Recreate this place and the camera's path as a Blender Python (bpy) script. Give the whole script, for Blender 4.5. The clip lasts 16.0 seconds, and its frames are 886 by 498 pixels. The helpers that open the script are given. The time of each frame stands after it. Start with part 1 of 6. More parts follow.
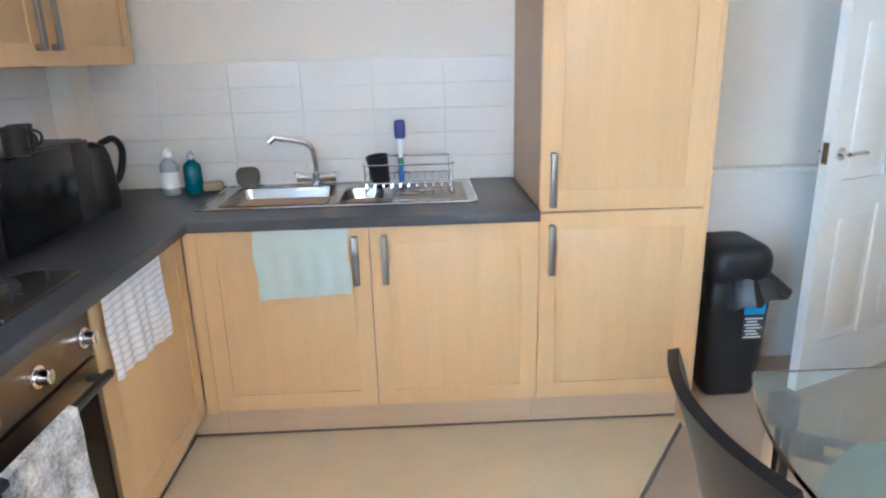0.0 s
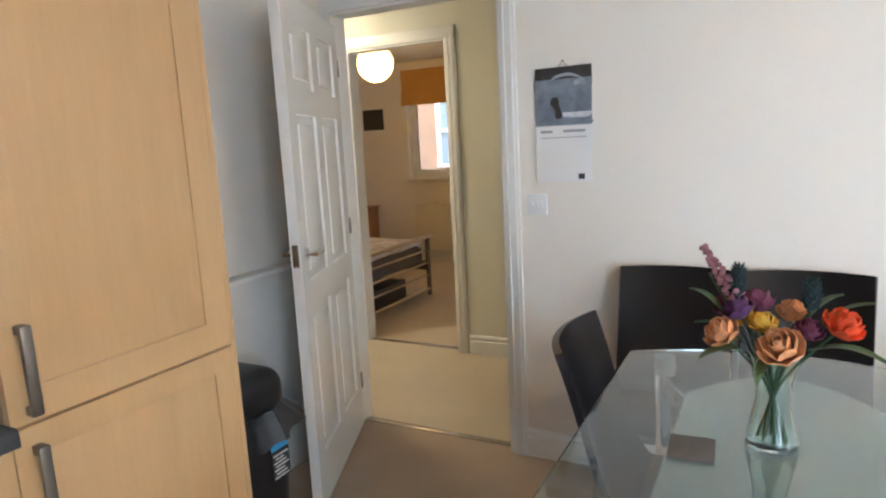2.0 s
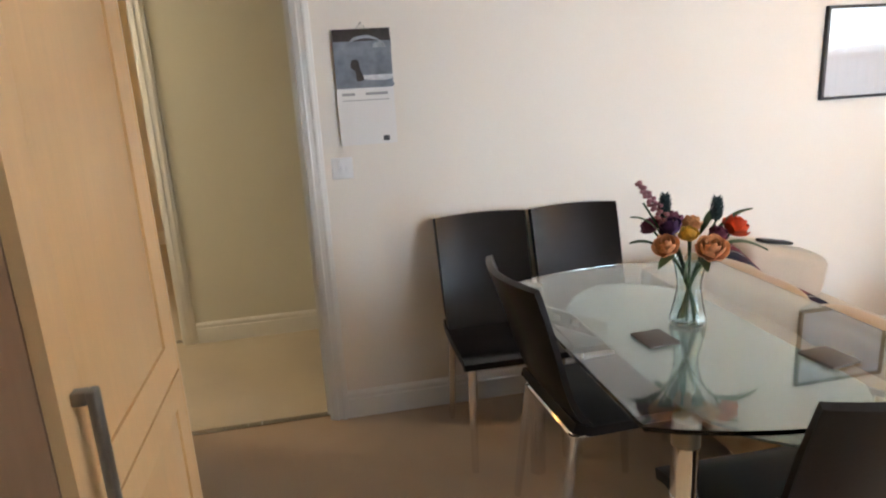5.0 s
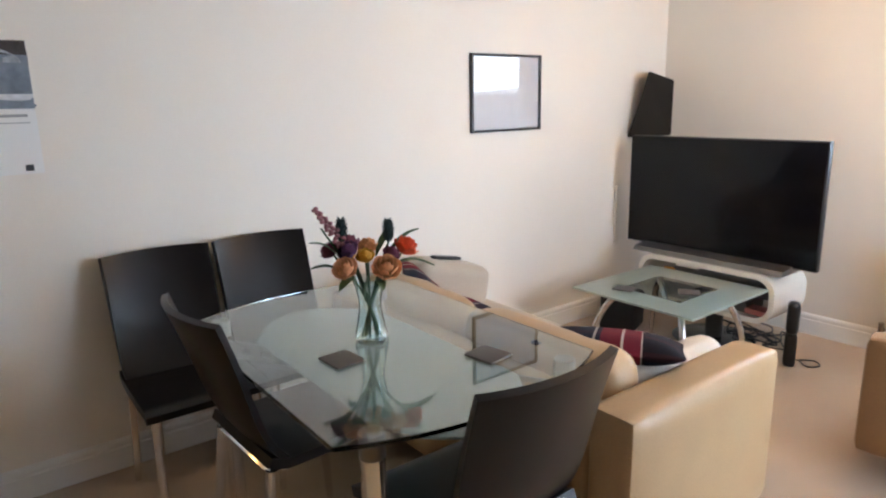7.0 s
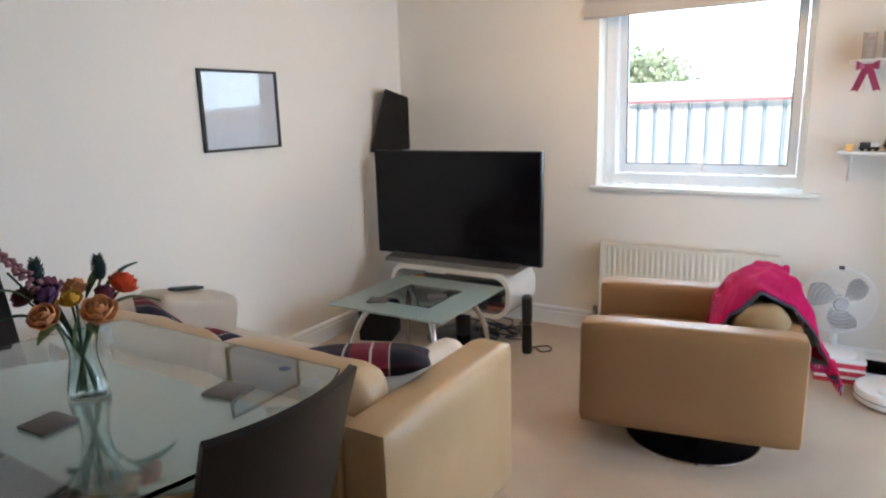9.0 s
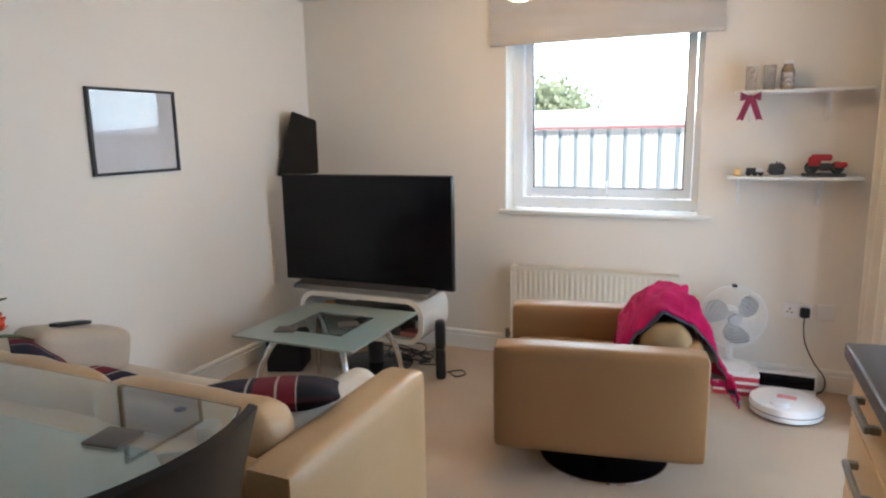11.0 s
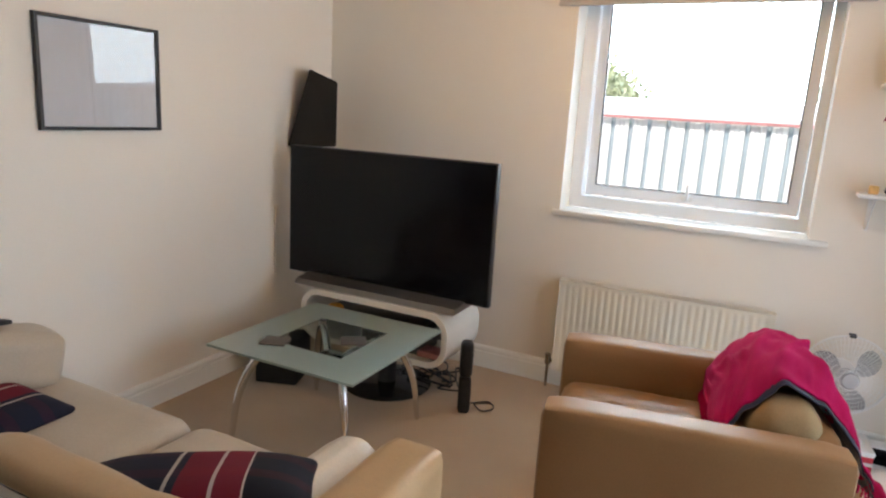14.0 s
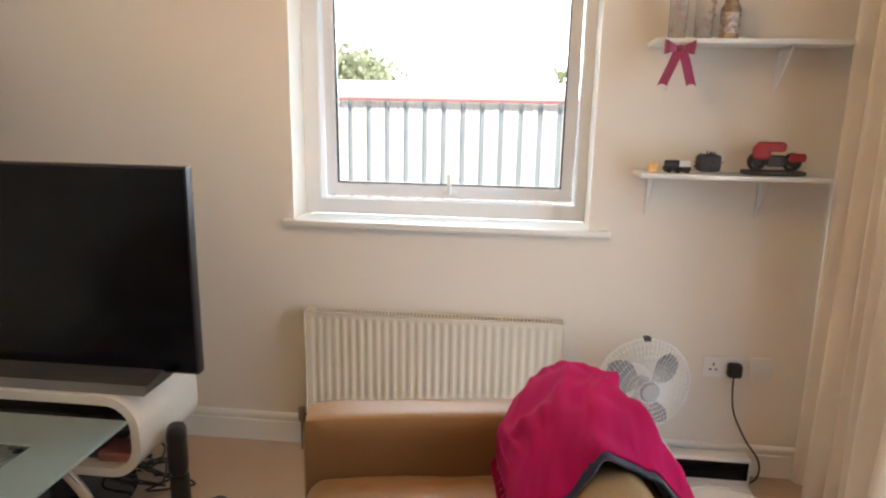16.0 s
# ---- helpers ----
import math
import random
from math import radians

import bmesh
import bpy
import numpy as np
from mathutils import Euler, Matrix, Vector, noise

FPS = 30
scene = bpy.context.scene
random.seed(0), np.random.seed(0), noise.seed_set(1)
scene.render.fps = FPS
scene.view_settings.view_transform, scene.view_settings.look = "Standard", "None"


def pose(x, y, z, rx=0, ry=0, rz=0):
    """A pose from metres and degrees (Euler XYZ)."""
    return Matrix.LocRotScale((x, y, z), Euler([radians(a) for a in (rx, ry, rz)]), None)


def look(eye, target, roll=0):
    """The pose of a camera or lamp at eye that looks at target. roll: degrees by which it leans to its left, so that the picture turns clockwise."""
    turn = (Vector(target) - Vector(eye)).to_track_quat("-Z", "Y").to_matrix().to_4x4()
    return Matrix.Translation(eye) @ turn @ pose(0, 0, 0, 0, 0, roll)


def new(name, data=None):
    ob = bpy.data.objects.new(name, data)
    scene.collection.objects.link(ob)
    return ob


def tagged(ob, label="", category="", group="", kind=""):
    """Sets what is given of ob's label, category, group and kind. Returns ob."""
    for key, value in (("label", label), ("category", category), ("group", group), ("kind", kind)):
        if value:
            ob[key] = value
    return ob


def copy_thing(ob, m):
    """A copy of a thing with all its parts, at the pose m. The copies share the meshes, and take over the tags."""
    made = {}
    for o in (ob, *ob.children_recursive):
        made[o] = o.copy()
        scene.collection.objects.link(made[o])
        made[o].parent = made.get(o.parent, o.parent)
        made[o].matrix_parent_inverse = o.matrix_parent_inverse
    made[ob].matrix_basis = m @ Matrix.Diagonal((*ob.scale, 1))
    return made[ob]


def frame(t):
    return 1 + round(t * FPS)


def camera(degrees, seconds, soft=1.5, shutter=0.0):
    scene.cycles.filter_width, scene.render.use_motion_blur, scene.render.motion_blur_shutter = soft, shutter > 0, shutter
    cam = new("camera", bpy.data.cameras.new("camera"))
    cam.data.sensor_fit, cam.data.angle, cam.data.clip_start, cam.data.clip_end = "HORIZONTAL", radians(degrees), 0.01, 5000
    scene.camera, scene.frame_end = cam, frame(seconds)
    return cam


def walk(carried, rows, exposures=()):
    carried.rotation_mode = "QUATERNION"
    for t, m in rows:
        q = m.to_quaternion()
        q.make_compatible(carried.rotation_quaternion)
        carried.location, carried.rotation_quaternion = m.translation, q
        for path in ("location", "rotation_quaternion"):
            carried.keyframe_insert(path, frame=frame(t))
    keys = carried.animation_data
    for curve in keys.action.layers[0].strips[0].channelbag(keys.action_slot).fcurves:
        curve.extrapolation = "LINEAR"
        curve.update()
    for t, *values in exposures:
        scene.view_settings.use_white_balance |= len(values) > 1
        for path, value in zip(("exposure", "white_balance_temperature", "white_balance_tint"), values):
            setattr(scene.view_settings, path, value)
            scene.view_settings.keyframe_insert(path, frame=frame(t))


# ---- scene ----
cam = camera(69.3, 16.0, 2.2)
ROWS = [
    (0, (-0.064, 0.618, 1.431), (0.002, 2.532, 0.854), -1.5),
    (0.5, (-0.142, 0.817, 1.444), (0.293, 2.687, 0.885), -2.7),
    (1, (-0.196, 0.979, 1.412), (0.763, 2.678, 0.972), -1.4),
    (1.5, (-0.311, 1.212, 1.438), (1.172, 2.498, 1.053), -3.9),
    (2, (-0.3, 1.456, 1.42), (1.443, 2.381, 1.092), -3.0),
    (2.5, (-0.293, 1.722, 1.453), (1.492, 2.586, 1.195), -2.7),
    (3, (-0.354, 1.983, 1.468), (1.56, 2.476, 1.162), -4.4),
    (3.2, (-0.367, 2.064, 1.478), (1.57, 2.445, 1.162), -4.4),
    (5.3, (-0.45, 2.463, 1.466), (1.434, 1.984, 0.998), -2.3),
    (5.5, (-0.446, 2.456, 1.467), (1.423, 1.891, 1.036), -1.6),
    (6, (-0.46, 2.427, 1.46), (1.329, 1.661, 0.998), -1.2),
    (6.5, (-0.466, 2.418, 1.46), (1.214, 1.437, 0.997), -1.0),
    (7, (-0.467, 2.398, 1.457), (1.08, 1.213, 1.009), -1.2),
    (7.5, (-0.474, 2.381, 1.455), (0.944, 1.036, 1.032), -1.5),
    (8, (-0.491, 2.359, 1.46), (0.788, 0.879, 1.042), -1.6),
    (8.5, (-0.496, 2.339, 1.461), (0.644, 0.751, 1.041), -1.6),
    (9, (-0.505, 2.317, 1.462), (0.512, 0.647, 1.042), -1.6),
    (9.5, (-0.516, 2.3, 1.469), (0.324, 0.534, 1.051), -1.5),
    (9.7, (-0.521, 2.293, 1.471), (0.248, 0.493, 1.063), -1.4),
    (11.8, (-0.479, 2.205, 1.455), (0.367, 0.421, 1.137), -0.5),
    (12, (-0.525, 2.113, 1.498), (0.543, 0.447, 1.208), 1.7),
    (12.5, (-0.45, 2.01, 1.455), (0.834, 0.527, 1.071), 2.0),
    (13, (-0.341, 1.875, 1.427), (0.802, 0.289, 1.005), 4.4),
    (13.5, (-0.192, 1.705, 1.441), (0.714, -0.036, 1.057), 2.5),
    (14, (-0.146, 1.591, 1.441), (0.706, -0.168, 1.021), 3.4),
    (14.5, (-0.177, 1.371, 1.479), (0.431, -0.511, 1.184), 2.9),
    (15, (-0.204, 1.174, 1.44), (0.239, -0.735, 1.041), 2.3),
    (15.5, (-0.132, 0.957, 1.417), (0.292, -0.95, 0.986), 1.9),
    (16, (-0.079, 0.746, 1.412), (0.124, -1.197, 0.984), 1.1),
]
walk(cam, [(t, look(eye, target, roll)) for t, eye, target, roll in ROWS],
     [(0.0, 2.66, 5200, 9), (0.5, 2.50, 5300, 10), (1.0, 2.30, 5350, 10), (2.0, 1.92, 6200, 15), (3.2, 1.80, 6000, 13), (5.5, 1.76, 6750, 18), (7.5, 1.52, 6100, 16), (9.5, 1.02, 6050, 13), (12.5, 0.90, 6500, 15), (14.5, 0.85, 6850, 17), (16.0, 0.85, 7150, 18)])

# ---- world, sun, large lights ----
world = bpy.data.worlds.new("daylight")
scene.world = world
world.use_nodes = True
wn = world.node_tree.nodes
sky = wn.new("ShaderNodeTexSky")
sky.sky_type, sky.sun_disc = "NISHITA", False
sky.sun_elevation, sky.sun_rotation = radians(50), radians(4)
sky.dust_density, sky.air_density = 1.5, 1.0
wn["Background"].inputs["Strength"].default_value = 0.15
world.node_tree.links.new(sky.outputs[0], wn["Background"].inputs["Color"])

sun = new("sun", bpy.data.lights.new("sun", "SUN"))
sun.data.energy, sun.data.angle, sun.data.color = 3.2, radians(0.5), (1.0, 0.95, 0.87)
sun.matrix_world = look((0.05, 0.64, 0.77), (0, 0, 0))


def window_light(name, m, w, h, power, color):
    """Sky light that comes in through an opening."""
    ob = new(name, bpy.data.lights.new(name, "AREA"))
    ob.data.shape, ob.data.size, ob.data.size_y = "RECTANGLE", w, h
    ob.data.energy, ob.data.color = power, color
    ob.matrix_world = m
    return ob


window_light("daylight_west", look((-1.66, -0.48, 1.1), (5, 0.25, 0.95)), 1.55, 2.0, 25, (0.68, 0.84, 1.0))
window_light("daylight_south", look((0.22, -2.25, 2.62), (0.25, -0.4, 0.2)), 1.3, 0.7, 13, (0.46, 0.74, 1.0))

# ---- materials ----


def base_nodes(name):
    m = bpy.data.materials.new(name)
    m.use_nodes = True
    nt = m.node_tree
    return m, nt, nt.nodes["Principled BSDF"]


def noise_at(nt, coord, scale, detail=3.0, stretch=None):
    n = nt.nodes.new("ShaderNodeTexNoise")
    n.inputs["Scale"].default_value, n.inputs["Detail"].default_value = scale, detail
    if stretch:
        mp = nt.nodes.new("ShaderNodeMapping")
        mp.inputs["Scale"].default_value = stretch
        nt.links.new(coord, mp.inputs["Vector"])
        coord = mp.outputs[0]
    nt.links.new(coord, n.inputs["Vector"])
    return n.outputs["Fac"]


def calc(nt, op, a, b):
    n = nt.nodes.new("ShaderNodeMath")
    n.operation = op
    for k, v in enumerate((a, b)):
        if isinstance(v, (int, float)):
            n.inputs[k].default_value = v
        else:
            nt.links.new(v, n.inputs[k])
    return n.outputs[0]


def ramp(nt, fac, stops, constant=False):
    n = nt.nodes.new("ShaderNodeValToRGB")
    n.color_ramp.interpolation = "CONSTANT" if constant else "LINEAR"
    el = n.color_ramp.elements
    while len(el) < len(stops):
        el.new(1.0)
    for e, (p, c) in zip(el, stops):
        e.position, e.color = p, (*c, 1)
    nt.links.new(fac, n.inputs[0])
    return n.outputs[0]


def mat(name, col, rough=0.5, metal=0.0, var=0.12, scale=3.0, fine=60.0, bump=0.1, depth=0.002, stretch=None, trans=0.0, ior=1.45, coat=0.0, sheen=0.0, gloss_var=0.15, random_tone=0.0, spec=0.5):
    """A surface with variation at two scales, fine relief and uneven gloss."""
    m, nt, p = base_nodes(name)
    co = nt.nodes.new("ShaderNodeTexCoord").outputs["Object"]
    a, b = noise_at(nt, co, scale, 3, stretch), noise_at(nt, co, fine, 2, stretch)
    f = calc(nt, "ADD", calc(nt, "MULTIPLY", a, 0.65), calc(nt, "MULTIPLY", b, 0.35))
    if random_tone:
        oi = nt.nodes.new("ShaderNodeObjectInfo")
        f = calc(nt, "ADD", f, calc(nt, "MULTIPLY", calc(nt, "SUBTRACT", oi.outputs["Random"], 0.5), random_tone))
    lo, hi = [c * (1 - var) for c in col], [min(1, c * (1 + var)) for c in col]
    nt.links.new(ramp(nt, f, [(0.3, lo), (0.7, hi)]), p.inputs["Base Color"])
    p.inputs["Metallic"].default_value, p.inputs["Specular IOR Level"].default_value = metal, spec
    nt.links.new(calc(nt, "ADD", calc(nt, "MULTIPLY", a, rough * gloss_var * 2), rough * (1 - gloss_var)), p.inputs["Roughness"])
    p.inputs["Transmission Weight"].default_value, p.inputs["IOR"].default_value = trans, ior
    p.inputs["Coat Weight"].default_value, p.inputs["Coat Roughness"].default_value = coat, 0.15
    p.inputs["Sheen Weight"].default_value = sheen
    if bump:
        bn = nt.nodes.new("ShaderNodeBump")
        bn.inputs["Strength"].default_value, bn.inputs["Distance"].default_value = bump, depth
        nt.links.new(f, bn.inputs["Height"])
        nt.links.new(bn.outputs[0], p.inputs["Normal"])
    return m


def glass(name, col=(1, 1, 1), rough=0.0, ior=1.45):
    m, nt, p = base_nodes(name)
    p.inputs["Base Color"].default_value = (*col, 1)
    p.inputs["Roughness"].default_value, p.inputs["IOR"].default_value = rough, ior
    p.inputs["Transmission Weight"].default_value = 1.0
    return m


def glow(name, col, strength):
    m, nt, p = base_nodes(name)
    p.inputs["Base Color"].default_value = (0.85, 0.8, 0.7, 1)
    p.inputs["Emission Color"].default_value, p.inputs["Emission Strength"].default_value = (*col, 1), strength
    return m


def stripes(name, axis, period, stops, rough=0.85, cross=None):
    """Woven stripes along one axis of the thing, crossed by a second set of stripes."""
    m, nt, p = base_nodes(name)
    sep = nt.nodes.new("ShaderNodeSeparateXYZ")
    co = nt.nodes.new("ShaderNodeTexCoord").outputs["Object"]
    nt.links.new(co, sep.inputs[0])

    def band(ax, per, st):
        f = calc(nt, "FRACT", calc(nt, "DIVIDE", calc(nt, "ADD", sep.outputs[ax], 10 * per), per), 0)
        return ramp(nt, f, st, True)
    col = band(axis, period, stops)
    if cross:
        mx = nt.nodes.new("ShaderNodeMix")
        mx.data_type, mx.blend_type = "RGBA", "MIX"
        mx.inputs["Factor"].default_value = 0.22
        nt.links.new(col, mx.inputs[6])
        nt.links.new(band(cross[0], cross[1], cross[2]), mx.inputs[7])
        col = mx.outputs[2]
    nt.links.new(col, p.inputs["Base Color"])
    p.inputs["Roughness"].default_value, p.inputs["Sheen Weight"].default_value = rough, 0.0
    p.inputs["Specular IOR Level"].default_value = 0.2
    bn = nt.nodes.new("ShaderNodeBump")
    bn.inputs["Strength"].default_value, bn.inputs["Distance"].default_value = 0.3, 0.002
    nt.links.new(noise_at(nt, co, 300, 2), bn.inputs["Height"])
    nt.links.new(bn.outputs[0], p.inputs["Normal"])
    return m


wall_paint = mat("wall_paint", (0.80, 0.75, 0.675), 0.75, var=0.03, scale=1.5, fine=180, bump=0.12, depth=0.001)
hall_paint = mat("hall_paint", (0.72, 0.70, 0.60), 0.75, var=0.03, scale=1.5, fine=180, bump=0.12, depth=0.001)
ceiling_paint = mat("ceiling_paint", (0.82, 0.81, 0.78), 0.85, var=0.03, bump=0.1, depth=0.001)
gloss_white = mat("gloss_white", (0.80, 0.79, 0.75), 0.36, var=0.02, scale=5, fine=90, bump=0.04, depth=0.0006, gloss_var=0.05)
carpet = mat("carpet", (0.44, 0.315, 0.205), 0.95, var=0.14, scale=2.2, fine=420, bump=0.6, depth=0.006, sheen=0.3)
hall_carpet = mat("hall_carpet", (0.56, 0.47, 0.34), 0.95, var=0.12, scale=2.2, fine=420, bump=0.6, depth=0.006, sheen=0.3)
vinyl = mat("vinyl", (0.68, 0.53, 0.335), 0.42, var=0.07, scale=4, fine=70, bump=0.05, depth=0.001)
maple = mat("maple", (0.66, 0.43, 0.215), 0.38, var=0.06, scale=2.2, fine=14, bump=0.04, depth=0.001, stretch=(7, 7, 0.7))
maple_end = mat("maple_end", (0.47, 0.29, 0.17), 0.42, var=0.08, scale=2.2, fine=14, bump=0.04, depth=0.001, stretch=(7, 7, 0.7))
maple_flat = mat("maple_flat", (0.56, 0.40, 0.26), 0.45, var=0.09, scale=2.2, fine=14, bump=0.04, depth=0.001, stretch=(0.7, 7, 7))
worktop_mat = mat("worktop", (0.060, 0.060, 0.065), 0.34, var=0.35, scale=6, fine=260, bump=0.12, depth=0.001)
tile_mat = mat("tile_glaze", (0.76, 0.725, 0.68), 0.22, var=0.03, scale=4, fine=40, bump=0.06, depth=0.001, random_tone=0.12)
grout = mat("grout", (0.70, 0.68, 0.64), 0.9, var=0.1, bump=0.2)
steel = mat("brushed_steel", (0.42, 0.40, 0.375), 0.26, 1.0, var=0.08, scale=4, fine=120, bump=0.05, depth=0.0006, stretch=(1, 12, 12))
oven_steel = mat("oven_steel", (0.24, 0.195, 0.16), 0.33, 1.0, var=0.08, scale=4, fine=120, bump=0.05, depth=0.0006)
chrome = mat("chrome", (0.82, 0.82, 0.83), 0.09, 1.0, var=0.03, bump=0.0)
handle_metal = mat("handle_metal", (0.27, 0.255, 0.235), 0.45, 1.0, var=0.06, bump=0.03)
black_plastic = mat("black_plastic", (0.016, 0.016, 0.018), 0.38, var=0.25, scale=8, fine=200, bump=0.1, depth=0.0008)
dark_grey = mat("dark_grey", (0.05, 0.05, 0.055), 0.5, var=0.2, bump=0.1)
screen_mat = mat("screen", (0.003, 0.003, 0.0048), 0.15, spec=0.28, var=0.1, bump=0.0)
speaker_cloth = mat("speaker_cloth", (0.018, 0.016, 0.015), 0.85, var=0.25, fine=500, bump=0.5)
white_plastic = mat("white_plastic", (0.80, 0.80, 0.79), 0.35, var=0.03, bump=0.04)
white_lacquer = mat("white_lacquer", (0.80, 0.76, 0.68), 0.22, var=0.04, scale=3, bump=0.03, coat=0.4)
radiator_white = mat("radiator_white", (0.76, 0.71, 0.60), 0.4, var=0.03, bump=0.04)
upvc = mat("upvc", (0.84, 0.87, 0.90), 0.3, var=0.02, bump=0.02)
cream_leather = mat("cream_leather", (0.43, 0.28, 0.145), 0.40, var=0.10, scale=3.5, fine=150, bump=0.30, depth=0.002)
pale_leather = mat("pale_leather", (0.56, 0.49, 0.40), 0.42, var=0.10, scale=3.5, fine=150, bump=0.30, depth=0.002)
tan_leather = mat("tan_leather", (0.29, 0.158, 0.068), 0.42, var=0.10, scale=3.5, fine=150, bump=0.30, depth=0.002)
grey_leather = mat("grey_leather", (0.45, 0.375, 0.29), 0.45, var=0.10, scale=3.5, fine=150, bump=0.30, depth=0.002)
black_leather = mat("black_leather", (0.0105, 0.0085, 0.0085), 0.31, spec=0.26, var=0.25, scale=5, fine=190, bump=0.25, depth=0.0015)
brown_cushion = mat("brown_cushion", (0.26, 0.17, 0.08), 0.85, var=0.2, scale=6, fine=200, bump=0.4)
pink_wool = mat("pink_wool", (0.36, 0.006, 0.068), 0.92, var=0.16, scale=7, fine=350, bump=0.6, depth=0.003, spec=0.15)
navy_wool = mat("navy_wool", (0.018, 0.020, 0.048), 0.92, var=0.2, scale=7, fine=350, bump=0.6, depth=0.003, sheen=0.3)
curtain_cloth = mat("curtain_cloth", (0.82, 0.77, 0.66), 0.85, var=0.06, scale=5, fine=300, bump=0.3, sheen=0.3)
blind_cloth = mat("blind_cloth", (0.52, 0.50, 0.48), 0.9, var=0.05, scale=5, fine=300, bump=0.3)
orange_blind = mat("orange_blind", (0.60, 0.32, 0.09), 0.9, var=0.08, scale=5, fine=300, bump=0.3)
clear_glass = glass("clear_glass", (0.98, 1.0, 0.99))
table_glass = glass("table_glass", (0.78, 0.87, 0.85), 0.0, 1.6)
frost_glass = mat("frost_glass", (0.46, 0.56, 0.51), 0.35, var=0.04, bump=0.03, trans=0.55, coat=0.6)
paper = mat("paper", (0.80, 0.79, 0.77), 0.85, var=0.02, fine=200, bump=0.05)
lamp_paper = glow("lamp_paper", (1.0, 0.60, 0.24), 13.5)
bed_lamp_paper = glow("bed_lamp_paper", (1.0, 0.58, 0.18), 3.0)
brick_mat = mat("far_brick", (0.46, 0.25, 0.16), 0.9, var=0.25, scale=2, fine=14, bump=0.3)
shed_white = mat("shed_white", (0.66, 0.67, 0.67), 0.5, var=0.06, scale=1.2, fine=30, bump=0.05)
# shade of the cladding recesses, put in as a grey-blue colour
shed_groove_shade = mat("shed_groove_shade", (0.30, 0.37, 0.41), 0.6, var=0.12, scale=2, fine=30, bump=0.05)
red_trim = mat("red_trim", (0.40, 0.16, 0.16), 0.5, var=0.12)
leaf_mat = mat("tree_leaf", (0.42, 0.46, 0.30), 0.6, var=0.2, scale=1.2, fine=9, bump=0.2)
bark = mat("bark", (0.14, 0.10, 0.07), 0.9, var=0.3, fine=25, bump=0.5)
grass_ground = mat("grass_ground", (0.12, 0.14, 0.06), 0.95, var=0.3, scale=0.5, fine=8, bump=0.4)
tan_card = mat("slate_coaster", (0.10, 0.085, 0.075), 0.6, var=0.2, scale=9, fine=150, bump=0.3)

# ---- mesh tools ----


def bm_new():
    return bmesh.new()


def finish(name, bm, material, smooth=35):
    me = bpy.data.meshes.new(name)
    bmesh.ops.recalc_face_normals(bm, faces=bm.faces[:])
    bm.to_mesh(me)
    bm.free()
    mats = material if isinstance(material, (list, tuple)) else [material]
    for m in mats:
        me.materials.append(m)
    if smooth:
        me.shade_smooth()
        me.set_sharp_from_angle(angle=radians(smooth))
    return me


def part(name, bm, material, parent, label="", smooth=35):
    ob = new(name, finish(name, bm, material, smooth))
    ob.parent = parent
    return tagged(ob, label)


def thing(name, m, label, category, group=""):
    ob = new(name)
    ob.empty_display_size = 0.1
    ob.matrix_world = m
    return tagged(ob, label, category, group)


def single(name, bm, material, m, label, category, group="", smooth=35):
    ob = new(name, finish(name, bm, material, smooth))
    ob.matrix_world = m
    return tagged(ob, label, category, group)


def structure(name, bm, material, label, category="", smooth=35):
    return tagged(new(name, finish(name, bm, material, smooth)), label, category or name.split("_")[0], kind="structure")


def box(bm, x0, x1, y0, y1, z0, z1, bevel=0.0, seg=2, m=None):
    r = bmesh.ops.create_cube(bm, size=1.0)
    vs = r["verts"]
    bmesh.ops.scale(bm, vec=(abs(x1 - x0), abs(y1 - y0), abs(z1 - z0)), verts=vs)
    bmesh.ops.translate(bm, vec=((x0 + x1) / 2, (y0 + y1) / 2, (z0 + z1) / 2), verts=vs)
    if m:
        bmesh.ops.transform(bm, matrix=m, verts=vs)
    if bevel:
        es = list({e for v in vs for e in v.link_edges})
        bmesh.ops.bevel(bm, geom=es, offset=bevel, segments=seg, affect="EDGES", profile=0.5)
    return bm


def soft(bm, cx, cy, cz, sx, sy, sz, r, cuts=7, puff=(0, 0, 0), rough=0.0, seed=0.0, m=None):
    """A padded block: rounded by r, swollen by puff on each axis, a little uneven."""
    n, grid = cuts + 1, {}

    def corner(*key):
        if key not in grid:
            grid[key] = bm.verts.new([2 * c / n - 1 for c in key])
        return grid[key]
    for k in range(3):
        i, j = [q for q in range(3) if q != k]
        for side in (0, n):
            for s_ in range(n):
                for t_ in range(n):
                    f = []
                    for ds, dt in ((0, 0), (1, 0), (1, 1), (0, 1)):
                        key = [0, 0, 0]
                        key[k], key[i], key[j] = side, s_ + ds, t_ + dt
                        f.append(corner(*key))
                    bm.faces.new(f)
    vs = list(grid.values())
    h = Vector((sx / 2, sy / 2, sz / 2))
    inner = Vector([max(1e-4, a - r) for a in h])
    for v in vs:
        u = v.co.copy()
        w = [math.copysign(abs(a) ** 0.75, a) for a in u]
        p = Vector([w[k] * h[k] for k in range(3)])
        q = Vector([max(-inner[k], min(inner[k], p[k])) for k in range(3)])
        d = p - q
        if d.length > 1e-6:
            p = q + d.normalized() * min(r, max(d.length, r * 0.98))
        for k in range(3):
            a, b = [i for i in range(3) if i != k]
            p[k] += math.copysign(1, u[k]) * puff[k] * abs(u[k]) * max(0, 1 - u[a] ** 2) * max(0, 1 - u[b] ** 2)
        if rough:
            p += noise.noise_vector(p * 7 + Vector((seed, seed * 2, 0))) * rough
        p += Vector((cx, cy, cz))
        v.co = m @ p if m else p
    return bm


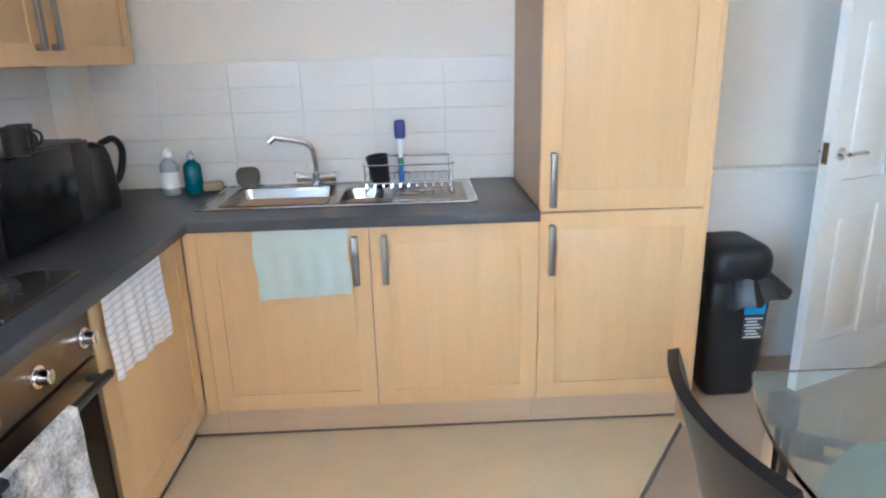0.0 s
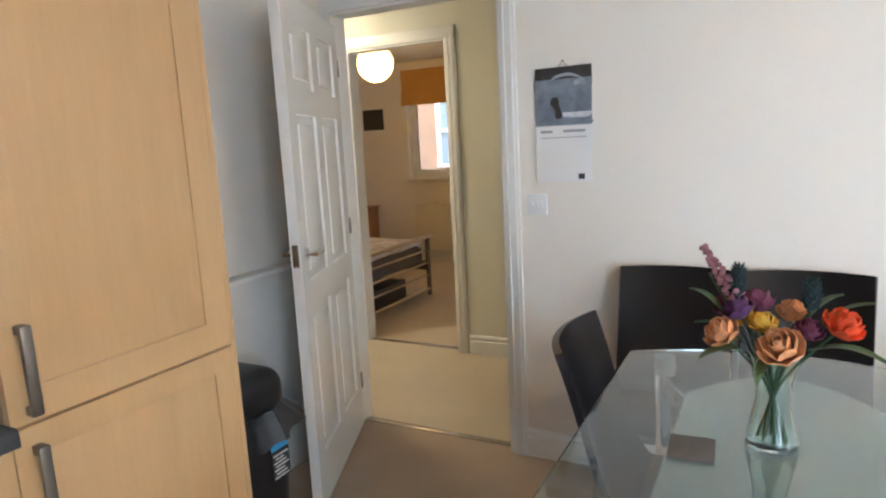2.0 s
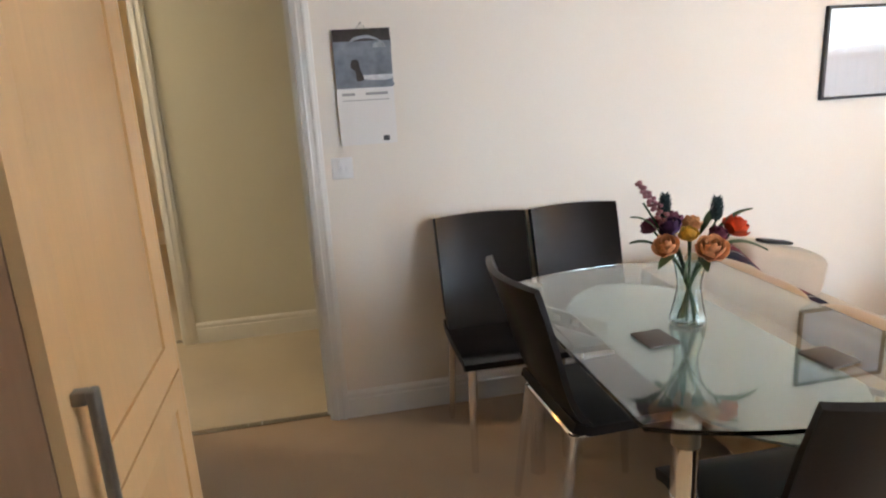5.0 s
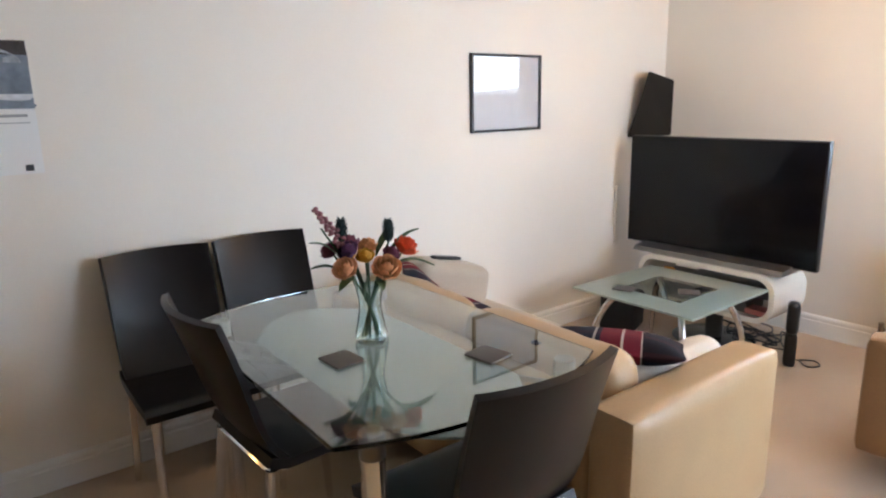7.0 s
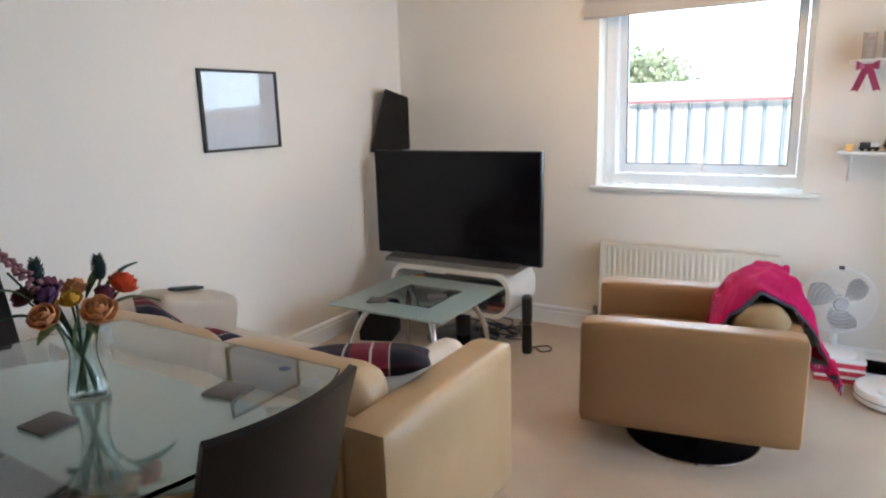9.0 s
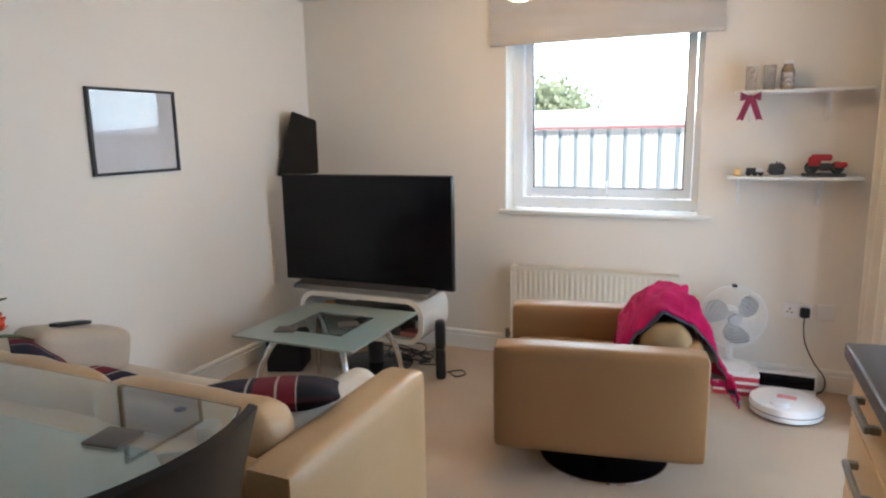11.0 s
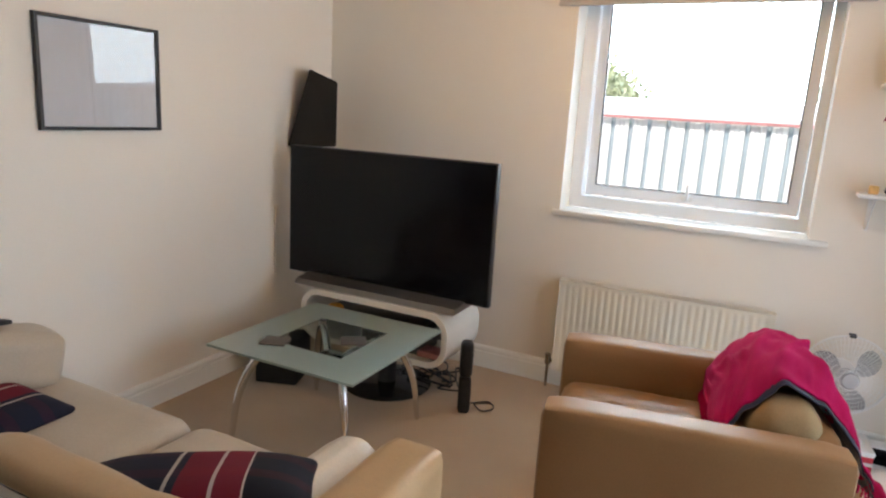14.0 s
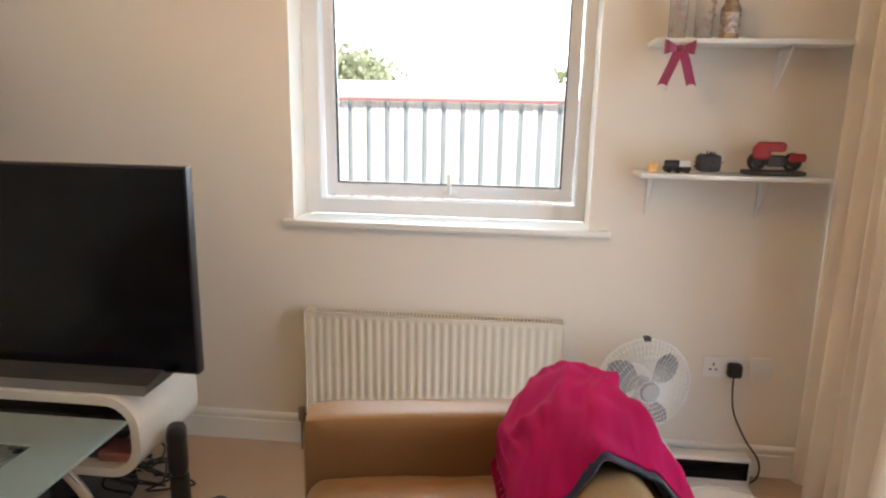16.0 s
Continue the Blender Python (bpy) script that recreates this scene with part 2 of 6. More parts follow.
def cyl(bm, p0, p1, r0, r1=None, seg=20):
    r1 = r0 if r1 is None else r1
    p0, p1 = Vector(p0), Vector(p1)
    d = p1 - p0
    q = d.to_track_quat("Z", "Y").to_matrix().to_4x4()
    bmesh.ops.create_cone(bm, cap_ends=True, segments=seg, radius1=r0, radius2=r1, depth=d.length, matrix=Matrix.Translation((p0 + p1) / 2) @ q)
    return bm


def tube(bm, pts, r, seg=8, closed=False):
    """A round rod that follows the points."""
    pts = [Vector(p) for p in pts]
    n = len(pts)
    rings, side = [], None
    for k, p in enumerate(pts):
        a = pts[(k - 1) % n] if closed or k else p
        b = pts[(k + 1) % n] if closed or k < n - 1 else p
        t = (b - a).normalized()
        if side is None:
            side = t.orthogonal().normalized()
        side = (side - t * side.dot(t)).normalized()
        up = t.cross(side)
        rr = r[k] if isinstance(r, (list, tuple)) else r
        rings.append([bm.verts.new(p + side * (rr * math.cos(2 * math.pi * j / seg)) + up * (rr * math.sin(2 * math.pi * j / seg))) for j in range(seg)])
    for k in range(n if closed else n - 1):
        A, B = rings[k], rings[(k + 1) % n]
        for j in range(seg):
            bm.faces.new((A[j], A[(j + 1) % seg], B[(j + 1) % seg], B[j]))
    if not closed:
        bm.faces.new(rings[0][::-1]), bm.faces.new(rings[-1])
    return bm


def curve_pts(ctrl, n=24):
    """Points on a smooth curve through the control points."""
    c = [Vector(p) for p in ctrl]
    out = []
    for k in range(len(c) - 1):
        p0, p1, p2, p3 = c[max(0, k - 1)], c[k], c[k + 1], c[min(len(c) - 1, k + 2)]
        m_ = max(2, n // (len(c) - 1))
        for j in range(m_):
            t = j / m_
            out.append(0.5 * ((2 * p1) + (p2 - p0) * t + (2 * p0 - 5 * p1 + 4 * p2 - p3) * t * t + (3 * p1 - p0 - 3 * p2 + p3) * t ** 3))
    return out + [c[-1]]


def lathe(bm, prof, seg=28, c=(0, 0, 0), closed=True):
    c = Vector(c)
    rings = []
    for r, z in prof:
        rings.append([bm.verts.new(c + Vector((r * math.cos(2 * math.pi * j / seg), r * math.sin(2 * math.pi * j / seg), z))) for j in range(seg)])
    for A, B in zip(rings, rings[1:]):
        for j in range(seg):
            bm.faces.new((A[j], A[(j + 1) % seg], B[(j + 1) % seg], B[j]))
    if closed:
        bm.faces.new(rings[0][::-1]), bm.faces.new(rings[-1])
    return bm


def prism(bm, outline, z0, z1, bevel=0.0, m=None):
    """A plate with the given outline in x and y."""
    lo = [bm.verts.new((x, y, z0)) for x, y in outline]
    hi = [bm.verts.new((x, y, z1)) for x, y in outline]
    n = len(outline)
    fs = [bm.faces.new(lo[::-1]), bm.faces.new(hi)] + [bm.faces.new((lo[k], lo[(k + 1) % n], hi[(k + 1) % n], hi[k])) for k in range(n)]
    if bevel:
        rim = [e for f in fs[:2] for e in f.edges]
        bmesh.ops.bevel(bm, geom=rim, offset=bevel, segments=2, affect="EDGES", profile=0.5)
    if m:
        bmesh.ops.transform(bm, matrix=m, verts=bm.verts[:])
    return bm


def grid_plate(bm, us, vs, w0, w1, holes, axes):
    """A slab between w0 and w1 over the cells us x vs, with rectangular holes; axes orders (u, v, w) into x, y, z."""
    def pt(u, v, w):
        p = [0, 0, 0]
        p[axes[0]], p[axes[1]], p[axes[2]] = u, v, w
        return p
    cache = {}

    def vert(i, j, k):
        if (i, j, k) not in cache:
            cache[i, j, k] = bm.verts.new(pt(us[i], vs[j], (w0, w1)[k]))
        return cache[i, j, k]

    def filled(i, j):
        if not (0 <= i < len(us) - 1 and 0 <= j < len(vs) - 1):
            return False
        cu, cv = (us[i] + us[i + 1]) / 2, (vs[j] + vs[j + 1]) / 2
        return not any(a < cu < b and c < cv < d for a, b, c, d in holes)
    for i in range(len(us) - 1):
        for j in range(len(vs) - 1):
            if not filled(i, j):
                continue
            q = [(i, j), (i + 1, j), (i + 1, j + 1), (i, j + 1)]
            bm.faces.new([vert(a, b, 0) for a, b in q])
            bm.faces.new([vert(a, b, 1) for a, b in q[::-1]])
            for (a, b), nb in (((0, 1), (i, j - 1)), ((1, 2), (i + 1, j)), ((2, 3), (i, j + 1)), ((3, 0), (i - 1, j))):
                if not filled(*nb):
                    bm.faces.new([vert(*q[a], 0), vert(*q[a], 1), vert(*q[b], 1), vert(*q[b], 0)])
    return bm


def slab(bm, u0, u1, v0, v1, w0, w1, holes, axes):
    us = sorted({u0, u1, *[h[0] for h in holes], *[h[1] for h in holes]})
    vs = sorted({v0, v1, *[h[2] for h in holes], *[h[3] for h in holes]})
    us, vs = [u for u in us if u0 <= u <= u1], [v for v in vs if v0 <= v <= v1]
    return grid_plate(bm, us, vs, w0, w1, holes, axes)


def sheet(bm, nu, nv, f, thick):
    """A sheet of even thickness over f(u, v), u and v from 0 to 1."""
    P = [[Vector(f(i / nu, j / nv)) for j in range(nv + 1)] for i in range(nu + 1)]

    def nrm(i, j):
        a = P[min(nu, i + 1)][j] - P[max(0, i - 1)][j]
        b = P[i][min(nv, j + 1)] - P[i][max(0, j - 1)]
        return a.cross(b).normalized()
    A = [[bm.verts.new(P[i][j]) for j in range(nv + 1)] for i in range(nu + 1)]
    B = [[bm.verts.new(P[i][j] - nrm(i, j) * thick) for j in range(nv + 1)] for i in range(nu + 1)]
    for i in range(nu):
        for j in range(nv):
            bm.faces.new((A[i][j], A[i + 1][j], A[i + 1][j + 1], A[i][j + 1]))
            bm.faces.new((B[i][j], B[i][j + 1], B[i + 1][j + 1], B[i + 1][j]))
    for i in range(nu):
        bm.faces.new((A[i][0], B[i][0], B[i + 1][0], A[i + 1][0]))
        bm.faces.new((A[i][nv], A[i + 1][nv], B[i + 1][nv], B[i][nv]))
    for j in range(nv):
        bm.faces.new((A[0][j], A[0][j + 1], B[0][j + 1], B[0][j]))
        bm.faces.new((A[nu][j], B[nu][j], B[nu][j + 1], A[nu][j + 1]))
    return bm


def rounded(x0, x1, y0, y1, r, n=5):
    pts = []
    for cx, cy, a in ((x1 - r, y1 - r, 0), (x0 + r, y1 - r, 90), (x0 + r, y0 + r, 180), (x1 - r, y0 + r, 270)):
        for k in range(n + 1):
            t = radians(a + 90 * k / n)
            pts.append((cx + r * math.cos(t), cy + r * math.sin(t)))
    return pts


AT = Matrix.Identity(4)

# ---- the large structure ----
XW, XE, YS, YN, ZC = -1.50, 2.27, -1.70, 3.42, 2.38

bm = prism(bm_new(), [(XW, YS), (2.32, YS), (2.32, YN), (XW, YN)], -0.2, 0.0)
structure("floor", bm, carpet, "light brown cut-pile carpet over the living room floor")
bm = prism(bm_new(), [(2.32, 1.5), (3.52, 1.5), (3.52, 6.7), (2.32, 6.7)], -0.2, 0.0)
structure("floor_hall", bm, hall_carpet, "pale beige carpet on the hall floor", "floor")
bm = prism(bm_new(), [(3.52, 2.8), (6.5, 2.8), (6.5, 6.7), (3.52, 6.7)], -0.2, 0.0)
structure("floor_bedroom", bm, hall_carpet, "pale beige carpet on the bedroom floor", "floor")
bm = prism(bm_new(), [(XW, 0.39), (-0.80, 0.39), (0.945, 2.83), (0.945, YN), (XW, YN)], 0.0005, 0.005)
structure("floor_kitchen", bm, vinyl, "cream vinyl sheet floor of the kitchen corner", "floor")
bm = tube(bm_new(), [(-0.80, 0.39, 0.004), (0.955, 2.84, 0.004)], 0.007, 8)
structure("trim_floor_edge", bm, handle_metal, "thin metal strip between vinyl and carpet", "trim")

# walls: u runs along the wall, v is height
bm = slab(bm_new(), YS, YN + 0.1, -0.2, ZC, XE, 2.37, [(2.505, 3.365, -0.2, 2.045)], (1, 2, 0))
structure("wall_east", bm, wall_paint, "plain off-white painted wall", "wall")
bm = slab(bm_new(), XW - 0.25, 2.37, -0.2, ZC, YS - 0.28, YS, [(-0.378, 0.777, 0.955, 2.14)], (0, 2, 1))
structure("wall_south", bm, wall_paint, "off-white painted outer wall round the window", "wall")
bm = slab(bm_new(), YS, YN, -0.2, ZC, XW - 0.25, XW, [(-1.32, 0.32, -0.2, 2.1)], (1, 2, 0))
structure("wall_west", bm, wall_paint, "off-white painted outer wall behind curtain and worktop", "wall")
bm = slab(bm_new(), XW - 0.25, XE, -0.2, ZC, YN, YN + 0.1, [], (0, 2, 1))
wall_north = structure("wall_north", bm, wall_paint, "cream painted kitchen wall above white tiles", "wall")
bm = slab(bm_new(), 1.5, 6.7, -0.2, ZC, 3.47, 3.57, [(3.365, 4.13, -0.2, 2.07)], (1, 2, 0))
structure("wall_hall_east", bm, hall_paint, "plain pale hall wall with a bedroom doorway", "wall")
bm = slab(bm_new(), 2.37, 3.47, -0.2, ZC, 1.4, 1.5, [], (0, 2, 1))
structure("wall_hall_south", bm, hall_paint, "plain pale wall that ends the hall", "wall")
bm = slab(bm_new(), 2.27, 6.75, -0.2, ZC, 6.7, 6.8, [], (0, 2, 1))
structure("wall_bedroom_north", bm, wall_paint, "plain painted bedroom wall", "wall")
bm = slab(bm_new(), YN + 0.1, 6.7, -0.2, ZC, 2.27, 2.37, [], (1, 2, 0))
structure("wall_hall_west", bm, hall_paint, "plain pale hall wall beyond the door", "wall")
bm = slab(bm_new(), 3.57, 6.75, -0.2, ZC, 2.7, 2.8, [], (0, 2, 1))
structure("wall_bedroom_south", bm, wall_paint, "plain painted bedroom wall", "wall")
bm = slab(bm_new(), 2.8, 6.7, -0.2, ZC, 6.5, 6.75, [(4.35, 5.46, 1.0, 2.12)], (1, 2, 0))
structure("wall_bedroom_east", bm, wall_paint, "pinkish cream bedroom wall round a small window", "wall")
bm = box(bm_new(), XW - 0.25, 6.75, YS - 0.28, 6.8, ZC, ZC + 0.25)
structure("ceiling", bm, ceiling_paint, "plain white painted ceiling")
bm = box(bm_new(), XW - 0.22, 6.72, YS - 0.25, 6.77, -2.8, -0.21)
structure("wall_lower_storey", bm, brick_mat, "brick storey below the flat", "wall")
bm = box(bm_new(), XW, XW + 0.09, 3.25, YN, 0.91, ZC)
structure("wall_pipe_boxing", bm, wall_paint, "narrow boxed-in corner above the worktop", "wall")
bm = box(bm_new(), 0.966, XE, 3.37, YN, 0.0, 0.905, 0.003)
box(bm, 0.966, XE, 3.345, YN, 0.906, 0.925, 0.004)
structure("wall_low_boxing", bm, gloss_white, "low white boxing with a ledge behind the bin", "wall")


def skirting(name, a, b, inward):
    """A moulded skirting board from a to b; inward points into the room."""
    a, b, n = Vector((*a, 0)), Vector((*b, 0)), Vector((*inward, 0))
    prof = [(0, 0), (0.016, 0), (0.016, 0.092), (0.012, 0.096), (0.012, 0.104), (0.015, 0.108), (0.013, 0.120), (0.006, 0.128), (0, 0.130)]
    bm = bm_new()
    A = [bm.verts.new(a + n * d + Vector((0, 0, z))) for d, z in prof]
    B = [bm.verts.new(b + n * d + Vector((0, 0, z))) for d, z in prof]
    k = len(prof)
    for j in range(k):
        bm.faces.new((A[j], A[(j + 1) % k], B[(j + 1) % k], B[j]))
    bm.faces.new(A[::-1]), bm.faces.new(B)
    return structure(name, bm, gloss_white, "cream glossed skirting board with a grooved top", "baseboard", 25)


skirting("baseboard_east", (XE, YS), (XE, 2.429), (-1, 0))
skirting("baseboard_south", (XW, YS), (XE - 0.017, YS), (0, 1))
skirting("baseboard_hall", (3.47, 1.5), (3.47, 3.285), (-1, 0))
skirting("baseboard_hall_far", (3.47, 4.21), (3.47, 6.7), (-1, 0))
skirting("baseboard_bedroom", (6.5, 2.8), (6.5, 6.7), (-1, 0))
skirting("baseboard_west", (XW, YS + 0.017), (XW, -1.40), (1, 0))


def casing(name, x, inward, y0, y1, top, label):
    """A moulded architrave round an opening in a wall at x."""
    bm = bm_new()
    for (a, b, c, d) in ((y0 - 0.075, y0, 0, top), (y1, y1 + 0.052, 0, top), (y0 - 0.075, y1 + 0.052, top, top + 0.075)):
        box(bm, x, x + inward * 0.018, a, b, c, d, 0.004)
    for (a, b, c, d) in ((y0 - 0.062, y0 - 0.045, 0, top + 0.05), (y0 - 0.028, y0 - 0.018, 0, top + 0.02)):
        box(bm, x + inward * 0.018, x + inward * 0.024, a, b, c, d, 0.002)
    return structure(name, bm, gloss_white, label, "trim", 25)


def lining(name, x0, x1, y0, y1, top):
    bm = bm_new()
    box(bm, x0, x1, y0, y0 + 0.012, 0, top), box(bm, x0, x1, y1 - 0.012, y1, 0, top), box(bm, x0, x1, y0 + 0.012, y1 - 0.012, top - 0.012, top)
    box(bm, x0 + 0.045, x0 + 0.06, y0 + 0.012, y0 + 0.024, 0, top - 0.012)
    return structure(name, bm, gloss_white, "white painted door lining", "trim", 25)


casing("trim_door_casing", XE, -1, 2.505, 3.365, 2.045, "white moulded architrave round the hall doorway")
casing("trim_bedroom_casing", 3.47, -1, 3.365, 4.13, 2.07, "white moulded architrave round the bedroom doorway")
lining("trim_door_lining", XE - 0.004, 2.374, 2.505, 3.365, 2.045)
lining("trim_bedroom_lining", 3.466, 3.574, 3.365, 4.13, 2.07)
for nm, x, a, b in (("trim_threshold", 2.32, 2.52, 3.35), ("trim_bedroom_threshold", 3.52, 3.38, 4.115)):
    bm = box(bm_new(), x - 0.018, x + 0.018, a, b, 0.0, 0.007, 0.003)
    structure(nm, bm, steel, "thin metal carpet strip in the doorway", "trim")

# window in the south wall
def casement(name, m, w, h, label, handle=True):
    """A plastic casement window; its plane is local x and z, the room lies on +y."""
    win = tagged(new(name), label, "window", kind="structure")
    win.matrix_world = m
    f, s = 0.055, 0.058
    bm = slab(bm_new(), 0, w, 0, h, -0.035, 0.035, [(f, w - f, f, h - f)], (0, 2, 1))
    part("window_frame", bm, upvc, win)
    bm = slab(bm_new(), f - 0.012, w - f + 0.012, f - 0.012, h - f + 0.012, 0.036, 0.062, [(f + s - 0.012, w - f - s + 0.012, f + s - 0.012, h - f - s + 0.012)], (0, 2, 1))
    sash = part("sash", bm, upvc, win)
    g = f + s - 0.012
    bm = slab(bm_new(), g, w - g, g, h - g, 0.040, 0.058, [(g + 0.007, w - g - 0.007, g + 0.007, h - g - 0.007)], (0, 2, 1))
    part("gasket", bm, black_plastic, sash, "thin black rubber gasket")
    bm = slab(bm_new(), g + 0.002, w - g - 0.002, g + 0.002, h - g - 0.002, 0.046, 0.050, [], (0, 2, 1))
    pane = part("pane", bm, clear_glass, win, "clear glass pane")
    pane.visible_shadow = False
    if handle:
        bm = box(bm_new(), w / 2 - 0.03, w / 2 + 0.03, 0.062, 0.073, f + 0.012, f + 0.034, 0.004)
        cyl(bm, (w / 2, 0.07, f + 0.023), (w / 2, 0.095, f + 0.023), 0.008)
        box(bm, w / 2 - 0.008, w / 2 + 0.008, 0.088, 0.100, f + 0.018, f + 0.105, 0.004)
        part("window_handle", bm, white_plastic, win, "small white lever handle")
    return win


def top_hung(name, m, w, h, label, ajar):
    """A plastic window whose sash hangs from its top edge and stands a little open outwards; local x and z, the room on +y."""
    win = tagged(new(name), label, "window", kind="structure")
    win.matrix_world = m
    x0, x1, z0, z1 = 0.042, w - 0.067, 0.062, h - 0.055
    part("window_frame", slab(bm_new(), 0, w, 0, h, -0.035, 0.035, [(x0, x1, z0, z1)], (0, 2, 1)), upvc, win)
    part("frame_bead", slab(bm_new(), x0 - 0.012, x1 + 0.012, z0 - 0.012, z1 + 0.012, 0.0352, 0.040, [(x0 - 0.004, x1 + 0.004, z0 - 0.004, z1 + 0.004)], (0, 2, 1)), upvc, win)
    sw, sh_, st = x1 - x0 - 0.012, z1 - z0 - 0.012, 0.046
    hang = pose(x0 + 0.006, -0.004, z1 - 0.006, ajar, 0, 0)

    def hung(bm):
        bmesh.ops.transform(bm, matrix=hang, verts=bm.verts[:])
        return bm
    bm = slab(bm_new(), 0, sw, -sh_, 0, -0.028, 0.022, [(st, sw - st, -sh_ + st + 0.006, -st)], (0, 2, 1))
    slab(bm, st - 0.014, sw - st + 0.014, -sh_ + st - 0.008, -st + 0.014, 0.0222, 0.027, [(st - 0.006, sw - st + 0.006, -sh_ + st, -st + 0.006)], (0, 2, 1))
    sash = part("sash", hung(bm), upvc, win, "white sash standing slightly open")
    bm = slab(bm_new(), st, sw - st, -sh_ + st + 0.006, -st, 0.004, 0.018, [(st + 0.006, sw - st - 0.006, -sh_ + st + 0.012, -st - 0.006)], (0, 2, 1))
    part("gasket", hung(bm), black_plastic, sash, "thin black rubber gasket")
    pane = part("pane", hung(slab(bm_new(), st + 0.001, sw - st - 0.001, -sh_ + st + 0.007, -st - 0.001, 0.009, 0.013, [], (0, 2, 1))), clear_glass, sash, "clear glass pane")
    pane.visible_shadow = False
    hx = sw * 0.49
    bm = box(bm_new(), hx - 0.028, hx + 0.028, 0.022, 0.033, -sh_ + 0.016, -sh_ + 0.038, 0.004)
    cyl(bm, (hx, 0.03, -sh_ + 0.027), (hx, 0.055, -sh_ + 0.027), 0.008)
    box(bm, hx - 0.007, hx + 0.009, 0.048, 0.060, -sh_ + 0.022, -sh_ + 0.105, 0.004)
    part("window_handle", hung(bm), white_plastic, sash, "small white lever handle")
    return win


top_hung("window_1", pose(-0.378, YS - 0.20, 0.975), 1.155, 1.165, "white plastic window, slightly open, looking out on a shed", -2.6)
casement("window_2", pose(6.62, 4.35, 1.0, 0, 0, 90), 1.11, 1.12, "small white plastic bedroom window", False)
bm = box(bm_new(), -0.458, 0.815, YS - 0.162, YS + 0.028, 0.945, 0.971, 0.006)
structure("window_sill", bm, gloss_white, "white painted window sill", "sill")
bm = box(bm_new(), 6.45, 6.60, 4.30, 5.50, 0.98, 1.002, 0.005)
structure("window_sill_bedroom", bm, gloss_white, "white bedroom window sill", "sill")
# glazed double door behind the curtain
casement("door_patio", pose(XW - 0.12, 0.32, 0.0, 0, 0, -90), 0.82, 2.1, "white glazed garden door behind the curtain", False)
casement("door_patio_second", pose(XW - 0.12, -0.50, 0.0, 0, 0, -90), 0.82, 2.1, "white glazed garden door behind the curtain", False)

# outside
bm = prism(bm_new(), [(-400, -400), (400, -400), (400, 400), (-400, 400)], -3.0, -2.8)
structure("ground", bm, grass_ground, "rough grass and gravel outside", "ground")
haze = glow("sky_haze", (0.62, 0.84, 1.0), 5.0)
bm = box(bm_new(), -150, 150, -100.5, -100, -3, 110)
structure("backdrop", bm, haze, "bright hazy white sky in the distance", "backdrop")

# ---- the kitchen ----


def shaker_door(name, parent, x0, x1, z0, z1, y, stile=0.062, material=None, label=""):
    """A framed cupboard door in local x and z, its face at y, looking towards -y."""
    material = material or maple
    bm = slab(bm_new(), x0, x1, z0, z1, y, y + 0.020, [(x0 + stile, x1 - stile, z0 + stile, z1 - stile)], (0, 2, 1))
    d = part(name, bm, material, parent, label)
    bm = box(bm_new(), x0 + stile - 0.004, x1 - stile + 0.004, y + 0.0055, y + 0.018, z0 + stile - 0.004, z1 - stile + 0.004, 0.003)
    part("panel", bm, material, d)
    return d


def bar_handle(parent, x, y, z0, z1, across=False):
    bm = bm_new()
    if across:
        box(bm, z0, z1, y - 0.034, y - 0.020, x - 0.009, x + 0.009, 0.004)
        for a in (z0, z1 - 0.02):
            box(bm, a, a + 0.02, y - 0.021, y, x - 0.009, x + 0.009, 0.003)
    else:
        box(bm, x - 0.012, x + 0.012, y - 0.032, y - 0.019, z0, z1, 0.004)
        for a in (z0, z1 - 0.02):
            box(bm, x - 0.010, x + 0.010, y - 0.020, y, a, a + 0.02, 0.003)
    return part("handle", bm, handle_metal, parent, "brushed metal bar handle")


def base_unit(m, w, label, doors, depth=0.58, plinth=True, end=None):
    """A floor cabinet: local x along its front, face at y = 0, carcass behind it."""
    u = thing("base_cabinet", m, label, "cabinet", "fitted kitchen units")
    bm = box(bm_new(), 0.001, w - 0.001, 0.022, depth, 0.15, 0.868)
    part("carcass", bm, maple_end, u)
    if plinth:
        bm = box(bm_new(), 0.001, w - 0.001, 0.090, 0.105, 0.006, 0.149)
        part("plinth", bm, maple_flat, u)
    for x0, x1, hx in doors:
        shaker_door("door", u, x0 + 0.0015, x1 - 0.0015, 0.162, 0.862, 0.0)
        if hx is not None:
            bar_handle(u, hx, 0.0, 0.655, 0.835)
    return u


YF = 2.80  # face of the units on the north wall
# thin dark line where the plinths meet the floor
dark_strip = mat("plinth_seal", (0.12, 0.09, 0.07), 0.7, var=0.2)
structure("trim_plinth_seal", box(bm_new(), -0.99, 0.94, YF + 0.080, YF + 0.0895, 0.0055, 0.011, 0.001), dark_strip, "thin dark strip along the foot of the plinth", "trim")
structure("trim_plinth_seal_side", box(bm_new(), -0.99, -0.9805, 1.46, YF + 0.0795, 0.0055, 0.011, 0.001), dark_strip, "thin dark strip along the foot of the plinth", "trim")
base_unit(pose(-0.248, YF, 0), 0.602, "maple shaker base cabinet beside the tall unit", [(0.0, 0.602, 0.052)])
base_unit(pose(-0.852, YF, 0), 0.603, "maple shaker sink cabinet with a towel over its door", [(0.0, 0.603, 0.553)])
filler = single("cabinet_filler", box(bm_new(), 0, 0.046, 0.004, 0.58, 0.15, 0.868, 0.002), maple, pose(-0.899, YF, 0), "maple filler post in the corner of the units", "cabinet")
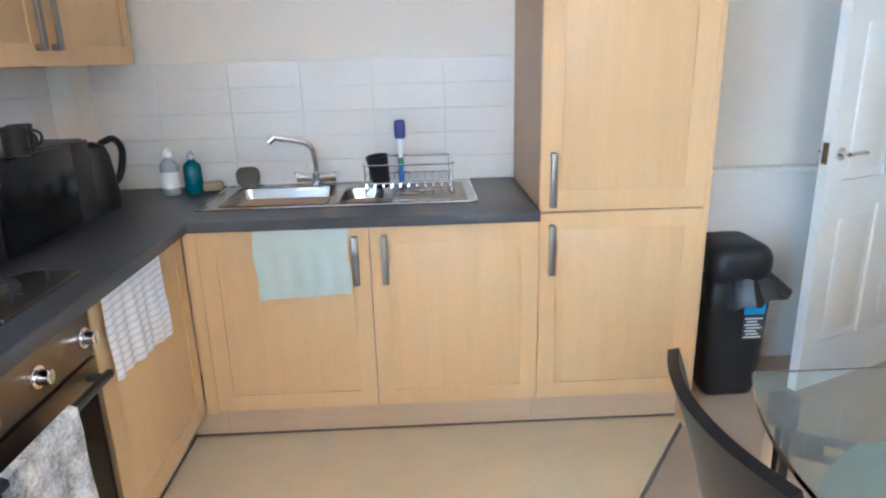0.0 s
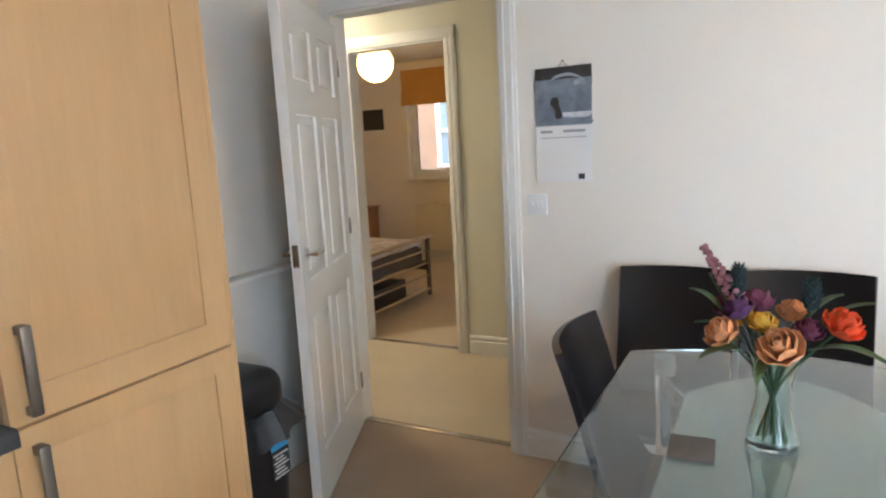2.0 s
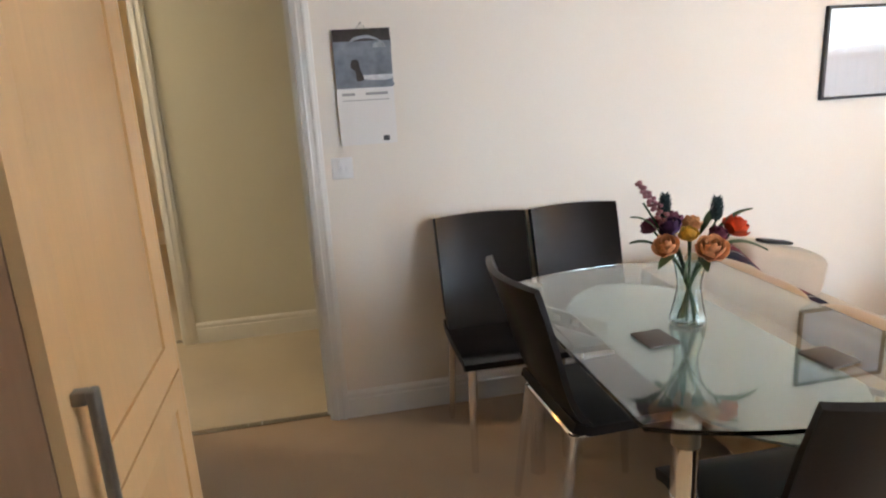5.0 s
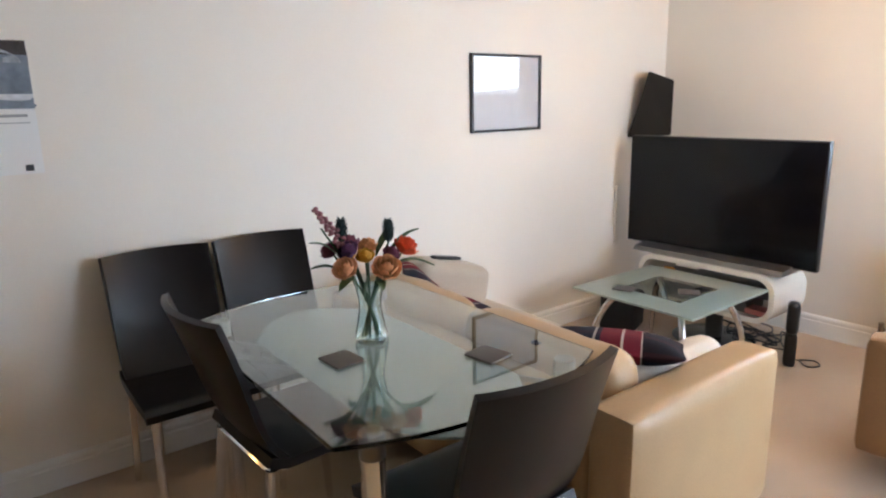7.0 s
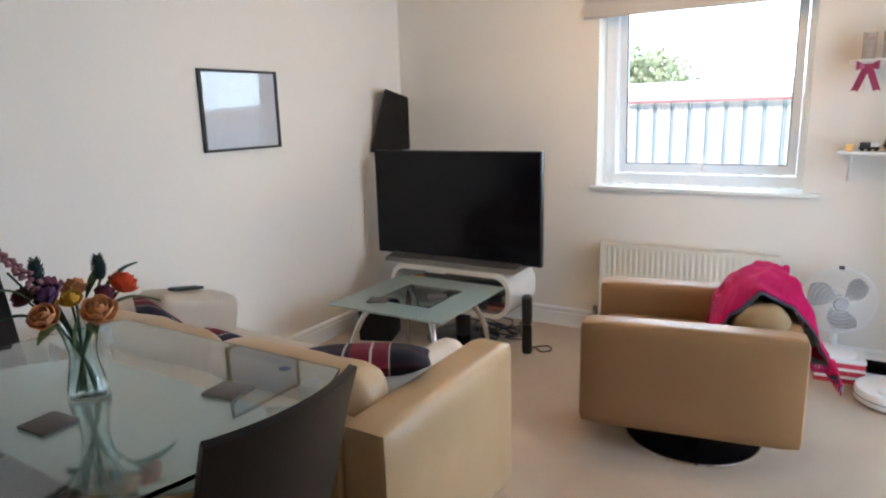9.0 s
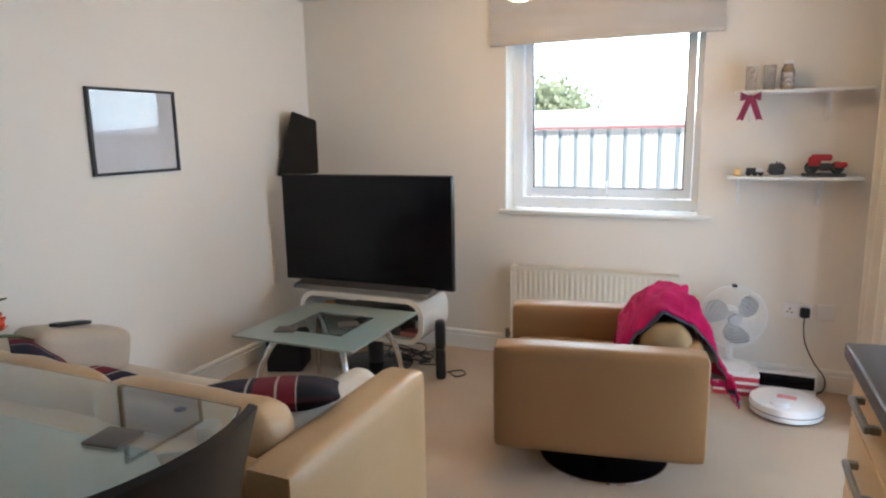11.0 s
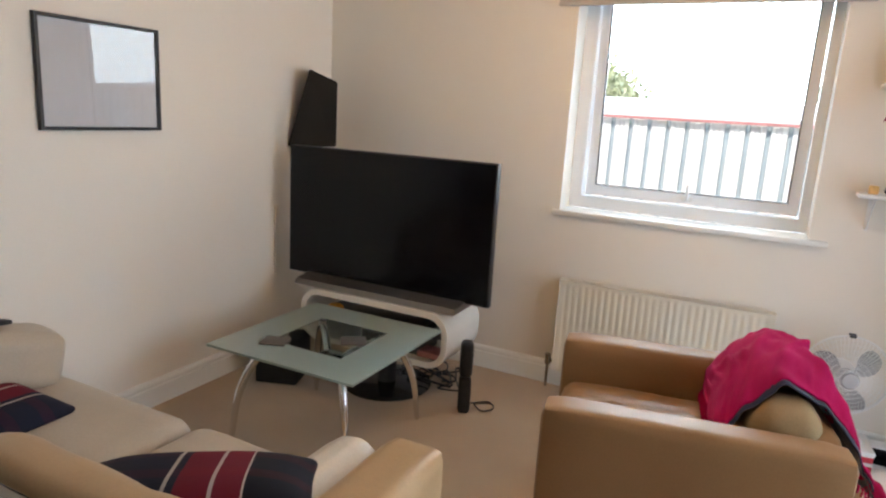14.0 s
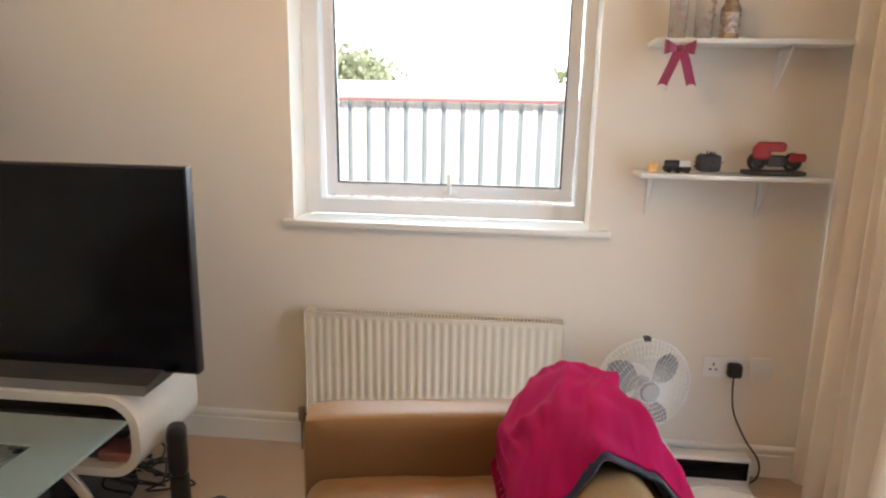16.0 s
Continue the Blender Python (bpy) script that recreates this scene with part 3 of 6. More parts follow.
single("corner_plinth", box(bm_new(), -0.09, 0.046, 0.090, 0.105, 0.0005, 0.1495), maple_flat, pose(-0.899, YF, 0), "maple plinth in the corner under the units", "plinth")

tall = thing("fridge_cabinet", pose(0.354, YF, 0), "tall maple cabinet over an integrated fridge", "cabinet", "fitted kitchen units")
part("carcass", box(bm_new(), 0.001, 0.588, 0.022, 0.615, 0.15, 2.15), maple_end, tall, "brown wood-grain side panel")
part("plinth", box(bm_new(), 0.001, 0.588, 0.090, 0.105, 0.006, 0.149), maple_flat, tall)
part("end_panel", box(bm_new(), 0.5885, 0.607, 0.0, 0.615, 0.006, 2.15, 0.002), maple, tall)
shaker_door("lower_door", tall, 0.002, 0.587, 0.162, 0.890, 0.0)
shaker_door("upper_door", tall, 0.002, 0.587, 0.897, 2.148, 0.0, 0.075)
bar_handle(tall, 0.044, 0.0, 0.665, 0.850)
bar_handle(tall, 0.044, 0.0, 0.915, 1.105)

XF = -0.90  # face of the units on the west wall
WM = pose(XF, 0, 0, 0, 0, 90)  # local x runs along +y, local y runs into the wall


def west(y0):
    return Matrix.Translation((0, y0, 0)) @ WM


base_unit(west(2.137), 0.658, "maple corner cabinet with a tea towel over its door", [(0.0, 0.658, None)], 0.58)
single("cabinet_filler", box(bm_new(), 0, 0.078, 0.004, 0.58, 0.15, 0.868, 0.002), maple, west(1.456), "narrow maple filler post beside the oven", "cabinet")

drawers = thing("drawer_cabinet", Matrix.Translation((0.06, 0, 0)) @ west(0.40), "maple drawer cabinet with bar handles", "cabinet", "fitted kitchen units")
part("carcass", box(bm_new(), 0.001, 0.449, 0.022, 0.58, 0.15, 0.868), maple_end, drawers)
part("plinth", box(bm_new(), 0.001, 0.449, 0.090, 0.105, 0.006, 0.149), maple_flat, drawers)
for z0, z1 in ((0.722, 0.862), (0.532, 0.716), (0.345, 0.526), (0.162, 0.339)):
    d = part("drawer_front", box(bm_new(), 0.002, 0.448, 0.0, 0.020, z0, z1, 0.003), maple, drawers)
    bar_handle(d, (z0 + z1) / 2 + 0.02, 0.0, 0.13, 0.32, True)

washer = thing("washing_machine", Matrix.Translation((0.06, 0, 0)) @ west(0.855), "white washing machine under the worktop", "appliance")
part("body", box(bm_new(), 0.003, 0.597, 0.03, 0.57, 0.01, 0.855, 0.008), white_plastic, washer)
part("control_panel", box(bm_new(), 0.010, 0.590, 0.012, 0.031, 0.74, 0.85, 0.004), white_plastic, washer)
bm = lathe(bm_new(), [(0.11, 0), (0.165, 0), (0.165, 0.018), (0.14, 0.03), (0.11, 0.02)], 32)
bmesh.ops.transform(bm, matrix=pose(0.30, 0.030, 0.42, 90, 0, 0), verts=bm.verts[:])
part("porthole", bm, chrome, washer)
bm = cyl(bm_new(), (0.45, 0.012, 0.80), (0.45, -0.008, 0.80), 0.022)
part("dial", bm, steel, washer)

oven = thing("oven", west(1.537), "built-in brown steel oven with a dark glass door", "oven")
part("body", box(bm_new(), 0.002, 0.596, 0.03, 0.56, 0.15, 0.868), dark_grey, oven)
part("plinth", box(bm_new(), 0.001, 0.597, 0.090, 0.105, 0.006, 0.149), maple_flat, oven)
part("control_panel", box(bm_new(), 0.003, 0.595, 0.0, 0.029, 0.735, 0.862, 0.004), oven_steel, oven)
part("door_frame", slab(bm_new(), 0.003, 0.595, 0.165, 0.727, 0.0, 0.029, [(0.022, 0.576, 0.19, 0.655)], (0, 2, 1)), oven_steel, oven)
part("door_glass", box(bm_new(), 0.018, 0.580, 0.004, 0.022, 0.186, 0.659), screen_mat, oven, "dark oven glass")
bm = box(bm_new(), 0.03, 0.568, -0.055, -0.035, 0.682, 0.702, 0.006)
for a in (0.05, 0.53):
    box(bm, a, a + 0.02, -0.036, 0.0, 0.684, 0.700, 0.003)
part("handle", bm, black_plastic, oven, "black bar handle")
for a in (0.06, 0.16, 0.35, 0.55):
    bm = cyl(bm_new(), (a, 0.0, 0.795), (a, -0.008, 0.795), 0.026)
    cyl(bm, (a, -0.008, 0.795), (a, -0.034, 0.795), 0.019, 0.016)
    box(bm, a - 0.003, a + 0.003, -0.038, -0.012, 0.780, 0.812, 0.001)
    part("knob", bm, chrome, oven, "shiny silver knob")

# worktop with cut-outs for the sink bowls
SX0, SX1, SY0, SY1 = -0.885, 0.150, 2.93, 3.385
B1, B2 = (-0.815, -0.415, 2.975, 3.33), (-0.375, -0.205, 2.975, 3.27)
us = sorted({XW, -0.866, -0.815, 0.352, *B1[:2], *B2[:2]})
vs = sorted({0.385, 1.455, 2.764, YN, *B1[2:], *B2[2:]})
bm = grid_plate(bm_new(), us, vs, 0.871, 0.909, [(-0.866, 1, 1.455, 2.764), (-0.815, 1, 0, 1.455), B1, B2], (0, 1, 2))
rim = [e for e in bm.edges if all(abs(v.co.z - 0.909) < 1e-4 for v in e.verts) and (all(abs(v.co.x + 0.866) < 1e-4 and 1.45 < v.co.y < 2.78 for v in e.verts) or all(abs(v.co.x + 0.815) < 1e-4 and v.co.y < 1.46 for v in e.verts) or all(abs(v.co.y - 2.764) < 1e-4 and v.co.x > -0.88 for v in e.verts) or all(abs(v.co.y - 0.385) < 1e-4 for v in e.verts))]
bmesh.ops.bevel(bm, geom=rim, offset=0.010, segments=3, affect="EDGES", profile=0.5)
single("worktop", bm, worktop_mat, AT, "dark grey laminate worktop round the kitchen corner", "worktop")

sink = thing("sink", pose(0, 0, 0.9095), "stainless steel one and a half bowl sink with drainer", "sink")
us, vs = sorted({SX0, SX1, *B1[:2], *B2[:2]}), sorted({SY0, SY1, *B1[2:], *B2[2:]})
part("deck", grid_plate(bm_new(), us, vs, 0.0, 0.004, [B1, B2], (0, 1, 2)), steel, sink)
for (x0, x1, y0, y1), dp in ((B1, 0.16), (B2, 0.11)):
    bm = bm_new()
    rings = []
    for inset, z, r in ((-0.004, 0.006, 0.03), (0.004, 0.0, 0.035), (0.012, -dp * 0.6, 0.05), (0.03, -dp, 0.06)):
        rings.append([bm.verts.new((x, y, z)) for x, y in rounded(x0 + inset, x1 - inset, y0 + inset, y1 - inset, r)])
    for A, B in zip(rings, rings[1:]):
        for j in range(len(A)):
            bm.faces.new((A[j], A[(j + 1) % len(A)], B[(j + 1) % len(A)], B[j]))
    bm.faces.new(rings[-1])
    part("bowl", bm, steel, sink, "steel bowl")
bm = bm_new()
for k in range(9):
    tube(bm, [(-0.165, 2.99 + k * 0.04, 0.005), (0.115, 2.985 + k * 0.04, 0.005)], 0.0045, 6)
part("drainer_ribs", bm, steel, sink)
bm = bm_new()
tube(bm, [(x, y, 0.004) for x, y in rounded(SX0, SX1, SY0, SY1, 0.03)], 0.0045, 6, True)
part("rim", bm, chrome, sink)

tap = thing("mixer_tap", pose(-0.50, 3.345, 0.9135), "chrome kitchen mixer tap with two levers", "tap")
bm = cyl(bm_new(), (0, 0, 0), (0, 0, 0.015), 0.028)
cyl(bm, (0, 0, 0.015), (0, 0, 0.055), 0.021)
part("body", bm, chrome, tap)
part("spout", tube(bm_new(), curve_pts([(0, 0, 0.05), (0, -0.005, 0.11), (-0.015, -0.015, 0.170), (-0.065, -0.035, 0.195), (-0.150, -0.07, 0.215)], 32), 0.0125, 12), chrome, tap)
part("nozzle", cyl(bm_new(), (-0.148, -0.07, 0.218), (-0.172, -0.078, 0.198), 0.015), chrome, tap)
for sgn in (-1, 1):
    bm = cyl(bm_new(), (sgn * 0.015, 0, 0.035), (sgn * 0.062, 0, 0.037), 0.017)
    cyl(bm, (sgn * 0.062, 0, 0.037), (sgn * 0.082, 0, 0.038), 0.021)
    tube(bm, [(sgn * 0.075, 0, 0.05), (sgn * 0.085, -0.02, 0.062)], 0.006)
    part("lever", bm, chrome, tap)

rack = thing("dish_rack", pose(-0.10, 3.16, 0.9140), "wire dish rack standing on the sink drainer", "dish rack")
for z in (0.055, 0.125):
    bm = tube(bm_new(), [(x, y, z) for x, y in rounded(-0.18, 0.17, -0.12, 0.13, 0.02, 3)], 0.0035, 6, True)
    part("rim_wire", bm, chrome, rack)
for k in range(11):
    x = -0.165 + k * 0.032
    bm = tube(bm_new(), curve_pts([(x, -0.12, 0.055), (x, -0.10, 0.025), (x, 0.11, 0.025), (x, 0.13, 0.055)], 12), 0.0025, 5)
    part("wire", bm, chrome, rack)
for x in (-0.17, 0.16):
    for y in (-0.118, 0.128):
        part("post", tube(bm_new(), [(x, y, 0.008), (x, y, 0.125)], 0.0035, 6), chrome, rack)
pot = single("cutlery_pot", lathe(bm_new(), [(0.030, 0), (0.034, 0.0), (0.044, 0.125), (0.041, 0.125), (0.032, 0.004)], 20), black_plastic, pose(-0.212, 3.13, 0.9415, 5, -7, 0), "black plastic cutlery pot in the dish rack", "pot")
brush = thing("dish_brush", pose(-0.135, 3.19, 0.9415), "blue and green washing-up brush standing upright", "brush")
blue_plastic = mat("blue_plastic", (0.05, 0.15, 0.45), 0.4, var=0.1)
green_plastic = mat("green_plastic", (0.04, 0.22, 0.09), 0.4, var=0.1)
part("shaft", cyl(bm_new(), (0, 0, 0), (0, 0, 0.07), 0.012, 0.011), blue_plastic, brush)
part("grip", cyl(bm_new(), (0, 0, 0.07), (0, 0, 0.105), 0.013, 0.011), green_plastic, brush)
part("neck", cyl(bm_new(), (0, 0, 0.105), (0, 0, 0.18), 0.009, 0.010), white_plastic, brush)
bm = soft(bm_new(), 0, 0, 0.215, 0.045, 0.03, 0.075, 0.013, 5)
part("head", bm, mat("brush_head", (0.06, 0.07, 0.25), 0.7, fine=200, bump=0.5), brush)


def bottle(name, m, r, h, body, cap, label, cat):
    b = thing(name, m, label, cat)
    part("body", lathe(bm_new(), [(r * 0.9, 0), (r, 0.006), (r, h * 0.62), (r * 0.85, h * 0.70), (r * 0.42, h * 0.78), (r * 0.4, h * 0.82)], 20), body, b)
    part("cap", lathe(bm_new(), [(r * 0.45, h * 0.82), (r * 0.45, h * 0.93), (r * 0.25, h * 0.95), (r * 0.22, h)], 16), cap, b)
    return b


teal = mat("teal_soap", (0.0, 0.16, 0.22), 0.12, var=0.05, bump=0, trans=0.3)
clear_soap = mat("clear_soap", (0.55, 0.57, 0.58), 0.15, var=0.05, bump=0, trans=0.3)
b = bottle("soap_bottle", pose(-1.085, 3.27, 0.9095), 0.036, 0.19, clear_soap, white_plastic, "clear soap bottle with a white label by the sink", "bottle")
part("label", lathe(bm_new(), [(0.0365, 0.03), (0.0372, 0.031), (0.0372, 0.095), (0.0365, 0.096)], 20, closed=False), paper, b, "white paper label")
b = bottle("soap_bottle", pose(-0.998, 3.285, 0.9095), 0.036, 0.175, teal, clear_soap, "teal washing-up liquid bottle by the sink", "bottle")
part("label", lathe(bm_new(), [(0.0365, 0.03), (0.0372, 0.031), (0.0372, 0.075), (0.0365, 0.076)], 20, closed=False), teal, b)
single("scourer", soft(bm_new(), 0, 0, 0.018, 0.09, 0.06, 0.036, 0.012, 6, rough=0.006), mat("sponge", (0.42, 0.33, 0.22), 0.95, fine=150, bump=0.6), pose(-0.935, 3.32, 0.9145, 0, 0, 15), "worn beige sponge on the sink edge", "sponge")
single("pan_brush", soft(bm_new(), 0, 0, 0.045, 0.10, 0.06, 0.09, 0.035, 7, rough=0.004), mat("scrubber", (0.12, 0.11, 0.10), 0.9, fine=180, bump=0.6), pose(-0.79, 3.345, 0.9145, 0, 0, 10), "round dark grey scrubbing pad on the sink", "brush")


def hung_cloth(name, m, w, drop, slant, material, label, back=0.05, seed=0.0, fold=0.006):
    """A cloth folded over an edge at local z = 0: w wide on x, its front hanging on -y."""
    def f(u, v):
        x = (v - 0.5) * w
        s = u * (drop + back + 0.02) - back
        dropx = 1 + slant * (0.5 - v)
        if s < 0:
            y, z = 0.012, s
        elif s < 0.02:
            a = math.pi * s / 0.02
            y, z = 0.012 * math.cos(a), 0.006 * math.sin(a)
        else:
            q = (s - 0.02) * dropx
            y, z = -0.012 - fold * (0.4 + math.sin(x * 38 + seed) * 0.5 + 0.5 * math.sin(x * 90 + 2 * seed)) * min(1, q * 6), -q
        return (x + 0.004 * math.sin(z * 30 + seed), y, z)
    return single(name, sheet(bm_new(), 34, 26, f, 0.003), material, m, label, "towel")


grey_towel = mat("grey_towel", (0.47, 0.53, 0.48), 0.95, var=0.08, scale=6, fine=260, bump=0.6, depth=0.003, sheen=0.3)
white_towel = stripes("white_tea_towel", 2, 0.021, [(0, (0.80, 0.80, 0.83)), (0.80, (0.50, 0.52, 0.62))], cross=(0, 0.060, [(0, (0.82, 0.82, 0.84)), (0.62, (0.52, 0.54, 0.66)), (0.8, (0.80, 0.80, 0.83))]))
blue_towel = mat("patterned_towel", (0.52, 0.54, 0.61), 0.95, var=0.95, scale=14, fine=120, bump=0.5, sheen=0.2)
hung_cloth("hand_towel", pose(-0.485, 2.796, 0.868), 0.33, 0.25, 0.06, grey_towel, "grey-green towel hung over the sink cabinet door", 0.03, 1.0, 0.004)
hung_cloth("tea_towel", pose(XF + 0.004, 2.365, 0.868, 0, 0, 90), 0.38, 0.255, -0.12, white_towel, "white checked tea towel hung over a cabinet door", 0.03, 2.0, 0.010)
hung_cloth("tea_towel", pose(XF + 0.045, 1.79, 0.704, 0, 0, 90), 0.25, 0.34, 0.15, blue_towel, "white and blue tea towel on the oven handle", 0.12, 3.0, 0.012)

hob = thing("gas_hob", pose(-1.20, 1.965, 0.9095), "stainless gas hob with black pan supports", "hob")
part("plate", prism(bm_new(), rounded(-0.25, 0.245, -0.29, 0.29, 0.02), 0.0, 0.008, 0.002), steel, hob)
for cx in (-0.12, 0.12):
    for cy in (-0.15, 0.15):
        bm = cyl(bm_new(), (cx, cy, 0.008), (cx, cy, 0.022), 0.042, 0.036)
        cyl(bm, (cx, cy, 0.022), (cx, cy, 0.028), 0.03)
        part("burner", bm, dark_grey, hob)
        bm = bm_new()
        for a in range(4):
            t = a * math.pi / 2 + math.pi / 4
            tube(bm, [(cx + 0.1 * math.cos(t), cy + 0.1 * math.sin(t), 0.006), (cx + 0.1 * math.cos(t), cy + 0.1 * math.sin(t), 0.04), (cx + 0.02 * math.cos(t), cy + 0.02 * math.sin(t), 0.04)], 0.005, 6)
        part("pan_support", bm, black_plastic, hob)

micro = thing("microwave", pose(-1.335, 2.60, 0.9095), "black microwave on the worktop under the wall cupboard", "microwave")
part("body", box(bm_new(), -0.15, 0.135, -0.26, 0.26, 0.012, 0.285, 0.008), black_plastic, micro)
part("door", box(bm_new(), 0.136, 0.152, -0.258, 0.14, 0.016, 0.281, 0.004), screen_mat, micro)
part("control_panel", box(bm_new(), 0.136, 0.150, 0.143, 0.258, 0.016, 0.281, 0.004), black_plastic, micro)
for y in (-0.22, 0.22):
    part("foot", cyl(bm_new(), (0.08, y, 0), (0.08, y, 0.012), 0.012), black_plastic, micro)
kettle = thing("kettle", pose(-1.27, 3.03, 0.9095), "black electric kettle beside the microwave", "kettle")
part("body", lathe(bm_new(), [(0.075, 0), (0.08, 0.01), (0.078, 0.06), (0.062, 0.20), (0.05, 0.235), (0.02, 0.25)], 26), black_plastic, kettle)
part("handle", tube(bm_new(), curve_pts([(0.02, 0.045, 0.24), (0.045, 0.10, 0.25), (0.055, 0.135, 0.20), (0.04, 0.12, 0.11), (0.02, 0.075, 0.07)], 24), 0.013, 8), black_plastic, kettle)
part("spout", cyl(bm_new(), (0, -0.05, 0.19), (0, -0.09, 0.225), 0.02, 0.012), black_plastic, kettle)
for dy in (2.47, 2.54):
    mg = thing("mug", pose(-1.17 - 0.35 * (dy - 2.47), dy - 0.03, 1.1945), "black mug standing on the microwave", "mug", "mugs on the microwave")
    part("cup", lathe(bm_new(), [(0.026, 0), (0.032, 0.003), (0.034, 0.08), (0.031, 0.08), (0.028, 0.006)], 18), black_plastic, mg)
    part("handle", tube(bm_new(), curve_pts([(0.032, 0, 0.065), (0.055, 0, 0.055), (0.055, 0, 0.03), (0.032, 0, 0.018)], 12), 0.005, 6), black_plastic, mg)
jar = thing("jar", pose(-1.225, 2.30, 1.1945), "glass jar with a pale lid on the microwave", "jar")
part("glass", lathe(bm_new(), [(0.035, 0), (0.038, 0.004), (0.038, 0.05), (0.033, 0.056)], 20), mat("jar_fill", (0.25, 0.10, 0.04), 0.2, bump=0), jar)
part("lid", lathe(bm_new(), [(0.039, 0.056), (0.039, 0.072), (0.036, 0.075)], 20), white_plastic, jar)

wall_unit = thing("wall_cabinet", Matrix.Translation((0.327 - 0.62, 2.06, 0)) @ pose(-0.877, 0, 0, 0, 0, 90), "maple wall cabinet with two doors and bar handles", "cabinet", "fitted kitchen units")
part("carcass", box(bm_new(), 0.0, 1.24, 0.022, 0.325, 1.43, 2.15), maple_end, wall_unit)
for x0, x1, hx in ((0.0, 0.62, 0.575), (0.62, 1.24, 0.665)):
    shaker_door("door", wall_unit, x0 + 0.0015, x1 - 0.0015, 1.432, 2.148, 0.0)
    bar_handle(wall_unit, hx, 0.0, 1.475, 1.66)

roll = thing("kitchen_roll", pose(-0.945, 0.63, 0.9095), "white kitchen paper roll standing on the worktop", "kitchen roll")
part("paper", lathe(bm_new(), [(0.02, 0.004), (0.068, 0.004), (0.068, 0.234), (0.02, 0.234)], 32), paper, roll)
part("base", cyl(bm_new(), (0, 0, 0), (0, 0, 0.004), 0.075), dark_grey, roll)
part("rod", cyl(bm_new(), (0, 0, 0.004), (0, 0, 0.29), 0.008), chrome, roll)
part("loose_end", sheet(bm_new(), 8, 4, lambda u, v: (0.0685 * math.cos(2.2 + u * 0.5) - 0.012 * u, 0.0685 * math.sin(2.2 + u * 0.5) - 0.02 * u, 0.006 + v * 0.226), 0.001), paper, roll)

# bin behind the door
binn = thing("swing_bin", pose(1.225, 3.13, 0), "black plastic swing bin lined with a bag", "bin")
bm = soft(bm_new(), 0, 0, 0.27, 0.27, 0.30, 0.54, 0.05, 7)
for v in bm.verts:
    k = 0.84 + 0.16 * max(0, min(1, v.co.z / 0.54))
    v.co.x *= k
    v.co.y *= k
part("body", bm, black_plastic, binn)
bm = soft(bm_new(), 0, 0, 0.595, 0.262, 0.30, 0.17, 0.07, 9)
part("lid", bm, black_plastic, binn, "black domed swing lid")


def bag(u, v):
    a = 2 * math.pi * v
    r = 0.147 + 0.012 * math.sin(a * 7) + 0.009 * math.sin(a * 13 + 1) + 0.075 * u * max(0.0, math.cos(a + 0.5)) ** 2 + 0.016 * u
    return (r * math.cos(a) * 0.97, r * math.sin(a) * 1.07, 0.548 - u * (0.12 + 0.05 * math.sin(a + 5.0)) + 0.006 * math.sin(a * 11))


part("bin_bag", sheet(bm_new(), 8, 64, bag, 0.001), mat("bin_bag", (0.02, 0.02, 0.023), 0.42, var=0.2, scale=20, bump=0.3), binn, "crinkled black bin bag")
blue_sticker = mat("blue_sticker", (0.03, 0.30, 0.62), 0.4, var=0.08)
for z0, z1, mt, w in ((0.395, 0.45, blue_sticker, 0.085), (0.285, 0.39, dark_grey, 0.085)):
    bm = box(bm_new(), 0.03 - w / 2 + 0.02, 0.03 + w / 2 + 0.02, -0.1535, -0.1500, z0, z1)
    part("sticker", bm, mt, binn, "printed sticker")
for k in range(7):
    part("print_bar", box(bm_new(), 0.013 + 0.008 * (k % 2), 0.085 - 0.011 * (k % 3), -0.1545, -0.1537, 0.293 + k * 0.0135, 0.299 + k * 0.0135), paper, binn, "white line of small print")

# open six-panel door
leaf = tagged(new("door_1"), "open white six-panel door with lever handles", "door", kind="structure")
leaf.matrix_world = pose(2.255, 3.350, 0.0, 0, 0, 180 + math.degrees(math.atan2(0.325, 0.76)))
DW, DH = 0.815, 1.985
cols = ((0.095, 0.36), (0.455, 0.72))
rows_ = ((0.22, 0.80), (0.92, 1.55), (1.65, 1.88))
holes = [(a, b, c, d) for a, b in cols for c, d in rows_]
part("slab", slab(bm_new(), 0, DW, 0.008, DH, -0.02, 0.02, holes, (0, 2, 1)), gloss_white, leaf)
for a, b, c, d in holes:
    bm = box(bm_new(), a - 0.003, b + 0.003, -0.009, 0.009, c - 0.003, d + 0.003)
    box(bm, a + 0.035, b - 0.035, -0.017, 0.017, c + 0.035, d - 0.035, 0.008, 2)
    part("panel", bm, gloss_white, leaf)
for sgn in (-1, 1):
    bm = cyl(bm_new(), (DW - 0.055, sgn * 0.0205, 1.03), (DW - 0.055, sgn * 0.029, 1.03), 0.026)
    cyl(bm, (DW - 0.055, sgn * 0.029, 1.03), (DW - 0.055, sgn * 0.060, 1.03), 0.009)
    tube(bm, curve_pts([(DW - 0.055, sgn * 0.06, 1.03), (DW - 0.09, sgn * 0.062, 1.033), (DW - 0.165, sgn * 0.058, 1.03)], 10), 0.009, 8)
    part("door_handle", bm, chrome, leaf, "polished lever handle")
part("latch_plate", box(bm_new(), DW, DW + 0.003, -0.012, 0.012, 0.99, 1.075, 0.001), steel, leaf)
for z in (0.2, 1.0, 1.75):
    part("hinge", cyl(bm_new(), (0.0, 0.024, z), (0.0, 0.024, z + 0.08), 0.006), steel, leaf)

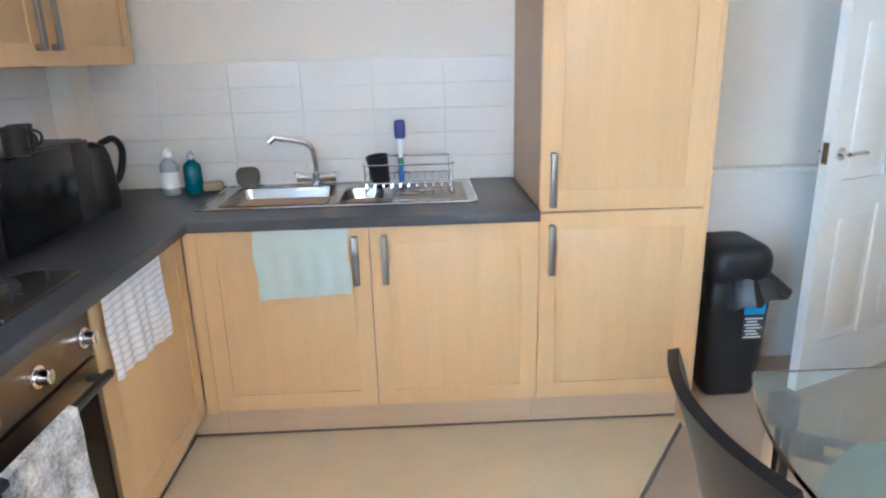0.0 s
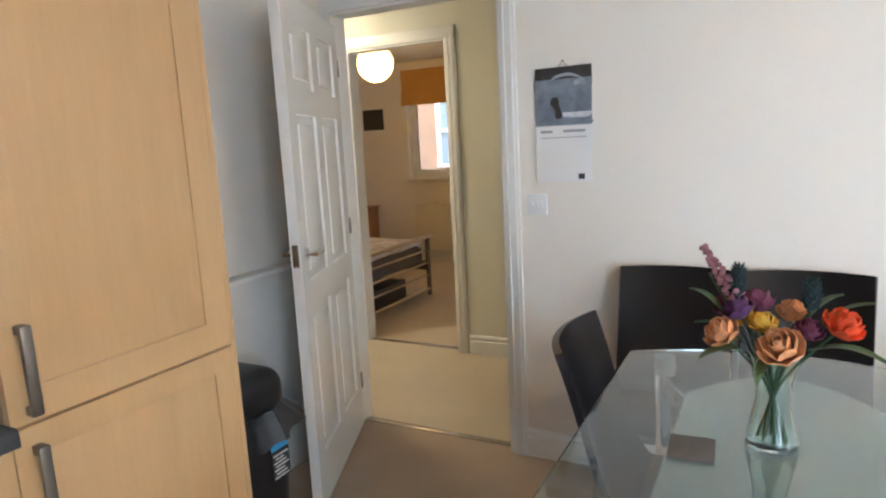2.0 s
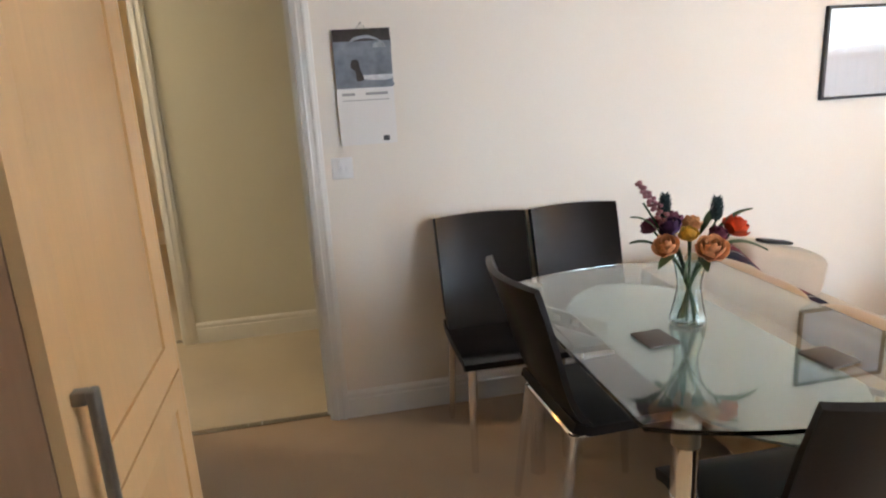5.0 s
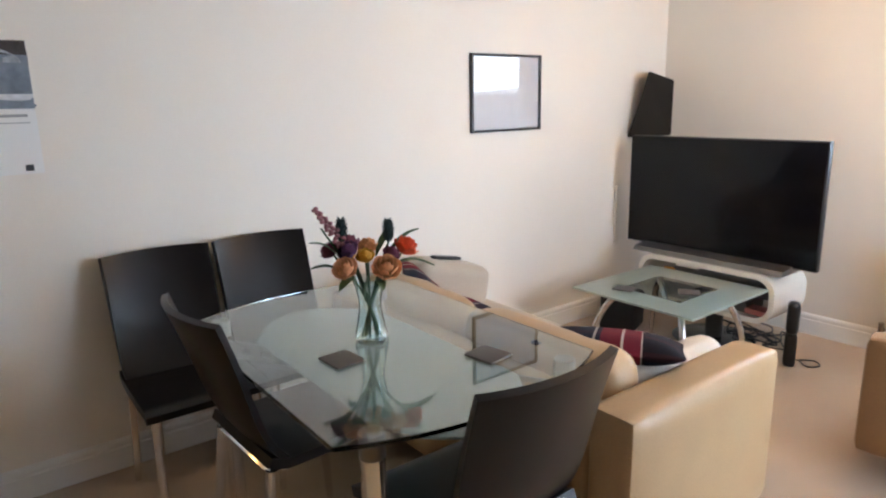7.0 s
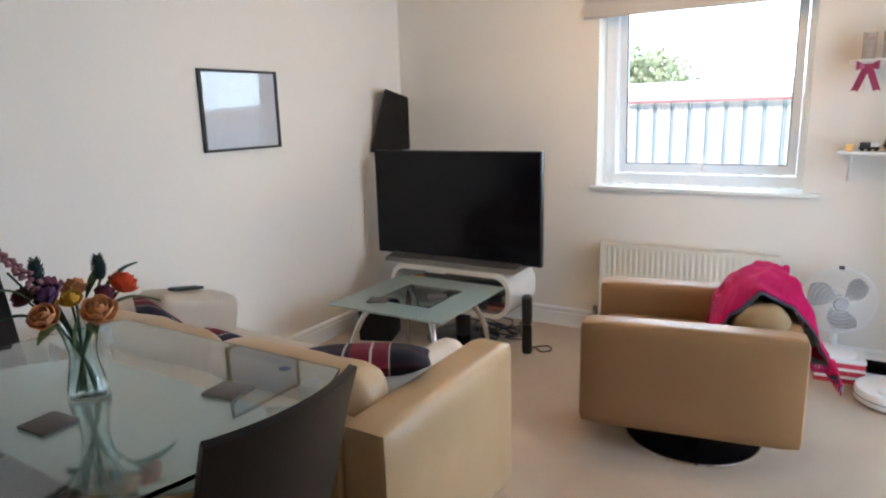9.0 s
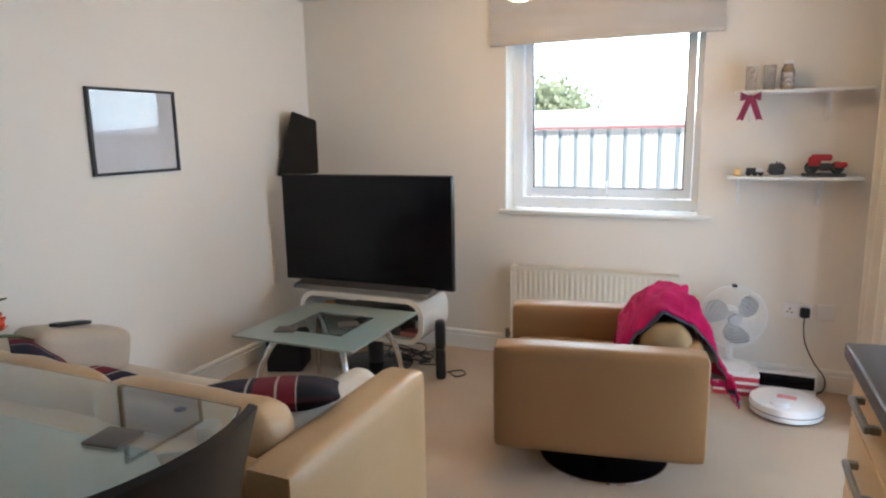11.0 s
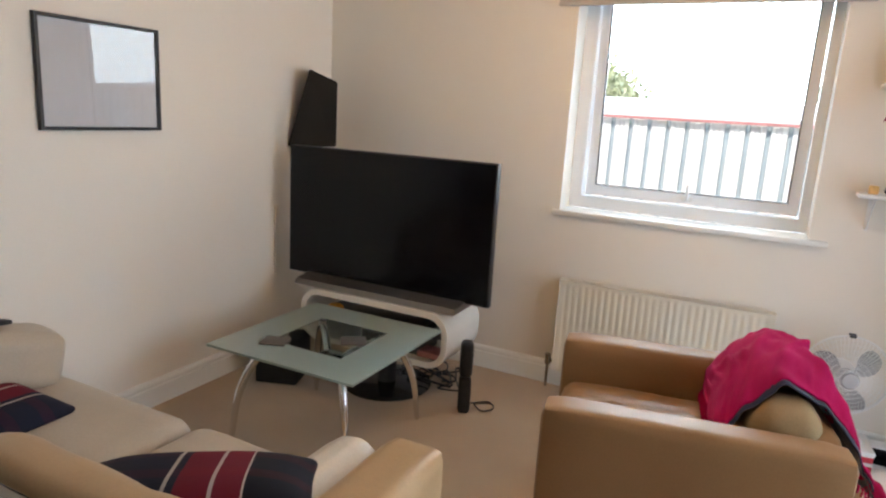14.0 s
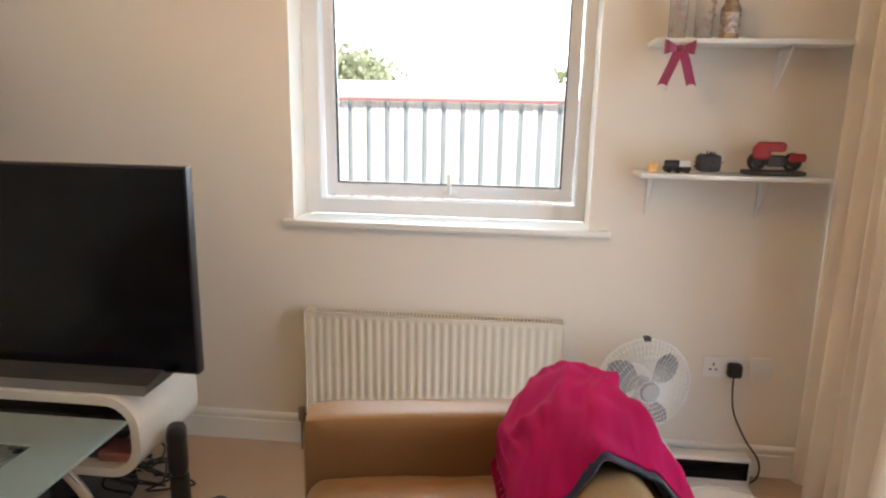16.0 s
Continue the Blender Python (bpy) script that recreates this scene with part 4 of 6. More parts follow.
# ---- tiles of the kitchen walls ----
tile_mesh = finish("tile", box(bm_new(), 0.0006, 0.2994, 0, 0.008, 0.0006, 0.1030, 0.0015, 1), tile_mat)


def tiled(parent, m, count, rows):
    for j in range(rows):
        for i in range(count):
            t = new("tile", tile_mesh)
            t.parent = parent
            t.matrix_local = m @ pose(i * 0.3, 0, j * 0.1035)


tiled(wall_north, pose(-1.446, YN - 0.0085, 0.9105), 6, 5)
tiled(bpy.data.objects["wall_west"], pose(XW + 0.0085, 0.405, 0.9105, 0, 0, 90), 10, 5)

# ---- dining corner ----


def dining_chair(m):
    """Faces local +x; stands on its four legs."""
    c = thing("dining_chair", m, "black leather dining chair with tapered chrome legs", "chair", "dining chairs")

    def back(u, v):
        z = 0.440 + u * 0.464
        y = (v - 0.5) * (0.40 + 0.015 * u)
        bow = 0.045 * (1 - (2 * v - 1) ** 2) * (0.3 + 0.7 * u)
        x = -0.185 - 0.06 * u - 0.05 * u * u + 0.075 * (1 - u) ** 7 - bow
        zz = z
        return (x, y, zz)
    part("backrest", sheet(bm_new(), 18, 14, back, 0.020), black_leather, c)

    def seat(u, v):
        x = -0.175 + u * 0.41
        y = (v - 0.5) * (0.415 + 0.01 * u)
        z = 0.470 - 0.012 * math.sin(math.pi * v) * math.sin(math.pi * u) - 0.012 * max(0, u - 0.85) / 0.15 * max(0, u - 0.85) / 0.15 + 0.02 * max(0, 0.12 - u) / 0.12
        return (x, y, z)
    part("seat", sheet(bm_new(), 16, 12, seat, 0.030), black_leather, c)
    bm = bm_new()
    tube(bm, [(x, y, 0.430) for x, y in rounded(-0.17, 0.205, -0.18, 0.18, 0.02, 3)], 0.010, 8, True)
    part("seat_frame", bm, chrome, c, "chrome rail under the seat")
    for sx, sy in ((0.19, 0.175), (0.19, -0.175), (-0.165, 0.175), (-0.165, -0.175)):
        bm = cyl(bm_new(), (sx, sy, 0.436), (sx + (0.025 if sx > 0 else -0.055), sy * 1.06, 0.0), 0.019, 0.0125, 14)
        part("leg", bm, chrome, c)
    return c


chair = dining_chair(pose(1.905, 1.793, 0, 0, 0, 180))
copy_thing(chair, pose(1.91, 1.365, 0, 0, 0, 180))
copy_thing(chair, pose(1.338, 1.638, 0, 0, 0, -87))
copy_thing(chair, pose(0.672, 1.462, 0, 0, 0, -1))

CX, CY = 1.145, 1.43
table = thing("dining_table", pose(CX, CY, 0), "glass dining table on chrome legs with bowed ends", "table")


def barrel(hx, hy, bow, n=14):
    """A plate outline with straight long sides and bowed short ends."""
    pts = []
    for k in range(n + 1):
        t = -1 + 2 * k / n
        pts.append((hx + bow * (1 - t * t), t * hy))
    for k in range(n + 1):
        t = 1 - 2 * k / n
        pts.append((-hx - bow * (1 - t * t), t * hy))
    return pts


top = part("tabletop", prism(bm_new(), barrel(0.50, 0.42, 0.105), 0.743, 0.755, 0.002), table_glass, table, "clear glass top with polished edge", 20)
top.visible_shadow = False
sh = part("lower_shelf", prism(bm_new(), barrel(0.375, 0.24, 0.20), 0.6745, 0.6825, 0.0015), mat("shelf_glass", (0.60, 0.70, 0.67), 0.20, var=0.03, bump=0.0, trans=0.72, coat=0.3), table, "frosted glass shelf below the top", 20)
for sx in (-1, 1):
    for sy in (-1, 1):
        x, y = sx * 0.485, sy * 0.315
        bm = cyl(bm_new(), (x, y, 0.0), (x, y, 0.690), 0.029, seg=28)
        cyl(bm, (x, y, 0.560), (x, y, 0.566), 0.0305, seg=28)
        leg = part("leg", bm, chrome, table)
        bm = cyl(bm_new(), (x, y, 0.690), (x, y, 0.742), 0.0305, seg=28)
        part("cap", bm, handle_metal, leg, "brushed steel cap")
        a, b = Vector((x, y, 0.645)), Vector((sx * 0.22, sy * 0.16, 0.645))
        d = (b - a)
        ang = math.degrees(math.atan2(d.y, d.x))
        bm = slab(bm_new(), 0.03, d.length, -0.028, 0.028, -0.004, 0.004, [(0.08, 0.115, -0.012, 0.012), (0.16, 0.195, -0.012, 0.012)], (0, 2, 1))
        bmesh.ops.transform(bm, matrix=Matrix.Translation(a) @ pose(0, 0, 0, 0, 0, ang), verts=bm.verts[:])
        part("bracket", bm, handle_metal, table, "perforated steel bracket")

for x, y, a in ((1.047, 1.604, 4), (0.807, 1.270, 8)):
    single("coaster", prism(bm_new(), rounded(-0.052, 0.052, -0.046, 0.046, 0.004, 2), 0, 0.006, 0.001), tan_card, pose(x, y, 0.7555, 0, 0, a), "square dark slate coaster on the glass table", "coaster", "slate coasters")

vase = thing("vase", pose(1.13, 1.455, 0.7555), "clear waisted glass vase holding artificial flowers", "vase")
vp = [(0.050, 0.0), (0.053, 0.01), (0.045, 0.045), (0.034, 0.10), (0.034, 0.125), (0.044, 0.175), (0.052, 0.195)]
bm = lathe(bm_new(), vp + [(r - 0.0035, z) for r, z in vp[:0:-1]] + [(0.042, 0.012)], 30)
vb = part("glass", bm, glass("vase_glass", (0.88, 0.97, 0.96), 0.0, 1.45), vase, "", 60)
vb.visible_shadow = False

bouquet = thing("flower_bouquet", pose(1.13, 1.455, 0.768), "artificial flowers, orange roses and purple sprigs, in a vase", "flowers")
stem_green = mat("stem_green", (0.035, 0.075, 0.03), 0.5, var=0.3)
leaf_green = mat("flower_leaf", (0.06, 0.10, 0.035), 0.55, var=0.35, scale=20, fine=90)
petal_peach = mat("petal_peach", (0.70, 0.32, 0.14), 0.7, var=0.35, scale=30, fine=120)
petal_yellow = mat("petal_yellow", (0.72, 0.42, 0.05), 0.7, var=0.25, scale=30, fine=120)
petal_red = mat("petal_red", (0.75, 0.08, 0.02), 0.65, var=0.4, scale=25, fine=120)
petal_wine = mat("petal_wine", (0.14, 0.03, 0.06), 0.8, var=0.4, scale=30, fine=120)
petal_plum = mat("petal_plum", (0.07, 0.025, 0.08), 0.8, var=0.4, scale=30, fine=120)
dusty_pink = mat("dusty_pink", (0.28, 0.12, 0.14), 0.8, var=0.35, scale=30, fine=120)
dark_teal = mat("dark_teal", (0.012, 0.03, 0.032), 0.8, var=0.4, scale=40, fine=200)
RF = random.Random(5)


def stem(top_):
    b0 = Vector((-top_[0] * 0.35 + RF.uniform(-0.01, 0.01), -top_[1] * 0.35 + RF.uniform(-0.01, 0.01), 0.003))
    if Vector((b0.x, b0.y)).length > 0.032:
        b0.x, b0.y = b0.x * 0.4, b0.y * 0.4
    mid = Vector((top_[0] * 0.10, top_[1] * 0.10, 0.12))
    bm = tube(bm_new(), curve_pts([b0, mid, (top_[0] * 0.6, top_[1] * 0.6, 0.12 + (top_[2] - 0.12) * 0.6), top_], 15), 0.0032, 6)
    return part("stem", bm, stem_green, bouquet)


def rose(c, r, material, tilt):
    """Cupped petals in rings round a bud."""
    s = stem(c)
    bm = bm_new()
    m = Matrix.Translation(c) @ pose(0, 0, 0, *tilt)
    for ring, (n, rr, h, lean) in enumerate(((4, 0.28, 1.05, -0.35), (5, 0.52, 1.05, -0.30), (6, 0.78, 0.95, -0.10), (7, 0.98, 0.72, 0.35))):
        for k in range(n):
            a = 2 * math.pi * k / n + ring * 0.7 + RF.uniform(-0.15, 0.15)
            w = 2.4 * rr * r / n * 3.4

            def f(u, v, a=a, rr=rr, h=h, lean=lean, w=w):
                t = (v - 0.5)
                out = rr * r * (0.25 + 0.75 * math.sin(min(1.0, u * 1.15) * math.pi / 2)) + lean * r * 0.25 * u ** 3
                side = t * w * (0.35 + 1.3 * u * (1.25 - u))
                z = h * r * u * 1.25 - 0.20 * r * t * t * 4 * u - lean * 0.25 * r * u ** 4
                x = out - 0.45 * side * side / max(rr * r, 1e-3)
                return m @ Vector((x * math.cos(a) - side * math.sin(a), x * math.sin(a) + side * math.cos(a), z - 0.2 * r))
            sheet(bm, 5, 5, f, 0.0012)
    return part("bloom", bm, material, s)


def leaf(base, tip, w):
    base, tip = Vector(base), Vector(tip)
    d = tip - base
    side = d.cross(Vector((0, 0, 1))).normalized()

    def f(u, v):
        return base + d * u + side * ((v - 0.5) * 2 * w * math.sin(math.pi * min(1, u * 0.95 + 0.03)) ** 0.8) + Vector((0, 0, 0.15 * d.length * math.sin(math.pi * u) - 0.25 * w * (1 - abs(2 * v - 1))))
    return part("leaf", sheet(bm_new(), 8, 4, f, 0.0008), leaf_green, bouquet)


for c, r, mt, tl in (((-0.033, 0.091, 0.224), 0.035, petal_peach, (-30, -25, 0)), ((-0.075, -0.015, 0.215), 0.041, petal_peach, (-15, -35, 0)), ((0.02, 0.055, 0.245), 0.025, petal_yellow, (-20, 0, 0)),
                     ((-0.02, 0.02, 0.246), 0.027, petal_yellow, (-10, -10, 0)), ((-0.028, -0.108, 0.254), 0.037, petal_red, (28, -15, 0)), ((0.045, 0.035, 0.268), 0.036, petal_wine, (-10, 20, 0)),
                     ((0.05, -0.03, 0.252), 0.032, petal_peach, (10, 25, 0)), ((-0.010, 0.064, 0.268), 0.031, petal_plum, (-30, 0, 0)), ((0.05, 0.09, 0.262), 0.029, petal_wine, (-30, 20, 0)), ((-0.035, -0.055, 0.245), 0.026, petal_wine, (20, -20, 0))):
    rose(c, r, mt, tl)
for c in ((-0.020, -0.062, 0.348), (0.02, 0.072, 0.362)):
    s = stem((c[0], c[1], c[2] - 0.06))
    bm = bm_new()
    for k in range(60):
        z = k / 60
        a = k * 2.4
        rr = 0.013 * math.sin(math.pi * (0.12 + 0.85 * z)) ** 0.6
        p = Vector((c[0] + rr * math.cos(a), c[1] + rr * math.sin(a), c[2] - 0.06 + 0.065 * z))
        cyl(bm, p, p + Vector((math.cos(a) * 0.006, math.sin(a) * 0.006, 0.009)), 0.0032, 0.0006, 5)
    soft(bm, c[0], c[1], c[2] - 0.03, 0.020, 0.020, 0.060, 0.009, 4)
    part("spike", bm, dark_teal, s, "dark thistle-like flower head")
s = stem((0.032, 0.130, 0.345))
bm = bm_new()
for k in range(46):
    z = k / 46
    a = k * 2.4
    p = Vector((0.008 + 0.03 * z, 0.060 + 0.085 * z, 0.275 + 0.13 * z)) + Vector((math.cos(a) * 0.018 * (1.1 - z), math.sin(a) * 0.018 * (1.1 - z), RF.uniform(-0.006, 0.006)))
    soft(bm, *p, 0.013, 0.013, 0.011, 0.005, 2)
part("sprig", bm, dusty_pink, s, "dusty pink flower sprig")
for a, b, w in (((0, -0.05, 0.22), (-0.03, -0.165, 0.315), 0.016), ((-0.02, -0.06, 0.21), (-0.06, -0.20, 0.20), 0.017), ((-0.03, 0.06, 0.2), (-0.075, 0.14, 0.185), 0.016), ((0.02, 0.06, 0.2), (0.05, 0.16, 0.23), 0.016),
                ((0.02, -0.04, 0.24), (0.05, -0.12, 0.31), 0.014), ((-0.05, 0.0, 0.19), (-0.13, 0.03, 0.18), 0.015), ((0.04, 0.02, 0.2), (0.12, 0.03, 0.22), 0.016), ((0, 0.09, 0.26), (0.03, 0.17, 0.31), 0.012), ((-0.02, 0.03, 0.12), (-0.03, 0.02, 0.20), 0.016)):
    leaf(a, b, w)

# ---- on the east wall ----
cal = thing("wall_calendar", pose(XE - 0.004, 2.235, 1.235, 0, 0, 0), "open wall calendar with a grey sea photograph", "calendar")
photo = mat("calendar_photo", (0.20, 0.235, 0.28), 0.35, var=0.4, scale=9, fine=30, bump=0.0)


def page(z0, z1, lift):
    return lambda u, v: (-0.004 - lift * math.sin(u * math.pi) - 0.004 * (1 - u), (0.5 - v) * 0.232, z0 + (z1 - z0) * u)


part("month_page", sheet(bm_new(), 8, 4, page(0.0, 0.222, 0.006), 0.0015), paper, cal, "white month page")
part("picture_page", sheet(bm_new(), 8, 4, page(0.228, 0.457, 0.003), 0.0015), photo, cal, "grey photograph page")


def printed(name, pts, material, lift):
    """A printed shape on the picture page, its outline rounded through the points."""
    ring = curve_pts([(y, z, 0) for y, z in pts] + [(*pts[0], 0)], 6 * len(pts))[:-1]
    bm = prism(bm_new(), [(p.x, p.y) for p in ring], 0, 0.0006)
    bmesh.ops.transform(bm, matrix=Matrix(((0, 0, -1, -0.0075 - lift), (1, 0, 0, 0), (0, 1, 0, 0), (0, 0, 0, 1))), verts=bm.verts[:])
    return part(name, bm, material, cal)


storm = mat("print_storm", (0.050, 0.043, 0.042), 0.35, var=0.5, scale=14, fine=60, bump=0.0)
mist = mat("print_mist", (0.36, 0.39, 0.43), 0.35, var=0.35, scale=26, fine=80, bump=0.0)
foam = mat("print_foam", (0.62, 0.64, 0.66), 0.35, var=0.2, scale=40, fine=90, bump=0.0)
sea = mat("print_sea", (0.15, 0.19, 0.24), 0.35, var=0.3, scale=20, fine=60, bump=0.0)
printed("storm_cloud", [(0.1150, 0.4500), (0.1145, 0.4555), (0.1090, 0.4560), (0.0, 0.456), (-0.1090, 0.4560), (-0.1145, 0.4555), (-0.1150, 0.4500), (-0.114, 0.37), (-0.07, 0.385), (-0.02, 0.36), (0.05, 0.352), (0.114, 0.356)], storm, 0.0)
printed("cloud_arc", [(0.052, 0.404), (0.03, 0.424), (-0.02, 0.432), (-0.06, 0.420), (-0.092, 0.398), (-0.06, 0.412), (-0.02, 0.420), (0.025, 0.414)], mist, 0.0012)
printed("cloud_wisp", [(0.095, 0.378), (0.075, 0.384), (0.05, 0.366), (0.075, 0.370)], mist, 0.0012)
printed("rain_column", [(-0.045, 0.40), (-0.09, 0.40), (-0.108, 0.31), (-0.10, 0.27), (-0.03, 0.28), (-0.035, 0.33)], mist, 0.0012)
printed("breaking_wave", [(0.005, 0.262), (0.02, 0.288), (-0.01, 0.300), (-0.03, 0.292), (-0.06, 0.318), (-0.085, 0.300), (-0.110, 0.305), (-0.112, 0.262), (-0.06, 0.256)], foam, 0.0024)
printed("rock", [(0.046, 0.338), (0.022, 0.336), (0.014, 0.30), (0.002, 0.262), (0.03, 0.256), (0.034, 0.29), (0.052, 0.312)], storm, 0.0032)
printed("dark_water", [(0.10, 0.232), (-0.105, 0.2325), (-0.106, 0.248), (-0.05, 0.252), (0.04, 0.246), (0.10, 0.250)], sea, 0.0012)
for y0, y1, z0, z1 in ((0.045, 0.095, 0.199, 0.209), (-0.09, 0.0, 0.199, 0.209), (-0.095, 0.095, 0.178, 0.181)):
    part("print_bar", box(bm_new(), -0.0135, -0.0120, y0, y1, z0, z1), mat("print_grey", (0.35, 0.35, 0.36), 0.8), cal)
part("print_mark", soft(bm_new(), -0.0105, -0.072, 0.022, 0.003, 0.026, 0.022, 0.001, 4), dark_grey, cal)
part("binding", tube(bm_new(), [(-0.006, 0.113, 0.225), (-0.006, -0.113, 0.225)], 0.004, 8), white_plastic, cal)
part("nail", cyl(bm_new(), (0.003, 0.0, 0.478), (-0.012, 0.0, 0.480), 0.003), steel, cal)
part("hanger", tube(bm_new(), [(-0.005, 0.02, 0.457), (-0.008, 0, 0.479), (-0.005, -0.02, 0.457)], 0.0012, 5), steel, cal)


def plate_switch(name, m, w, h, label, rockers, cat="switch"):
    p = thing(name, m, label, cat)
    part("plate", box(bm_new(), -w / 2, w / 2, -0.009, -0.0005, 0, h, 0.003), white_plastic, p)
    for x in rockers:
        part("rocker", box(bm_new(), x - 0.007, x + 0.007, -0.0125, -0.0088, h / 2 - 0.012, h / 2 + 0.012, 0.001), white_plastic, p)
    return p


plate_switch("light_switch", pose(XE, 2.358, 1.099, 0, 0, -90), 0.088, 0.088, "white plastic light switch with three rockers", (-0.02, 0, 0.02))

frame_ = thing("picture_frame", pose(XE, -0.167, 1.285), "thin black picture frame with a pale print behind glass", "picture")
part("frame", slab(bm_new(), -0.266, 0.266, 0, 0.422, -0.022, -0.001, [(-0.253, 0.253, 0.013, 0.409)], (1, 2, 0)), black_plastic, frame_)
part("print", box(bm_new(), -0.008, -0.003, -0.252, 0.252, 0.014, 0.408), mat("pale_print", (0.50, 0.51, 0.54), 0.8, var=0.05, scale=4, bump=0.0), frame_, "pale print")
part("glass", box(bm_new(), -0.0145, -0.012, -0.2525, 0.2525, 0.0135, 0.4085), glass("picture_glass", (1, 1, 1), 0.0, 1.36), frame_, "clear glass").visible_shadow = False

# ---- living corner ----
sofa = thing("sofa", pose(1.33, 0.66, 0), "cream leather two-seat sofa with loose back cushions", "sofa")
# local: x -0.87 (arm by the passage) to 0.88, y -0.42 (front) to 0.42 (back)
part("base", soft(bm_new(), 0.0, 0.0, 0.19, 1.50, 0.76, 0.26, 0.03, 8), cream_leather, sofa)
part("near_arm", soft(bm_new(), -0.795, 0.0, 0.335, 0.165, 0.82, 0.57, 0.035, 9, (0.004, 0, 0.004)), cream_leather, sofa, "square padded arm")
part("far_arm", soft(bm_new(), 0.795, -0.02, 0.315, 0.165, 0.80, 0.53, 0.035, 9, (0.004, 0, 0.004)), grey_leather, sofa, "square padded arm")
part("back", soft(bm_new(), 0.0, 0.36, 0.34, 1.43, 0.12, 0.52, 0.03, 8), cream_leather, sofa)
for cx, w in ((-0.36, 0.70), (0.36, 0.70)):
    part("seat_cushion", soft(bm_new(), cx, -0.08, 0.375, w, 0.68, 0.15, 0.05, 9, (0, 0.012, 0.018), 0.006, cx), grey_leather, sofa, "soft seat cushion")
for cx, w, h in ((-0.36, 0.70, 0.31), (0.365, 0.68, 0.30)):
    part("back_cushion", soft(bm_new(), cx, 0.22, 0.545, w, 0.19, h, 0.075, 11, (0.01, 0.025, 0.012), 0.012, cx + 3, pose(0, 0, 0, 0, 0, 0)), cream_leather, sofa, "slouched back cushion")
m = Matrix.Translation((0.69, -0.175, 0.570)) @ pose(0, 0, 0, 14, 0, -4)
part("head_rest", soft(bm_new(), 0, 0, 0, 0.23, 0.42, 0.20, 0.045, 11, (0.008, 0.006, 0.012), 0.008, 7, m), grey_leather, sofa, "folded grey-beige head rest")
m = Matrix.Translation((-0.635, -0.10, 0.528)) @ pose(0, 0, 0, 0, 48, 0)
part("side_cushion", soft(bm_new(), 0, 0, 0, 0.20, 0.52, 0.14, 0.06, 9, (0.0, 0.01, 0.015), 0.008, 9, m), pale_leather, sofa, "pale soft cushion slumped against the arm")
for x in (-0.78, 0.78):
    for y in (-0.34, 0.34):
        part("foot", cyl(bm_new(), (x, y, 0), (x, y, 0.055), 0.022, 0.028), dark_grey, sofa)

NAVY, WINE, CREAM = (0.012, 0.014, 0.030), (0.16, 0.010, 0.022), (0.50, 0.45, 0.40)
plaid_stops = [(0.0, WINE), (0.046, CREAM), (0.052, WINE), (0.108, CREAM), (0.113, (0.006, 0.006, 0.010)), (0.6, NAVY), (0.955, CREAM), (0.961, NAVY), (0.978, WINE)]
plaid = stripes("plaid_wool", 0, 1.0, plaid_stops, cross=(1, 0.11, [(0, (0.01, 0.01, 0.02)), (0.45, (0.07, 0.006, 0.01)), (0.8, (0.01, 0.01, 0.02))]))


def scatter_cushion(m, label, sx=0.44, sy=0.40, sz=0.13):
    bm = soft(bm_new(), 0, 0, 0, sx, sy, sz, 0.05, 11, (0, 0, 0.0), 0.004)
    for v in bm.verts:
        a, b = abs(v.co.x) / (sx / 2), abs(v.co.y) / (sy / 2)
        v.co.z *= max(0.12, (1 - a ** 3) * (1 - b ** 3)) ** 0.6
        v.co.x, v.co.y = v.co.x * (1 + 0.05 * b * b - 0.04), v.co.y * (1 + 0.05 * a * a - 0.04)
    return single("scatter_cushion", bm, plaid, m, label, "cushion", "plaid cushions")


scatter_cushion(Matrix.Translation((0.815, 0.725, 0.645)) @ pose(0, 0, 0, -10, 0, 214), "navy and red plaid cushion lying over the sofa back", 0.50, 0.30, 0.10)
scatter_cushion(Matrix.Translation((1.775, 0.575, 0.486)) @ pose(0, 0, 0, 4, -6, 8), "navy and red plaid cushion flat on the sofa seat", 0.30, 0.30, 0.10)
scatter_cushion(Matrix.Translation((1.925, 0.685, 0.600)) @ pose(0, 0, 0, 46, 0, -30), "navy and red plaid cushion upright in the sofa corner", 0.34, 0.28, 0.08)
single("remote_control", soft(bm_new(), 0, 0, 0.009, 0.045, 0.19, 0.018, 0.008, 5), black_plastic, pose(1.99, 0.50, 0.690, 12, 0, 10), "black remote control on the sofa head rest", "remote")

armchair = thing("armchair", pose(-0.017, -0.60, 0, 0, 0, 9.7), "tan leather cube armchair on a round chrome base", "armchair")
for sy in (1, -1):
    part("arm", soft(bm_new(), 0.0, sy * 0.305, 0.365 if sy < 0 else 0.358, 0.86, 0.13, 0.476 if sy < 0 else 0.460, 0.028, 9, (0, 0.004, 0.004)), tan_leather, armchair, "flat padded arm")
part("seat_base", soft(bm_new(), 0.0, 0.0, 0.24, 0.82, 0.48, 0.16, 0.02, 6), tan_leather, armchair)
bm = soft(bm_new(), 0.06, 0.0, 0.375, 0.70, 0.475, 0.14, 0.045, 40, (0.008, 0, 0.02), 0.007, 2)
for v in bm.verts:
    if v.co.z > 0.41:
        x, y = v.co.x, v.co.y
        fade = max(0.0, 1 - ((x - 0.16) / 0.30) ** 2) * max(0.0, 1 - (y / 0.24) ** 2)
        q = noise.noise(Vector((x * 5, y * 5, 2)))
        v.co.z += fade * (0.010 * (1 - abs(math.sin(y * 34 + x * 9 + 4 * q))) ** 3 + 0.007 * (1 - abs(math.sin(x * 31 - y * 14 + 5 * q))) ** 3)
